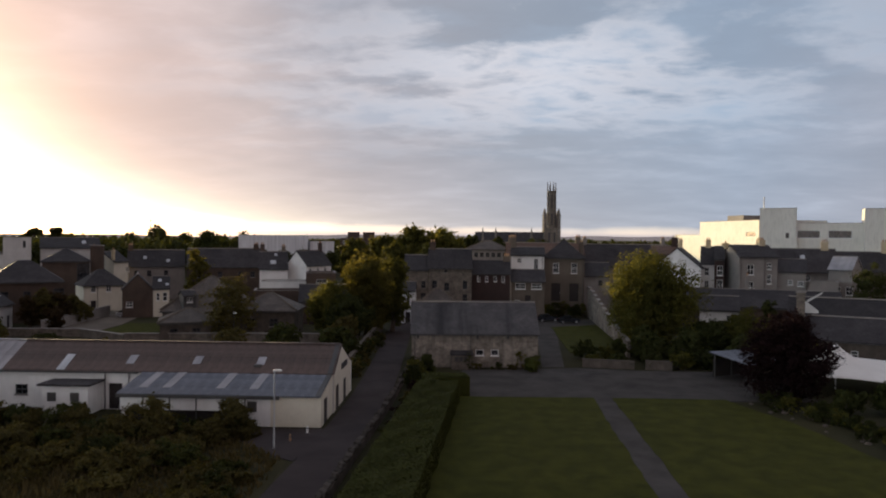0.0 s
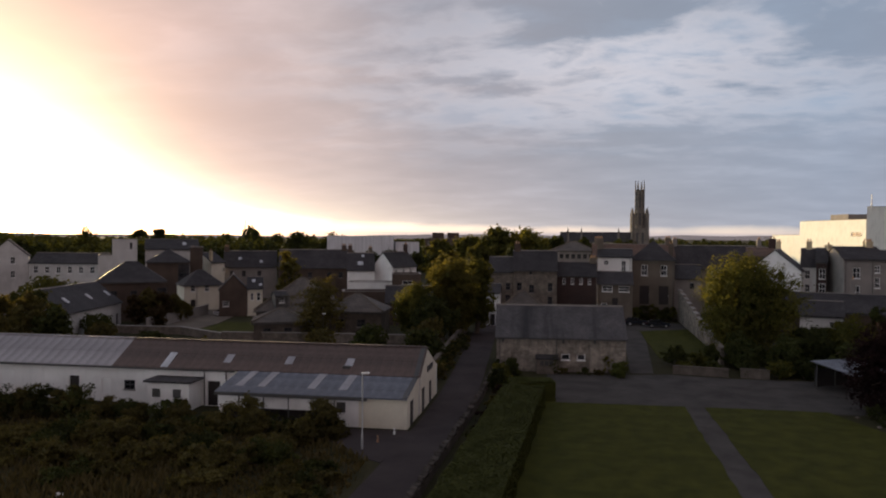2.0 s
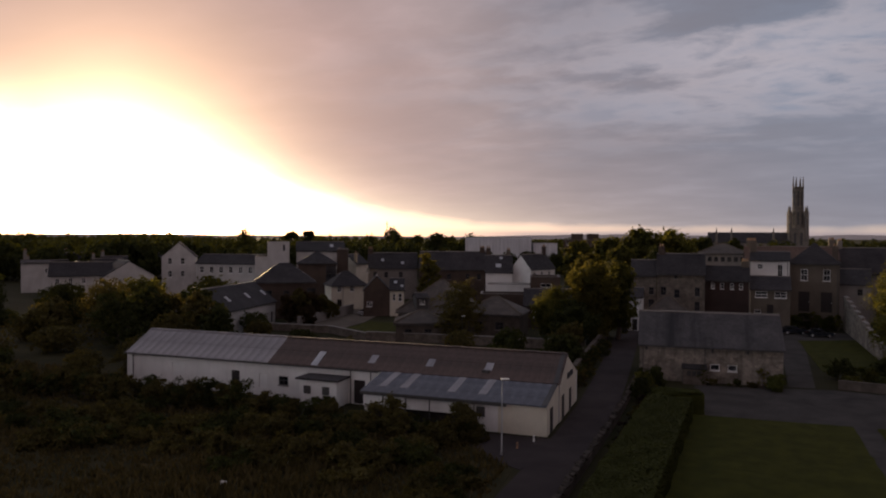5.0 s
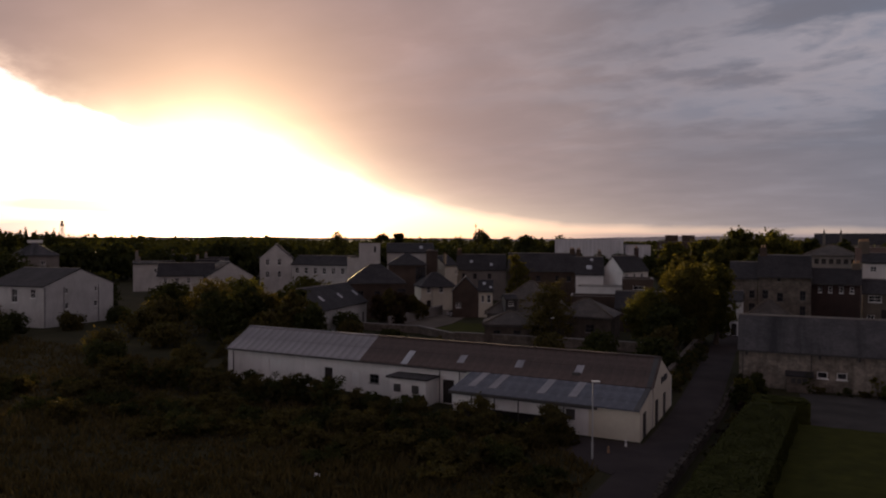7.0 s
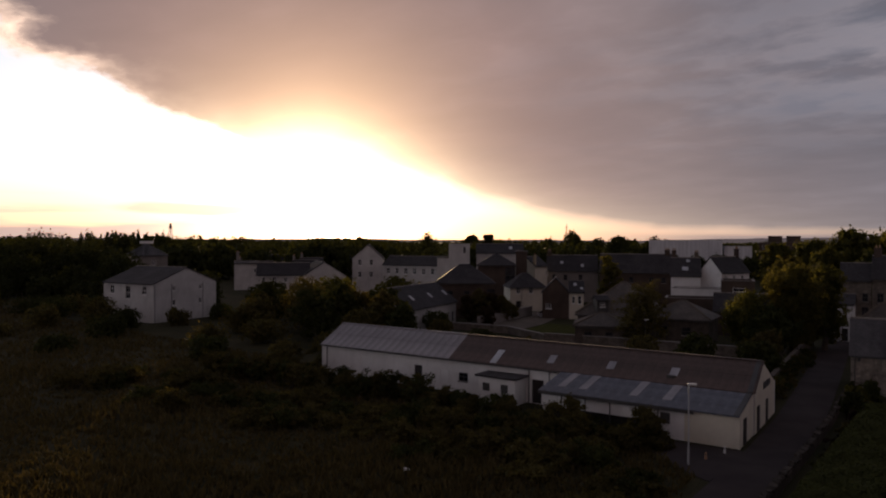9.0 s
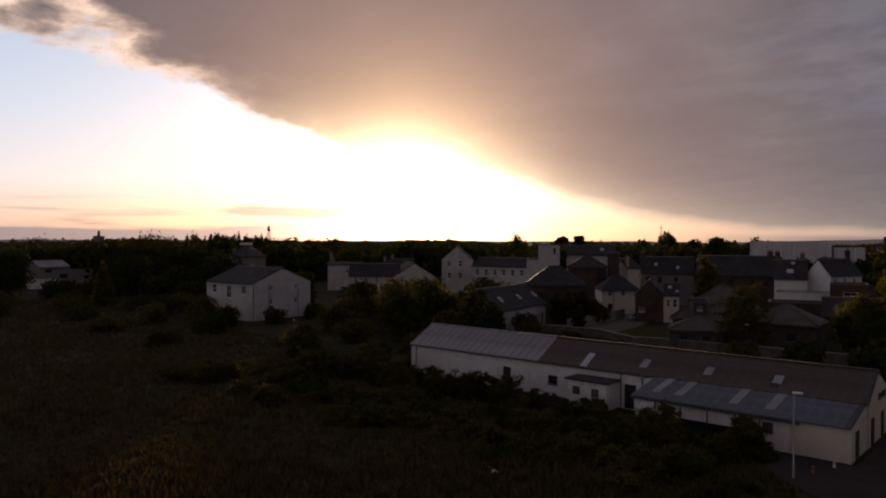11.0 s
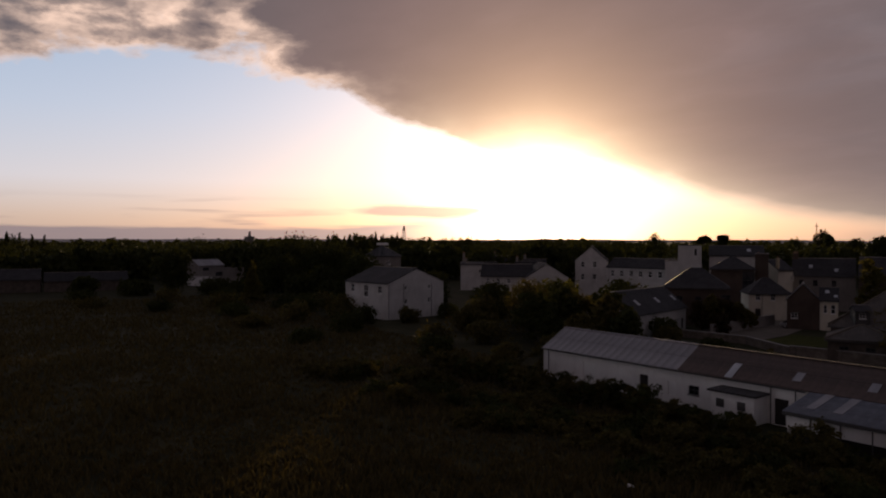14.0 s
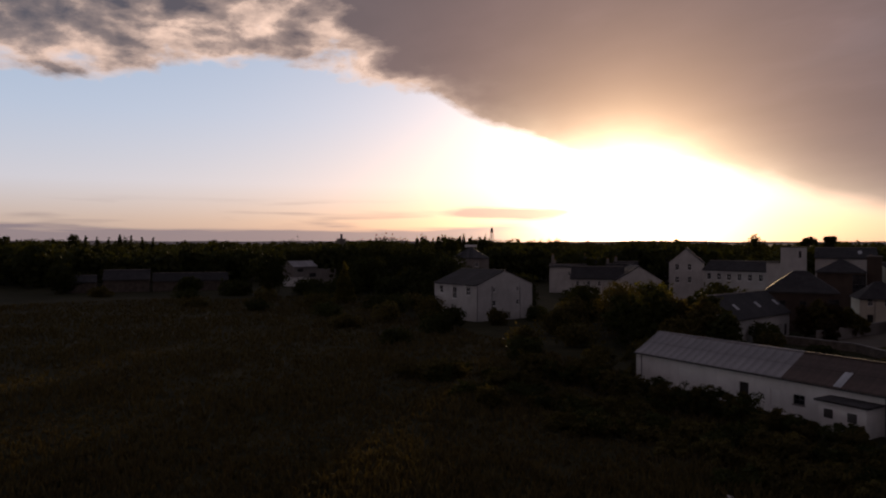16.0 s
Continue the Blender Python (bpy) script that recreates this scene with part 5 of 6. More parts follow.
house("mill", "dark brick mill wing with slate roof", "mill", (-89.1, 157.5), (-80.7, 162), 9, 10.3, 13, "hip", "brown_brick", "slate", wins=[(8.2, 7.6, 2.6, 4.2)], group=B, style="dark")
house("mill", "tall narrow brick mill tower", "mill", (-81.5, 163.8), (-78.9, 165), 7, 13.7, 13.7, "flat", "brown_brick", "slate", group=B)
house("barn", "long slate-roofed barn with white wall and roof windows", "barn", (-71.7, 101.8), (-75.0, 123.5), 9, 4.2, 7.7, "along", "shaded_white", "slate", group=B, doors=[(20.4, 1.1, 1.0, 2.1)],
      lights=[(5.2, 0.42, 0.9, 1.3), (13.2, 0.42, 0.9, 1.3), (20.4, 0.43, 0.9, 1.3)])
house("outbuilding", "low outbuilding with a dark slate roof", "outbuilding", (-26.5, 131.0), (-17.5, 132.5), 8, 4.2, 7.0, "along", "brown_brick", "slate", wins=[(2, 2.6, 1.0, 1.2)], group=B)
house("works_block", "white square block with a flat roof", "works", (-102.8, 165.6), (-97.9, 168.6), 9, 15.5, 15.5, "flat", "shaded_white", "slate", wins=[(4.3, 13.9, 0.6, 1.6)], group=B, style="dark")
house("works_block", "lower white flat-roofed block", "works", (-106.2, 165.0), (-103.0, 166.9), 8, 11.4, 11.4, "flat", "shaded_white", "slate", group=B)
house("works_block", "white works with dark roof and roof window", "works", (-98.0, 172.5), (-86.5, 178.8), 12, 13.0, 15.4, "along", "shaded_white", "slate", lights=[(9.6, 0.5, 0.9, 1.8)], group=B)
house("terrace_house", "long white row with slate roof and square windows", "house", (-129.1, 170.6), (-109.5, 172.3), 8, 9.2, 11.6, "along", "shaded_white", "slate", wins=[(1.8 + i * 3.0, 7.4, 1.2, 1.8) for i in range(6)], group=B)
house("gabled_house", "white gabled house at the end of the row", "house", (-137.0, 165.8), (-129.5, 171.0), 10, 11.0, 15.0, "across", "shaded_white", "slate", wins=[(2.2, 9.8, 1.1, 1.8), (5.6, 9.8, 1.1, 1.8), (2.2, 6.2, 1.1, 1.8), (5.6, 6.2, 1.1, 1.8)], group=B)

# ---- houses across the field ----
W = "white houses across the field"
house("gabled_house", "white gabled house with four small windows", "house", (-122.2, 87.2), (-123.3, 103.3), 15, 7.6, 10.6, "across", "shaded_white", "slate",
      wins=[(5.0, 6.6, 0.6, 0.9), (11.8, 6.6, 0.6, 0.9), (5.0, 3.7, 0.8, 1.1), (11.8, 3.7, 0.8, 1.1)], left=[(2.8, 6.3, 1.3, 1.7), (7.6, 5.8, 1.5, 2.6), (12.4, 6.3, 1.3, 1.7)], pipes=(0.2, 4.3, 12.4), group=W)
house("terrace_house", "white rendered terrace house facing the field", "house", (-150.9, 140.6), (-140, 150.1), 8, 6.6, 9.8, "along", "shaded_white", "slate", wins=[(2, 5.2, 1.0, 1.4), (5, 5.0, 1.0, 1.9), (8, 5.2, 1.0, 1.4), (12, 5.2, 1.0, 1.4)], group=W)
house("gabled_house", "white gabled end of the terrace", "house", (-139.9, 147.4), (-132.7, 157.8), 12, 6.2, 10.1, "across", "shaded_white", "slate", wins=[(4, 5, 0.7, 1.0), (9, 5, 0.7, 1.0)], group=W)
house("terrace_house", "white house with a low roof", "house", (-181.2, 159.3), (-176.1, 164.8), 9, 8.7, 9.3, "along", "shaded_white", "slate", wins=[(6.5, 6.4, 0.8, 1.4)], stacks=[(1, 4.5, 12.4)], group=W)
house("pyramid_house", "grey house with a pyramid roof and bright ridge light", "house", (-217.8, 144.4), (-210, 155.4), 16, 11.1, 15.1, "hip", "grey", "old_slate", wins=[(3, 8.6, 1.4, 1.4), (9, 8.6, 1.4, 1.4)], group=W)
ridge_light = anchor("ridge_light", pose(-219.6, 154, 15, 0, 0, 55), "glazed ridge light on the pyramid roof, white to look lit", "roof light")
# the glazing is coloured frame white to look lit
part("glazing", boxes((-2.2, 2.2, -0.5, 0.5, 0, 0.9)), M["frame"], ridge_light)
house("modern_house", "modern white block with a shed roof", "house", (-268.7, 102.8), (-269.8, 113.3), 10, 7, 9.1, "along", "grey", "pale_roof", wins=[(3, 5.6, 2.6, 1.2), (8.5, 3.6, 3.0, 1.6)], group=W, style="dark")
house("modern_house", "long low flat-roofed white wing", "house", (-259.2, 96.6), (-258, 105.4), 8, 3, 3, "flat", "white", "skylight", group=W)
house("modern_house", "low pale wing beside the modern block", "house", (-270.8, 113.7), (-270.5, 121.9), 8, 5.7, 5.6, "flat", "grey", "pale_roof", group=W)
house("field_shed", "low dark stone field shed", "shed", (-259.7, 33.0), (-256.5, 47.0), 10, 4.2, 7.2, "along", "lane_stone", "slate", group=W)
house("field_shed", "long low shed at the field's edge", "shed", (-256.0, 48.0), (-251.0, 72.0), 8, 3.6, 6.0, "along", "lane_stone", "slate", group=W)
house("field_shed", "small dark stone shed at the field's edge", "shed", (-262.0, 20), (-260, 31), 8, 3.6, 5.6, "along", "lane_stone", "slate", group=W)

# ---- far blocks ----
house("retail_block", "large silver-clad retail block", "building", (-91.4, 317.0), (-61.7, 324.1), 40, 17.0, 17.0, "flat", "metal_clad", "pale_roof")
house("retail_block", "lower wing of the silver-clad retail block", "building", (-61.4, 327), (-50.6, 329.6), 30, 14.4, 14.4, "flat", "metal_clad", "pale_roof")
house("far_block", "far brown block with roof plant rooms", "building", (-47.4, 327), (-22.1, 330), 16, 16.0, 16.0, "flat", "brown_brick", "slate", wins=[(2, 14.2, 1.6, 1.6), (5, 14.2, 1.6, 1.6)])
for x0 in (-44.5, -37.4):
    house("roof_plant", "square plant room on the far block", "building", (x0, 331), (x0 + 5.4, 331.6), 5, 18.8, 18.8, "flat", "brown_brick", "slate")


# ---- far landmarks ----
def water_tower(x, y):
    t = anchor("water_tower", pose(x, y, 0), "dark concrete water tower on a stem", "tower")
    part("stem", cone(bmesh.new(), 0, 0, 0, 16.5, 1.6, 1.2, 12), M["grey"], t)
    part("tank", cone(bmesh.new(), 0, 0, 16.2, 19.0, 2.5, 2.9, 16), M["grey"], t)
    part("cabin", cone(bmesh.new(), 0, 0, 19.0, 21.8, 0.8, 0.6, 10), M["grey"], t)


def radio_mast(x, y, h):
    t = anchor("radio_mast", pose(x, y, 0), "slim lattice radio mast with antennas", "mast")
    for k in range(4):
        a = math.pi / 4 + k * math.pi / 2
        bm = bmesh.new()
        limb(bm, (2.4 * math.cos(a), 2.4 * math.sin(a), 0), (1.3 * math.cos(a), 1.3 * math.sin(a), h - 3), 0.3, 0.22, 6)
        part("leg", bm, M["pole"], t)
    for i in range(9):
        q = (h - 3) * (i + 0.5) / 9
        r = 2.4 - 1.1 * (i + 0.5) / 9
        part("brace", boxes((-r * 0.75, r * 0.75, -r * 0.75, r * 0.75, q, q + 0.35)), M["pole"], t)
    part("antenna", cone(bmesh.new(), 0, 0, h - 5, h, 1.3, 0.9, 8), M["grey"], t)


water_tower(-382.2, 175.5)
radio_mast(-561.8, 419.2, 31.5)
aerial = anchor("aerial", pose(-164, 398, 0), "slim pole aerial above the trees", "mast")
part("pole", cone(bmesh.new(), 0, 0, 0, 26.5, 0.35, 0.2, 8), M["grey"], aerial)
part("crossbar", boxes((-1.0, 1.0, -0.12, 0.12, 24.6, 24.9)), M["grey"], aerial)


# ---- street things ----
def street_lamp(x, y, h, turn, label, paint="pole"):
    t = anchor("street_lamp", pose(x, y, 0, 0, 0, turn), label, "street lamp")
    pole = cone(bmesh.new(), 0, 0, 0, h - 0.1, 0.065, 0.045, 10)
    cone(pole, 0, 0, 0, 1.2, 0.085, 0.08, 10)
    part("pole", pole, M[paint], t)
    head = boxes()
    box(head, -0.1, 0.55, -0.12, 0.12, h - 0.1, h + 0.04, 0.04)
    part("lantern", head, M["frame"], t)


street_lamp(-12.7, 53.6, 5.95, 20, "slim grey street lamp beside the shed")
street_lamp(-11.6, 127.4, 6, 0, "street lamp beside the lane under the trees")


street_lamp(-31.1, 105.6, 4.7, 60, "slim dark lamp post before the bungalow", "dark_frame")


def bollard(x, y, label, paint="frame"):
    t = anchor("bollard", pose(x, y, 0), label, "bollard")
    post = cone(bmesh.new(), 0, 0, 0, 0.5, 0.1, 0.08, 10)
    cone(post, 0, 0, 0.5, 0.56, 0.08, 0.03, 10)
    part("post", post, M[paint], t)
    part("band", cone(bmesh.new(), 0, 0, 0.34, 0.4, 0.093, 0.09, 10), M["dark_frame"], t)


bollard(-11.9, 55.6, "short faded orange bollard at the shed's corner", "pot")
bollard(-11.0, 58.0, "short white bollard at the shed's corner")


def car(x, y, turn, paint, label):
    t = anchor("car", pose(x, y, 0, 0, 0, turn), label, "car")
    body = prism([(-2.1, 0.35), (2.1, 0.35), (2.15, 0.75), (1.95, 0.9), (1.0, 0.98), (-1.75, 1.0), (-2.12, 0.9)], -0.85, 0.85)
    bmesh.ops.bevel(body, geom=list(body.edges), offset=0.06, segments=2, affect="EDGES")
    shell = part("body", body, M[paint], t)
    cabin = prism([(1.05, 0.96), (0.35, 1.42), (-1.2, 1.44), (-1.85, 0.98)], -0.72, 0.72)
    bmesh.ops.bevel(cabin, geom=list(cabin.edges), offset=0.07, segments=2, affect="EDGES")
    part("glazing", cabin, M["glass"], t, "dark car glass")
    roof = boxes()
    box(roof, -1.15, 0.3, -0.66, 0.66, 1.42, 1.47, 0.02)
    part("roof", roof, M[paint], shell)
    for wx in (-1.3, 1.35):
        for wy in (-0.8, 0.8):
            wheel = bmesh.new()
            bmesh.ops.create_cone(wheel, cap_ends=True, segments=16, radius1=0.32, radius2=0.32, depth=0.2, matrix=Matrix.Translation((wx, wy, 0.32)) @ Matrix.Rotation(math.pi / 2, 4, "X"))
            tyre = part("wheel", wheel, M["tyre"], t)
            rim = bmesh.new()
            bmesh.ops.create_cone(rim, cap_ends=True, segments=12, radius1=0.19, radius2=0.19, depth=0.22, matrix=Matrix.Translation((wx, wy, 0.32)) @ Matrix.Rotation(math.pi / 2, 4, "X"))
            part("rim", rim, M["pole"], tyre)
    for wy in (-0.6, 0.6):
        part("headlight", boxes((2.08, 2.16, wy - 0.18, wy + 0.18, 0.66, 0.78)), M["frame"], shell)
        part("tail_light", boxes((-2.15, -2.08, wy - 0.16, wy + 0.16, 0.72, 0.86)), M["red_car"], shell)
    return t


car(24.3, 136.5, 4, "car", "dark car parked before the hall")
car(20.6, 139.2, 10, "car", "dark car parked beside another car")
car(-62.4, 140.3, 24, "silver_car", "pale car parked below the white cottage")
car(-9.0, 140, 86, "silver_car", "silver car parked in the lane")


# ---- garden walls ----
def garden_wall(label, points, h, material="stone", cap="grey", thick=0.45, name="garden_wall"):
    for (x0, y0), (x1, y1) in zip(points, points[1:]):
        w = math.hypot(x1 - x0, y1 - y0)
        t = anchor(name, pose(x0, y0, 0, 0, 0, math.degrees(math.atan2(y1 - y0, x1 - x0))), label, "wall", kind="structure")
        part("wall", boxes((0, w, -thick / 2, thick / 2, -0.3, h)), M[material], t)
        part("coping", boxes((-0.03, w + 0.03, -thick / 2 - 0.06, thick / 2 + 0.06, h, h + 0.12)), M[cap], t)


garden_wall("high stone garden wall", [(25.6, 97), (27.6, 111)], 2.2)


def rising_wall(label, a, b, h0, h1, steps=9, thick=0.5):
    """A rubble wall that climbs from a to b in short steps, each with its coping."""
    w = math.hypot(b[0] - a[0], b[1] - a[1])
    t = anchor("garden_wall", pose(*a, 0, 0, 0, math.degrees(math.atan2(b[1] - a[1], b[0] - a[0]))), label, "wall", kind="structure")
    for i in range(steps):
        u, v, h = w * i / steps, w * (i + 1) / steps, h0 + (h1 - h0) * (i + 0.5) / steps
        part("wall", boxes((u, v, -thick / 2, thick / 2, -0.3, h)), M["lime_stone"], t)
        part("coping", boxes((u, v, -thick / 2 - 0.07, thick / 2 + 0.07, h, h + 0.1)), M["grey"], t)


rising_wall("pale rubble garden wall climbing towards the hall", (27.65, 111.2), (30.6, 148.4), 2.2, 6.5)
garden_wall("low stone wall beside the drive", [(17.8, 89.6), (24.0, 88.2)], 0.9, "lane_stone", "lane_stone")
garden_wall("low stone wall beside the drive", [(25.4, 88.3), (28.5, 87.5)], 1.0, "lane_stone", "lane_stone")
garden_wall("stone wall with pale coping before the bungalow", [(-47.5, 106), (-33.0, 107.3), (-12.5, 108)], 1.4)
garden_wall("stone wall along the yard", [(-73, 112), (-57.4, 112.4), (-47.5, 106)], 1.2)
garden_wall("grey yard wall below the cottage", [(-66.2, 117.1), (-67.2, 142.8)], 1.9, "grey")
garden_wall("rough wall along the lane under the trees", [(-11.3, 78), (-11.0, 108), (-10.6, 126)], 1.6, "lane_stone", "lane_stone")


def coping_stones(x0, y0, x1, y1, h, parent):
    """Uneven stones set along the top of a wall; three shapes shared by all."""
    rng = np.random.default_rng(77)
    shapes = []
    for k in range(3):
        bm = boxes((-0.2, 0.2, -0.24, 0.24, -0.05, 0.2))
        bmesh.ops.bevel(bm, geom=list(bm.edges), offset=0.06, segments=1, affect="EDGES")
        for v in bm.verts:
            v.co += Vector(rng.normal(0, 0.03, 3))
        mesh = bpy.data.meshes.new("coping_stone")
        bm.to_mesh(mesh)
        bm.free()
        mesh.materials.append(M["loose_stone"])
        shapes.append(mesh)
    n = int(math.hypot(x1 - x0, y1 - y0) / 0.43)
    for i in range(n):
        ob = new("stone", shapes[i % 3])
        ob.parent = parent
        ob.location = ((i + 0.5) * 0.43, rng.uniform(-0.04, 0.04), h + rng.uniform(-0.03, 0.05))
        ob.rotation_euler = (rng.uniform(-0.1, 0.1), rng.uniform(-0.12, 0.12), rng.uniform(-0.25, 0.25))
        ob.scale = (rng.uniform(0.85, 1.15), rng.uniform(0.8, 1.15), rng.uniform(0.6, 1.4))


lane_points = [(-7.4, 36), (-7.1, 42), (-6.3, 52), (-5.5, 61), (-4.7, 72), (-4.1, 86)]
for (x0, y0), (x1, y1) in zip(lane_points, lane_points[1:]):
    t = anchor("garden_wall", pose(x0, y0, 0, 0, 0, math.degrees(math.atan2(y1 - y0, x1 - x0))), "low rubble wall with loose coping along the lane", "wall", kind="structure")
    part("wall", boxes((0, math.hypot(x1 - x0, y1 - y0), -0.22, 0.22, -0.3, 0.62)), M["lane_stone"], t)
    coping_stones(x0, y0, x1, y1, 0.66, t)


# ---- pale stack on the stone shed ----
stack = anchor("chimney_stack", pose(45.6, 90.1, 0, 0, 0, -28), "pale rendered chimney stack with a sloping parapet", "chimney")
part("wall", boxes((-0.5, 0.5, -0.4, 0.4, 0, 9.6)), M["stone"], stack)
part("cap", boxes((-0.6, 0.6, -0.5, 0.5, 9.6, 9.8)), M["grey"], stack)
part("parapet", prism([(0.5, 7.1), (2.0, 7.1), (2.0, 7.4), (0.5, 8.6)], -0.3, 0.0), M["shaded_white"], stack)
part("board", prism([(0.7, 8.4), (2.4, 9.6), (2.4, 9.8), (0.7, 8.7)], -0.42, -0.3), M["shaded_white"], stack, "pale sloping board")


# ---- carport and canvas roof ----
def carport():
    t = anchor("carport", pose(35.2, 81.6, 0, 0, 0, 24), "open carport with a pale sheet roof", "carport")
    roof = prism([(-2.9, 2.35), (2.9, 3.0), (2.9, 3.08), (-2.9, 2.43)], -2.9, 2.9, "x")
    part("roof", roof, M["blue_roof"], t, "pale blue-grey sheet")
    for x in (-2.6, 0, 2.6):
        for y in (-2.3, 2.3):
            part("post", boxes((x - 0.06, x + 0.06, y - 0.06, y + 0.06, 0, 2.7 + 0.11 * y)), M["dark_frame"], t)
    part("back_panel", boxes((-2.7, 2.7, 2.42, 2.5, 0.2, 2.2)), M["dark_door"], t)


carport()


def canvas_roof():
    t = anchor("canvas_roof", pose(46.3, 76, 0.2, 0, 0, -22), "white tensioned canvas roof with a raised peak", "tent")
    k, rows = 16, []
    verts, faces = [], []
    for i in range(k + 1):
        for j in range(k + 1):
            x, y = -7 + 14 * i / k, -5 + 10 * j / k
            r = math.hypot(x + 3.5, y)
            verts.append((x, y, 1.9 + 2.9 * math.exp(-r / 2.6) + 0.09 * y + 0.05 * (x + 7) / 14))
    for i in range(k):
        for j in range(k):
            a = i * (k + 1) + j
            faces.append((a, a + k + 1, a + k + 2, a + 1))
    ob = raw("canvas", verts, faces, M["canvas"], t)
    thick = ob.modifiers.new("thick", "SOLIDIFY")
    thick.thickness = 0.03
    for p in ob.data.polygons:
        p.use_smooth = True
    for x in (-6.8, 0, 6.8):
        for y in (-4.9, 4.9):
            part("post", cone(bmesh.new(), x, y, -0.2, 2.0 + 0.09 * y, 0.06, 0.05, 8), M["dark_frame"], t)
    part("mast", cone(bmesh.new(), -3.5, 0, -0.2, 4.75, 0.08, 0.06, 8), M["pole"], t)


canvas_roof()


# ---- hedge ----
def hedge(label, a, b, half, h, seed, count):
    a, b = Vector(a), Vector(b)
    w = (b - a).length
    t = anchor("hedge", pose(a.x, a.y, 0, 0, 0, math.degrees(math.atan2(b.y - a.y, b.x - a.x))), label, "hedge")
    core = boxes((0.1, w - 0.1, -half + 0.15, half - 0.15, -0.1, h - 0.15))
    part("core", core, M["leaf_hedge"], t)
    rng = np.random.default_rng(seed)
    u, v, q = rng.uniform(0, w, count), rng.uniform(-half, half, count), rng.uniform(0, h, count)
    face = rng.choice(4, count, p=[0.55, 0.2, 0.2, 0.05])
    p = np.stack([u, v, q], 1)
    n = np.zeros((count, 3))
    p[face == 0, 2] = h
    n[face == 0] = (0, 0, 1)
    p[face == 1, 1] = -half
    n[face == 1] = (0, -1, 0)
    p[face == 2, 1] = half
    n[face == 2] = (0, 1, 0)
    p[face == 3, 0] = np.where(rng.uniform(0, 1, (face == 3).sum()) < 0.5, 0, w)
    p += n * (rng.normal(0, 0.05, (count, 1)) + 0.1 * np.sin(p[:, :1] * 1.3) * np.sin(p[:, 1:2] * 1.9))
    leaf_object("foliage", leaf_quads(p, n * 2.6, 0.13, rng), M["leaf_hedge"], t)


hedge("broad clipped green hedge beside the lane", (-5.4, 20), (-0.3, 70.2), 2.0, 2.0, 3, 110000)
hedge("clipped hedge block at the drive", (-1.8, 72.6), (2.6, 73.4), 1.3, 1.9, 4, 14000)

# ---- trees ----
tree("tree", "round broadleaf tree with sunlit upper crown", 29.6, 103, 13.8, 14.6, "leaf", 66000, 0.21, 0.05, 11, lobes=34)
tree("copper_beech", "dark purple beech with spreading crown", 35.2, 72.0, 8.7, 8.6, "leaf_beech", 36000, 0.17, 0.02, 12, lobes=26)
tree("tree", "tall olive tree among the lane trees", -12.6, 117.2, 13.4, 9.0, "leaf_gold", 34000, 0.23, 0.06, 13, lobes=28)
tree("tree", "dark broadleaf tree beside the lane", -8.6, 121.8, 13.2, 7.0, "leaf", 24000, 0.24, 0.08, 14, lobes=24)
tree("tree", "olive tree above the lane wall", -18.0, 113.6, 8.6, 8.6, "leaf", 28000, 0.23, 0.06, 15, lobes=24)
tree("tree", "dark bushy tree above the lane wall", -14.6, 108.5, 7.4, 7.6, "leaf_dark", 14000, 0.2, 0.04, 16, lobes=22)
tree("tree", "thin leafed tree before the bungalow", -32.2, 108.5, 9.6, 10.4, "leaf_brown", 11000, 0.2, 0.1, 17, lobes=26)
tree("tree", "golden poplar between slate roofs", -54.5, 157, 13.4, 6.4, "leaf_gold", 6000, 0.34, 0.1, 18, lobes=22)
tree("tree", "dark tree behind the sheds", 64.9, 106.9, 12.6, 8.6, "leaf_dark", 9000, 0.26, 0.05, 19, lobes=20)
for i, (x, y, h, w, m) in enumerate([(39.4, 91.9, 7.2, 7.6, "leaf"), (35.2, 91.0, 5.6, 5.4, "leaf_dark"), (45.3, 98.0, 7.9, 4.0, "leaf_dark"), (32.0, 92.0, 4.8, 5.0, "leaf_dark"), (36.8, 86.4, 4.6, 5.0, "leaf_dark"), (41.6, 86.5, 5.4, 5.6, "leaf_dark"), (27.4, 95.0, 4.6, 5.6, "leaf_dark"), (43.6, 84.5, 4.4, 4.6, "leaf"), (37.2, 97.1, 5.4, 5.4, "leaf_dark"), (39.7, 96.1, 6, 4.6, "leaf"), (35.9, 99.7, 4.7, 4.4, "leaf_dark")]):
    tree("tree", "small bushy tree behind the carport", x, y, h, w, m, 7000, 0.22, 0.03, 260 + i, lobes=18, group="bushy trees behind the carport")
for i, (x, y, h, w, m) in enumerate([(-9, 229.8, 19.2, 17, "leaf"), (1.1, 240, 20.2, 18, "leaf"), (-19.4, 234, 16.8, 15, "leaf"), (-30, 245, 15.5, 13, "leaf"), (-14, 205, 14.5, 11, "leaf"), (-22, 196, 12.5, 10, "leaf_gold"), (10, 250, 17, 12, "leaf_dark"), (-4, 206, 14.5, 9, "leaf_dark"), (20, 262, 16.8, 11, "leaf_dark")]):
    tree("tree", "broadleaf tree beyond the town houses", x, y, h, w, m, 17000, 0.66, 0.02, 30 + i, lobes=30, group="trees beyond the town houses")
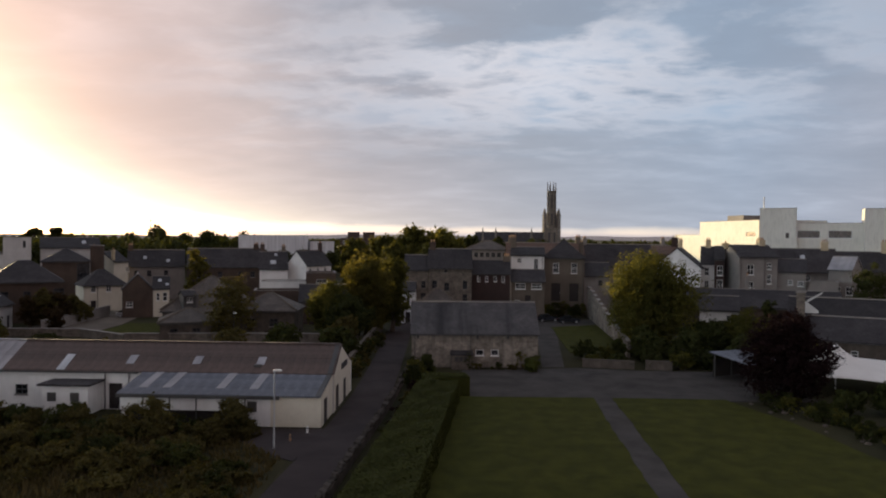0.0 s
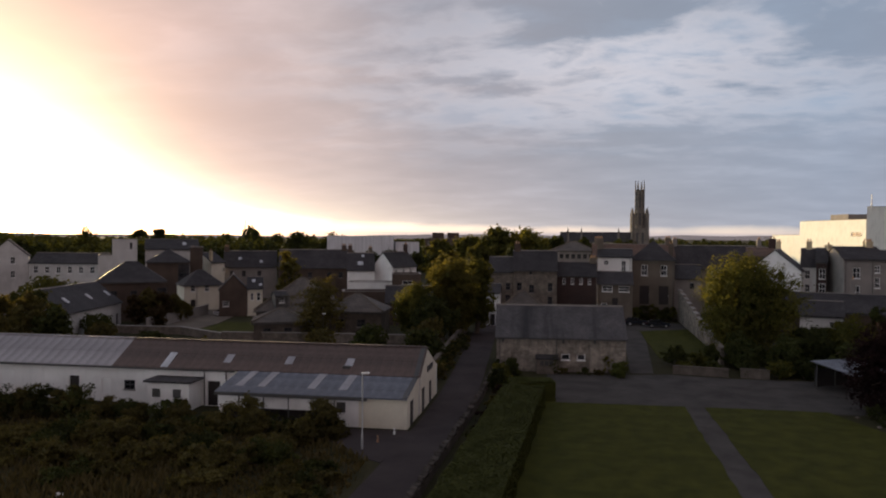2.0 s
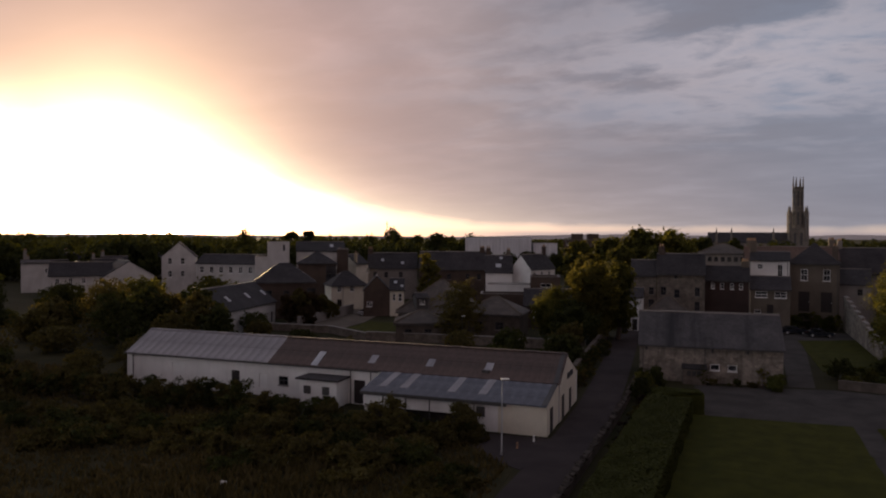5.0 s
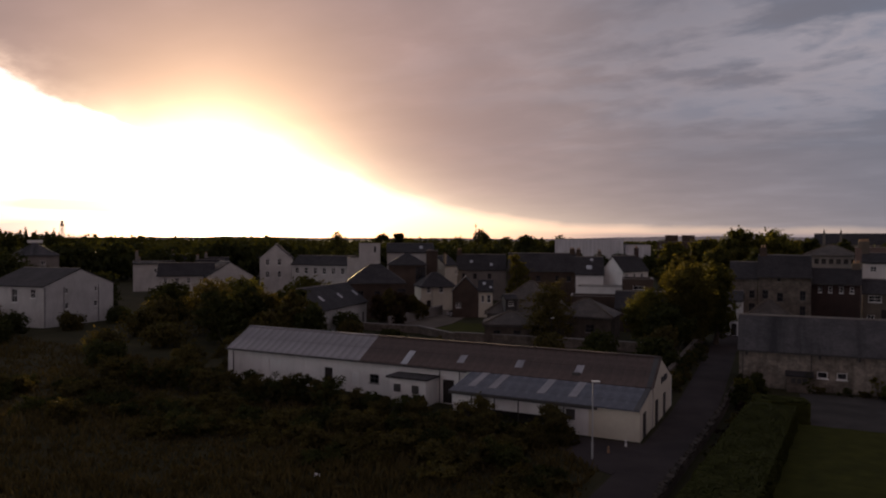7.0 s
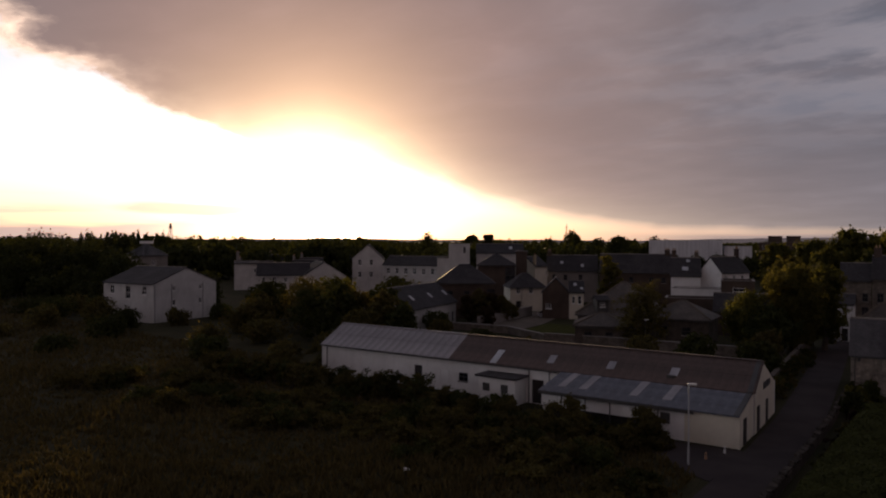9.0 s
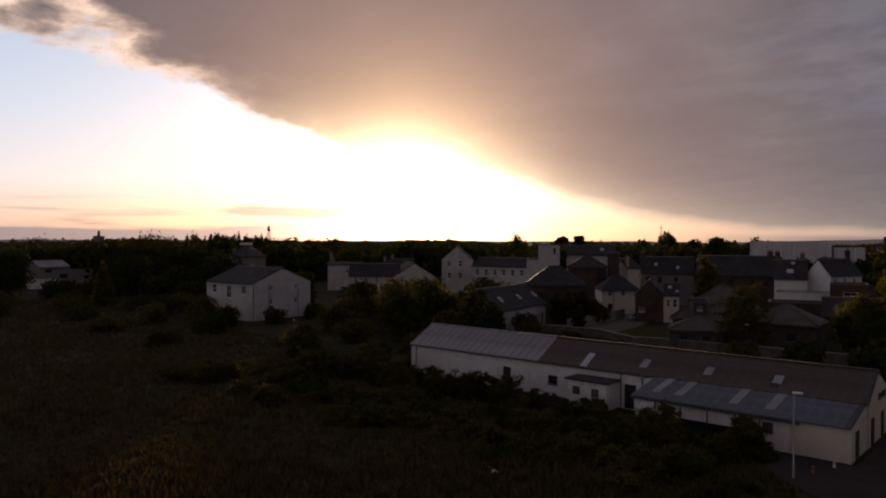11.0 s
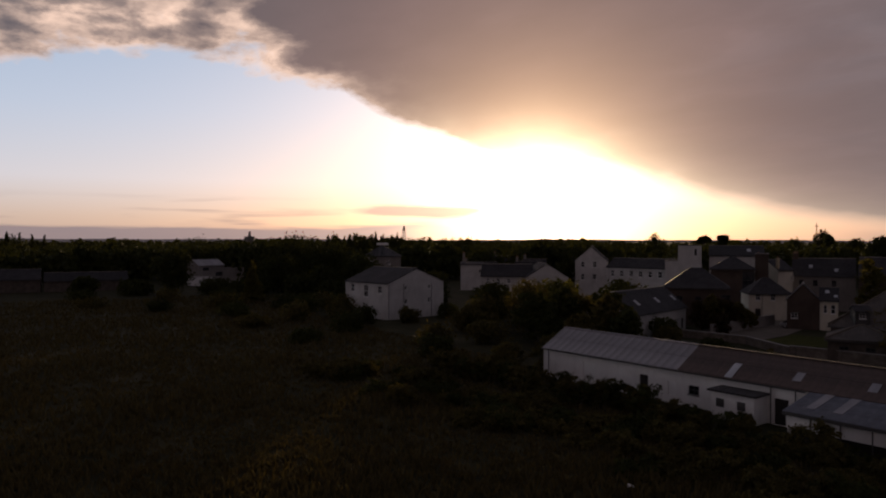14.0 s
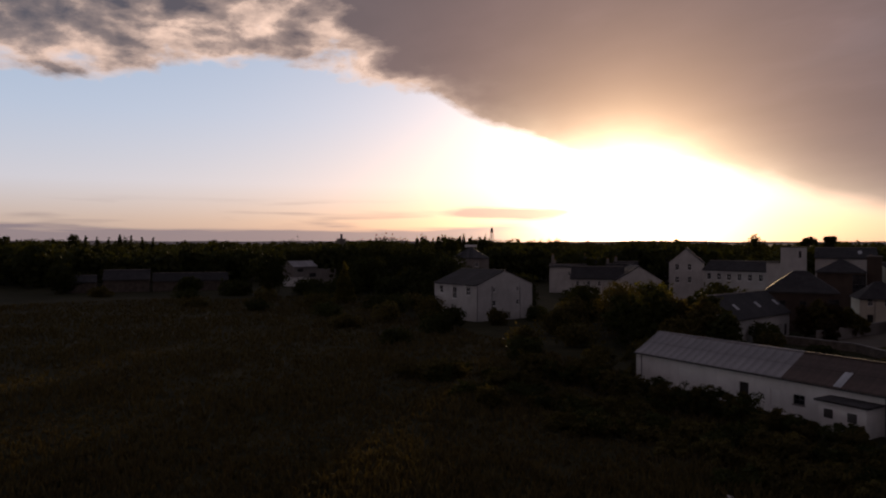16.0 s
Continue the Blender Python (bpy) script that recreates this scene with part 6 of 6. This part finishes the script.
for i, (x, y, h, w, shape) in enumerate([(-157.9, 389, 22.6, 13, "round"), (-209.9, 317, 20.6, 15, "round"), (-189.8, 329.4, 19.6, 7.5, "pine"), (-181.9, 333.8, 19.4, 6.5, "pine"), (-139, 350, 20.2, 9, "round"), (-110, 332, 19.2, 14, "round"), (-97, 345, 18.4, 14, "round"), (-124, 340, 17.8, 15, "round"), (-146, 330, 17.5, 12, "round")]):
    tree("tree", "dark tree on the skyline" if shape == "round" else "flat-topped pine on the skyline", x, y, h, w, "leaf_dark", 1500, 0.95, 0.1 if shape == "round" else 0.6, 50 + i, shape, group="skyline trees")
for i, (x, y, h, w, m) in enumerate([
        (-230, 121, 16.5, 22, "leaf_dark"), (-208, 106, 12, 17, "leaf_dark"), (-182, 107, 9.0, 13, "leaf_dark"), (-223, 78, 14.2, 14, "leaf_dark"), (-264, 144, 18.6, 24, "leaf_dark"), (-249, 152, 15.6, 20, "leaf_dark"),
        (-324, 67, 14.5, 26, "leaf_dark"), (-345, 50, 15, 24, "leaf_dark"), (-350, 16, 16, 26, "leaf_dark"), (-262, 21.5, 9.4, 11, "leaf_dark"), (-309, 88, 13.4, 22, "leaf_dark"), (-300, 120, 15, 20, "leaf_dark"),
        (-216, 107, 10, 15, "leaf_dark"), (-190, 105, 6, 13, "leaf_dark"), (-164, 98, 6.0, 9, "leaf_dark"), (-214, 88, 4.6, 12, "leaf_dark"), (-203, 95, 6, 13, "leaf_dark"), (-226, 68, 4.2, 13, "leaf_dark"), (-235, 55, 5.4, 10, "leaf_dark"),
        (-150, 122, 8, 12, "leaf_dark"), (-118, 113, 6.4, 12, "leaf_dark"), (-104, 120, 8, 13, "leaf"), (-92, 127, 8, 12, "leaf"), (-88, 113, 6, 9, "leaf_dark"), (-190, 125, 11, 15, "leaf_dark"), (-205, 135, 12, 16, "leaf_dark"), (-175, 122, 9, 14, "leaf_dark"), (-160, 108, 7, 12, "leaf_dark"), (-285, 132, 15, 20, "leaf_dark")]):
    tree("tree", "dark broadleaf tree at the field's edge", x, y, h, w, m, 2600, 0.62, 0.04, 70 + i, group="trees at the field's edge")

for i, (x, y, h, w) in enumerate([(-282, 171.6, 19.2, 16), (-287, 182.4, 19.7, 14), (-292, 193.5, 19.2, 14), (-282.6, 198.4, 19.4, 16), (-307.5, 223.8, 19.2, 13), (-314, 248, 18.5, 18), (-322, 269, 18.3, 16), (-297.6, 267.7, 18.5, 16), (-266, 140, 18.4, 22), (-287.5, 162.6, 17.8, 15),
                                  (-380.6, 8, 19.4, 15), (-399.7, 28.6, 17.8, 16), (-399, 37.2, 20.3, 12), (-416, 63, 18.8, 24), (-405, 114.7, 17.2, 20), (-393, 150, 17.5, 24), (-352.7, 229.7, 19.6, 22), (-340, 238, 19.2, 18), (-343, 260, 18.2, 20), (-324, 284, 18.6, 20)]):
    tree("tree", "dark tree on the skyline", x, y, h, w, "leaf_dark", 1700, 0.85, 0.05, 360 + i, "conifer" if i in (0, 1, 3, 17) else "round", group="skyline trees")
for i in range(15):
    b, r = radians(53.4 + i * 0.42), 395 + (i * 37) % 60
    tree("conifer" if i % 3 else "tree", "dark conifer on the skyline" if i % 3 else "dark tree on the skyline", -r * math.sin(b), r * math.cos(b), 18.2 + (i * 7) % 4 * 0.9, 8 + (i * 5) % 4, "leaf_dark", 900, 1.0, 0.05, 130 + i, "conifer" if i % 3 else "round", group="skyline trees")

for i, (x, y, h, w) in enumerate([(-73.2, 85.1, 9.4, 9.5), (-65.0, 85.5, 8.6, 7.5), (-60.0, 83.5, 7.2, 6.0), (-88, 93.3, 9.6, 11), (-100.8, 97.5, 8.3, 10), (-64, 78.0, 6.6, 7.6), (-80, 87, 8.4, 9), (-94, 88, 7, 9), (-67.5, 90.0, 8.8, 6.4), (-70.6, 88.4, 8.4, 6.4), (-63.0, 88.9, 6.4, 4.6), (-76.5, 91.5, 8.8, 8.0)]):
    tree("tree", "olive tree thicket beside the long barn", x, y, h, w, ("leaf_dark", "leaf_brown")[i % 2], 4500, 0.34, 0.04, 330 + i, group="thicket beside the barn")

for i, (x, y, h, w) in enumerate([(-71.1, 121.9, 5.7, 4.5), (-69.7, 123.8, 6.5, 5.3), (-68.1, 125.8, 6.1, 5.3), (-67.2, 128.6, 5.3, 4.9), (-66.3, 120.2, 3.6, 4.9), (-66.9, 132.4, 3.6, 3.3)]):
    tree("tree", "dark brown-leaved tree beside the yard", x, y, h, w, ("leaf_scrub_tree", "leaf_brown")[i % 2], 5200, 0.27, 0.03, 460 + i, group="trees beside the yard")

for i, (x, y, h, w) in enumerate([(-93, 288, 11.5, 13), (-84, 294, 10, 12), (-75, 290, 11, 13), (-66, 296, 10.5, 12), (-57, 293, 11.4, 13), (-47, 298, 10.4, 12), (-38, 300, 11, 12)]):
    tree("tree", "dark tree before the retail block", x, y, h, w, "leaf_dark", 2200, 0.7, 0.05, 420 + i, group="trees before the retail block")

tree("tree", "golden conical tree at the field's edge", -179.9, 83.6, 11.1, 6.6, "leaf_gold", 9000, 0.32, 0.03, 91, "conifer", lobes=12)
for i in range(7):
    b, r = radians(79.4 + i * 0.75), 402 + (i * 31) % 40
    tree("conifer", "dark conifer on the skyline", -r * math.sin(b), r * math.cos(b), 18.6 + (i * 5) % 4 * 0.7, 7 + (i * 3) % 4, "leaf_dark", 900, 1.0, 0.05, 150 + i, "conifer", group="skyline trees")

# ---- shrubs ----
rng = np.random.default_rng(8)
spots = []
for i in range(46):
    x = -72 + 57 * (i + rng.uniform(0, 0.9)) / 46
    front = x > -29
    spots.append((x, (57.0 if front else 58.6) + rng.uniform(-1.4, 1.0), rng.uniform(0.9, 1.6) if front else (rng.uniform(1.4, 2.0) if x > -38 else rng.uniform(2.3, 3.3)), rng.uniform(2.6, 4.4)))
for i in range(84):
    spots.append((rng.uniform(-78, -17), rng.uniform(43, 56), rng.uniform(0.7, 2.0), rng.uniform(2.6, 5.2)))
for i in range(18):
    y = rng.uniform(38, 53)
    spots.append((-12.9 - max(0, y - 49.5) * 0.7 - rng.uniform(0, 3.4), y, rng.uniform(0.7, 1.5), rng.uniform(2.2, 3.6)))
for i, (x, y, h, w) in enumerate(spots):
    shrub("shrub", "overgrown bramble and buddleia shrub before the shed", x, y, h, w, ("leaf_brown", "leaf_brown", "leaf_dark")[i % 3], 2400, 0.16, i, "scrub before the shed")
for i, (x, y, h, w) in enumerate([(-16.9, 57.4, 3.0, 4.4), (-23.4, 57.4, 2.9, 4.8), (-62.5, 62.0, 4.2, 5.0), (-65, 66, 4.0, 5.0), (-63, 71, 4.5, 6)]):
    shrub("shrub", "tall dense shrub against the shed", x, y, h, w, "leaf_brown", 4200, 0.17, 90 + i, "scrub before the shed")
for i, (x, y, h, w) in enumerate([(19.2, 95.5, 2.6, 3.6), (21.6, 93.2, 2.0, 2.8), (23.5, 95, 2.8, 3.4), (-2.0, 84.5, 2.2, 3.0), (-2.8, 80, 2.2, 3.0), (-3.0, 76, 2.4, 3.0), (28, 93, 3.2, 5), (35, 96, 4, 7), (40, 100, 4.5, 7), (32, 90, 3, 5), (45, 100, 5, 6), (41.5, 104.5, 4.2, 6), (47, 103, 4.4, 6),
                                    (19.5, 90.6, 1.4, 2.6), (22.6, 90, 1.6, 2.6), (26.5, 89, 1.9, 3), (30, 88, 2.2, 4), (33, 88.5, 2.6, 4.5), (38, 66, 2.2, 4), (40, 60, 2.4, 5), (37.5, 56, 2.0, 4), (42, 66, 3.0, 5), (38, 50, 2.4, 5), (44, 56, 3, 6)]):
    shrub("shrub", "garden shrub beside the drive", x, y, h, w, ("leaf_dark", "leaf", "leaf_dark")[i % 3], 2400, 0.23, 120 + i, "garden shrubs")
for i, (x, h, w) in enumerate([(-3.4, 1.7, 2.2), (-1.6, 0.9, 1.8), (3.3, 2.3, 1.8), (4.4, 0.9, 1.7), (7.0, 1.0, 1.7), (8.6, 0.7, 1.6), (9.6, 2.6, 1.6)]):
    shrub("shrub", "straggling shrub against the barn wall", x, 87.1 - 0.1 * w, h, w, ("leaf_dark", "leaf_brown")[i % 2] if i < 6 else "leaf_gold", 700, 0.15, 640 + i, "shrubs against the barn")
shrub("shrub", "rounded pale green bush at the barn's end", 11.1, 86.2, 1.8, 2.5, "leaf_hedge", 5200, 0.14, 655)
for i in range(7):
    shrub("shrub", "overgrown green shrub at the foot of the hall", 21.0 + i * 1.35, 147.6 - 0.17 * i, 2.4 + (i * 5) % 4 * 0.35, 2.6, ("leaf", "leaf_hedge", "leaf_dark")[i % 3], 1500, 0.26, 670 + i, "shrubs before the hall")
for i in range(15):
    shrub("shrub", "overhanging bramble along the lane's far side", -10.6 + 0.05 * i + rng.uniform(-0.5, 0.3), 77 + i * 2.4, rng.uniform(1.2, 2.8), rng.uniform(2.0, 3.2), ("leaf_brown", "leaf_dark")[i % 2], 1000, 0.17, 660 + i, "brambles along the lane")
for i in range(16):
    shrub("shrub", "russet shrub between the lane wall and the hedge", -4.7 + 0.055 * (i * 2.5) + rng.uniform(-0.2, 0.2), 38 + i * 2.4, rng.uniform(1.2, 2.1), rng.uniform(1.6, 2.5), ("leaf_brown", "leaf_beech", "leaf_dark")[i % 3], 1400, 0.13, 160 + i, "lane shrubs")
for i, (x, y, h, w) in enumerate([(-20, 84, 3.5, 6), (-26, 86, 3, 6), (-33, 85, 2.6, 6), (-42, 86, 3, 7), (-50, 88, 2.6, 6), (-14, 82, 3.4, 5), (-13.5, 92, 4.5, 6), (-14, 100, 5, 6), (-22, 98, 4, 7), (-30, 99, 3, 6), (-55, 98, 2.4, 6), (-64, 100, 3, 6), (-70, 108, 3.4, 7), (-81, 110, 4.5, 8), (-84, 100, 4.5, 9), (-96, 104, 5, 10), (-78, 92, 4, 8), (-110, 108, 5, 9), (-120, 80, 3.6, 7), (-116, 88, 3, 6), (-118, 100, 3, 6), (-133, 72, 4, 9), (-145, 80, 4.5, 9), (-98, 88, 4, 9), (-112, 72, 3.4, 8), (-129, 80, 5.0, 9), (-137, 85, 4.8, 8), (-150, 88, 4.4, 9), (-160, 84, 3.6, 9), (-172, 72, 3.6, 10), (-186, 78, 3.8, 10), (-200, 68, 3.4, 10), (-150, 66, 3, 10), (-128, 60, 2.4, 8), (-170, 56, 2.6, 9), (-190, 46, 2.4, 9), (-215, 50, 3.0, 10), (-240, 30, 3, 9), (-105, 58, 2, 7), (-88, 72, 3.2, 8), (-80, 66, 3, 7), (-85, 80, 3.6, 8)]):
    shrub("shrub", "thick shrub on the waste ground", x, y, h, w, ("leaf_dark", "leaf_brown")[i % 2], 1300, 0.38, 200 + i, "shrubs on the waste ground")


# ---- scraps on the waste ground ----
for i, (x, y, r) in enumerate([(-27.3, 46.1, 0.3), (-29.1, 41.0, 0.22), (-44.6, 46.8, 0.25), (-44.2, 28.3, 0.22)]):
    t = anchor("plastic_sheet", pose(x, y, 0, 0, 0, 40 * i), "crumpled white plastic sheet lying in rough grass", "litter", "litter in the grass")
    bm = bmesh.new()
    bmesh.ops.create_grid(bm, x_segments=5, y_segments=4, size=r)
    for v in bm.verts:
        v.co.z = 0.2 + 0.2 * noise.noise(v.co * 3.1 + Vector((i * 7.0, 0, 0)))
        v.co.y *= 0.6
    solid = bmesh.ops.solidify(bm, geom=bm.faces[:], thickness=0.02)
    part("sheet", bm, M["canvas"], t)


# ---- rockery ----
def rock(x, y, r, seed):
    rng = np.random.default_rng(seed)
    bm = bmesh.new()
    bmesh.ops.create_icosphere(bm, subdivisions=2, radius=r)
    for v in bm.verts:
        v.co *= 1 + 0.35 * noise.noise(v.co * 1.6 / r + Vector((seed, 0, 0)))
        v.co.z *= 0.62
    t = anchor("rock", pose(x, y, r * 0.12, 0, 0, rng.uniform(0, 360)), "weathered grey rockery stone at the lawn's edge", "rock", "rockery stones")
    part("stone", bm, M["lane_stone"], t)


for i in range(8):
    f = (i + rng.uniform(0.1, 0.9)) / 8
    rock(30.6 + 3.8 * f + rng.uniform(-0.8, 0.9), 70 - 15.5 * f + rng.uniform(-0.6, 0.6), rng.uniform(0.15, 0.36), 700 + i)
for i in range(26):
    f = (i + 0.5) / 26
    shrub("shrub", "low dark rockery shrub beside the lawn", 31.2 + 4.2 * f + rng.uniform(-0.2, 3.0), 70 - 18 * f, rng.uniform(0.6, 1.6), rng.uniform(1.6, 3.0), ("leaf_dark", "leaf_dark", "leaf")[i % 3], 1000, 0.15, 720 + i, "rockery shrubs")


# ---- far woods: too many to count ----
def far_woods():
    rng = np.random.default_rng(21)
    chunks = []
    for i in range(2600):
        bearing = radians(rng.uniform(-45, 100))
        r = 300 + 1300 * rng.uniform(0, 1) ** 1.8
        x, y = -r * math.sin(bearing), r * math.cos(bearing)
        if math.hypot(x - 40, y - 384) < 60 or (-104 < x < -10 and 250 < y < 380) or (80 < x < 170 and 190 < y < 330) or (abs(bearing) < 0.09 and r < 480):
            continue
        low = 13.0 + 4.5 * min(r, 1200) / 1200
        h = (0.78 + 0.16 * math.sin(bearing * 23 + 1) * math.sin(bearing * 7.3) + rng.uniform(0, 0.3)) * low + (2.5 if rng.uniform() < 0.05 else 0)
        w = rng.uniform(11, 22)
        kind = "conifer" if rng.uniform() < 0.07 else "round"
        if kind == "conifer":
            w *= 0.5
        pts, nrm, _ = crown_points(rng, h, w, 0.2, 240 if r < 600 else 150, 7, kind)
        pts += (x, y, hills(x, y))
        chunks.append(leaf_quads(pts, nrm, 1.8 if r < 700 else 2.4, rng, 1.2))
    ob = leaf_object("far_woods", np.concatenate(chunks), M["leaf_dark"])
    tagged(ob, "dark woods and hedgerow trees along the horizon", "woods", kind="stuff")


far_woods()


def far_roofs():
    """Low far houses among the trees."""
    rng = np.random.default_rng(5)
    for i in range(26):
        bearing = radians(rng.uniform(-32, 60))
        r = rng.uniform(240, 420)
        x, y = -r * math.sin(bearing), r * math.cos(bearing)
        if math.hypot(x - 40, y - 384) < 50 or (-110 < x < 0 and 290 < y < 390) or (70 < x < 170 and 180 < y < 330):
            continue
        a = bearing + rng.uniform(-0.5, 0.5)
        w = rng.uniform(8, 15)
        e = rng.uniform(5, 7)
        house("far_house", "far house among trees with slate roof", "house", (x, y), (x + w * math.cos(a), y + w * math.sin(a)), 8, e, e + 3, "along", ("white", "grey", "cream")[i % 3], "slate",
              wins=[(w * 0.25, e - 1.6, 1, 1.3), (w * 0.7, e - 1.6, 1, 1.3)], stacks=[(0.6, 4, e + 4.6)], group="far houses among trees")


far_roofs()


# ---- rough grass ----
def rough_grass():
    rng = np.random.default_rng(31)
    k = 60000
    bearing = np.radians(rng.uniform(8, 92, k))
    r = 30 + 190 * rng.uniform(0, 1, k) ** 1.5
    x, y = -r * np.sin(bearing), r * np.cos(bearing)
    keep = (x < -11.7) & (x < -11.6 - np.clip(y - 50.5, 0, 12) * 0.85) & ~((y > 0.15 * -x + 60) & (x > -180)) & ~((x > -61) & (x < -9) & (y > 59.5) & (y < 74.5))
    x, y = x[keep], y[keep]
    k = len(x)
    patch = 0.5 + 0.5 * np.sin(x * 0.21 + 1.3) * np.sin(y * 0.17 + 0.4)
    p = np.stack([x, y, np.zeros(k)], 1)
    quads = []
    for _ in range(3):
        a = rng.uniform(0, 2 * math.pi, k)
        side = np.stack([np.cos(a), np.sin(a), np.zeros(k)], 1)
        lean = rng.normal(0, 0.35, (k, 3))
        lean[:, 2] = 1
        h = (0.25 + 0.55 * patch * rng.uniform(0.4, 1.2, k))[:, None] * (1 + 0.5 * np.clip(r[keep] / 120 - 0.5, 0, 1))[:, None]
        o = p + rng.normal(0, 0.18, (k, 3)) * (1, 1, 0)
        quads.append(np.stack([o - side * 0.07, o + side * 0.07, o + side * 0.1 + lean * h * 0.6, o + lean * h], 1).reshape(-1, 3))
    ob = leaf_object("rough_grass", np.concatenate(quads), M["grass"])
    tagged(ob, "tufts of dry rough grass on the waste ground", "grass", kind="stuff")


sheet("field", "dark overgrown waste ground before the shed", [(-11.5, 10), (-11.1, 50.4), (-12.2, 51.6), (-14.2, 53.6), (-17.4, 57.2), (-18.2, 59.2), (-61, 59.2), (-61, 75), (-90, 85), (-170, 76), (-230, 55), (-240, 10)], 0.0, "field", "ground", 0.2)
rough_grass()
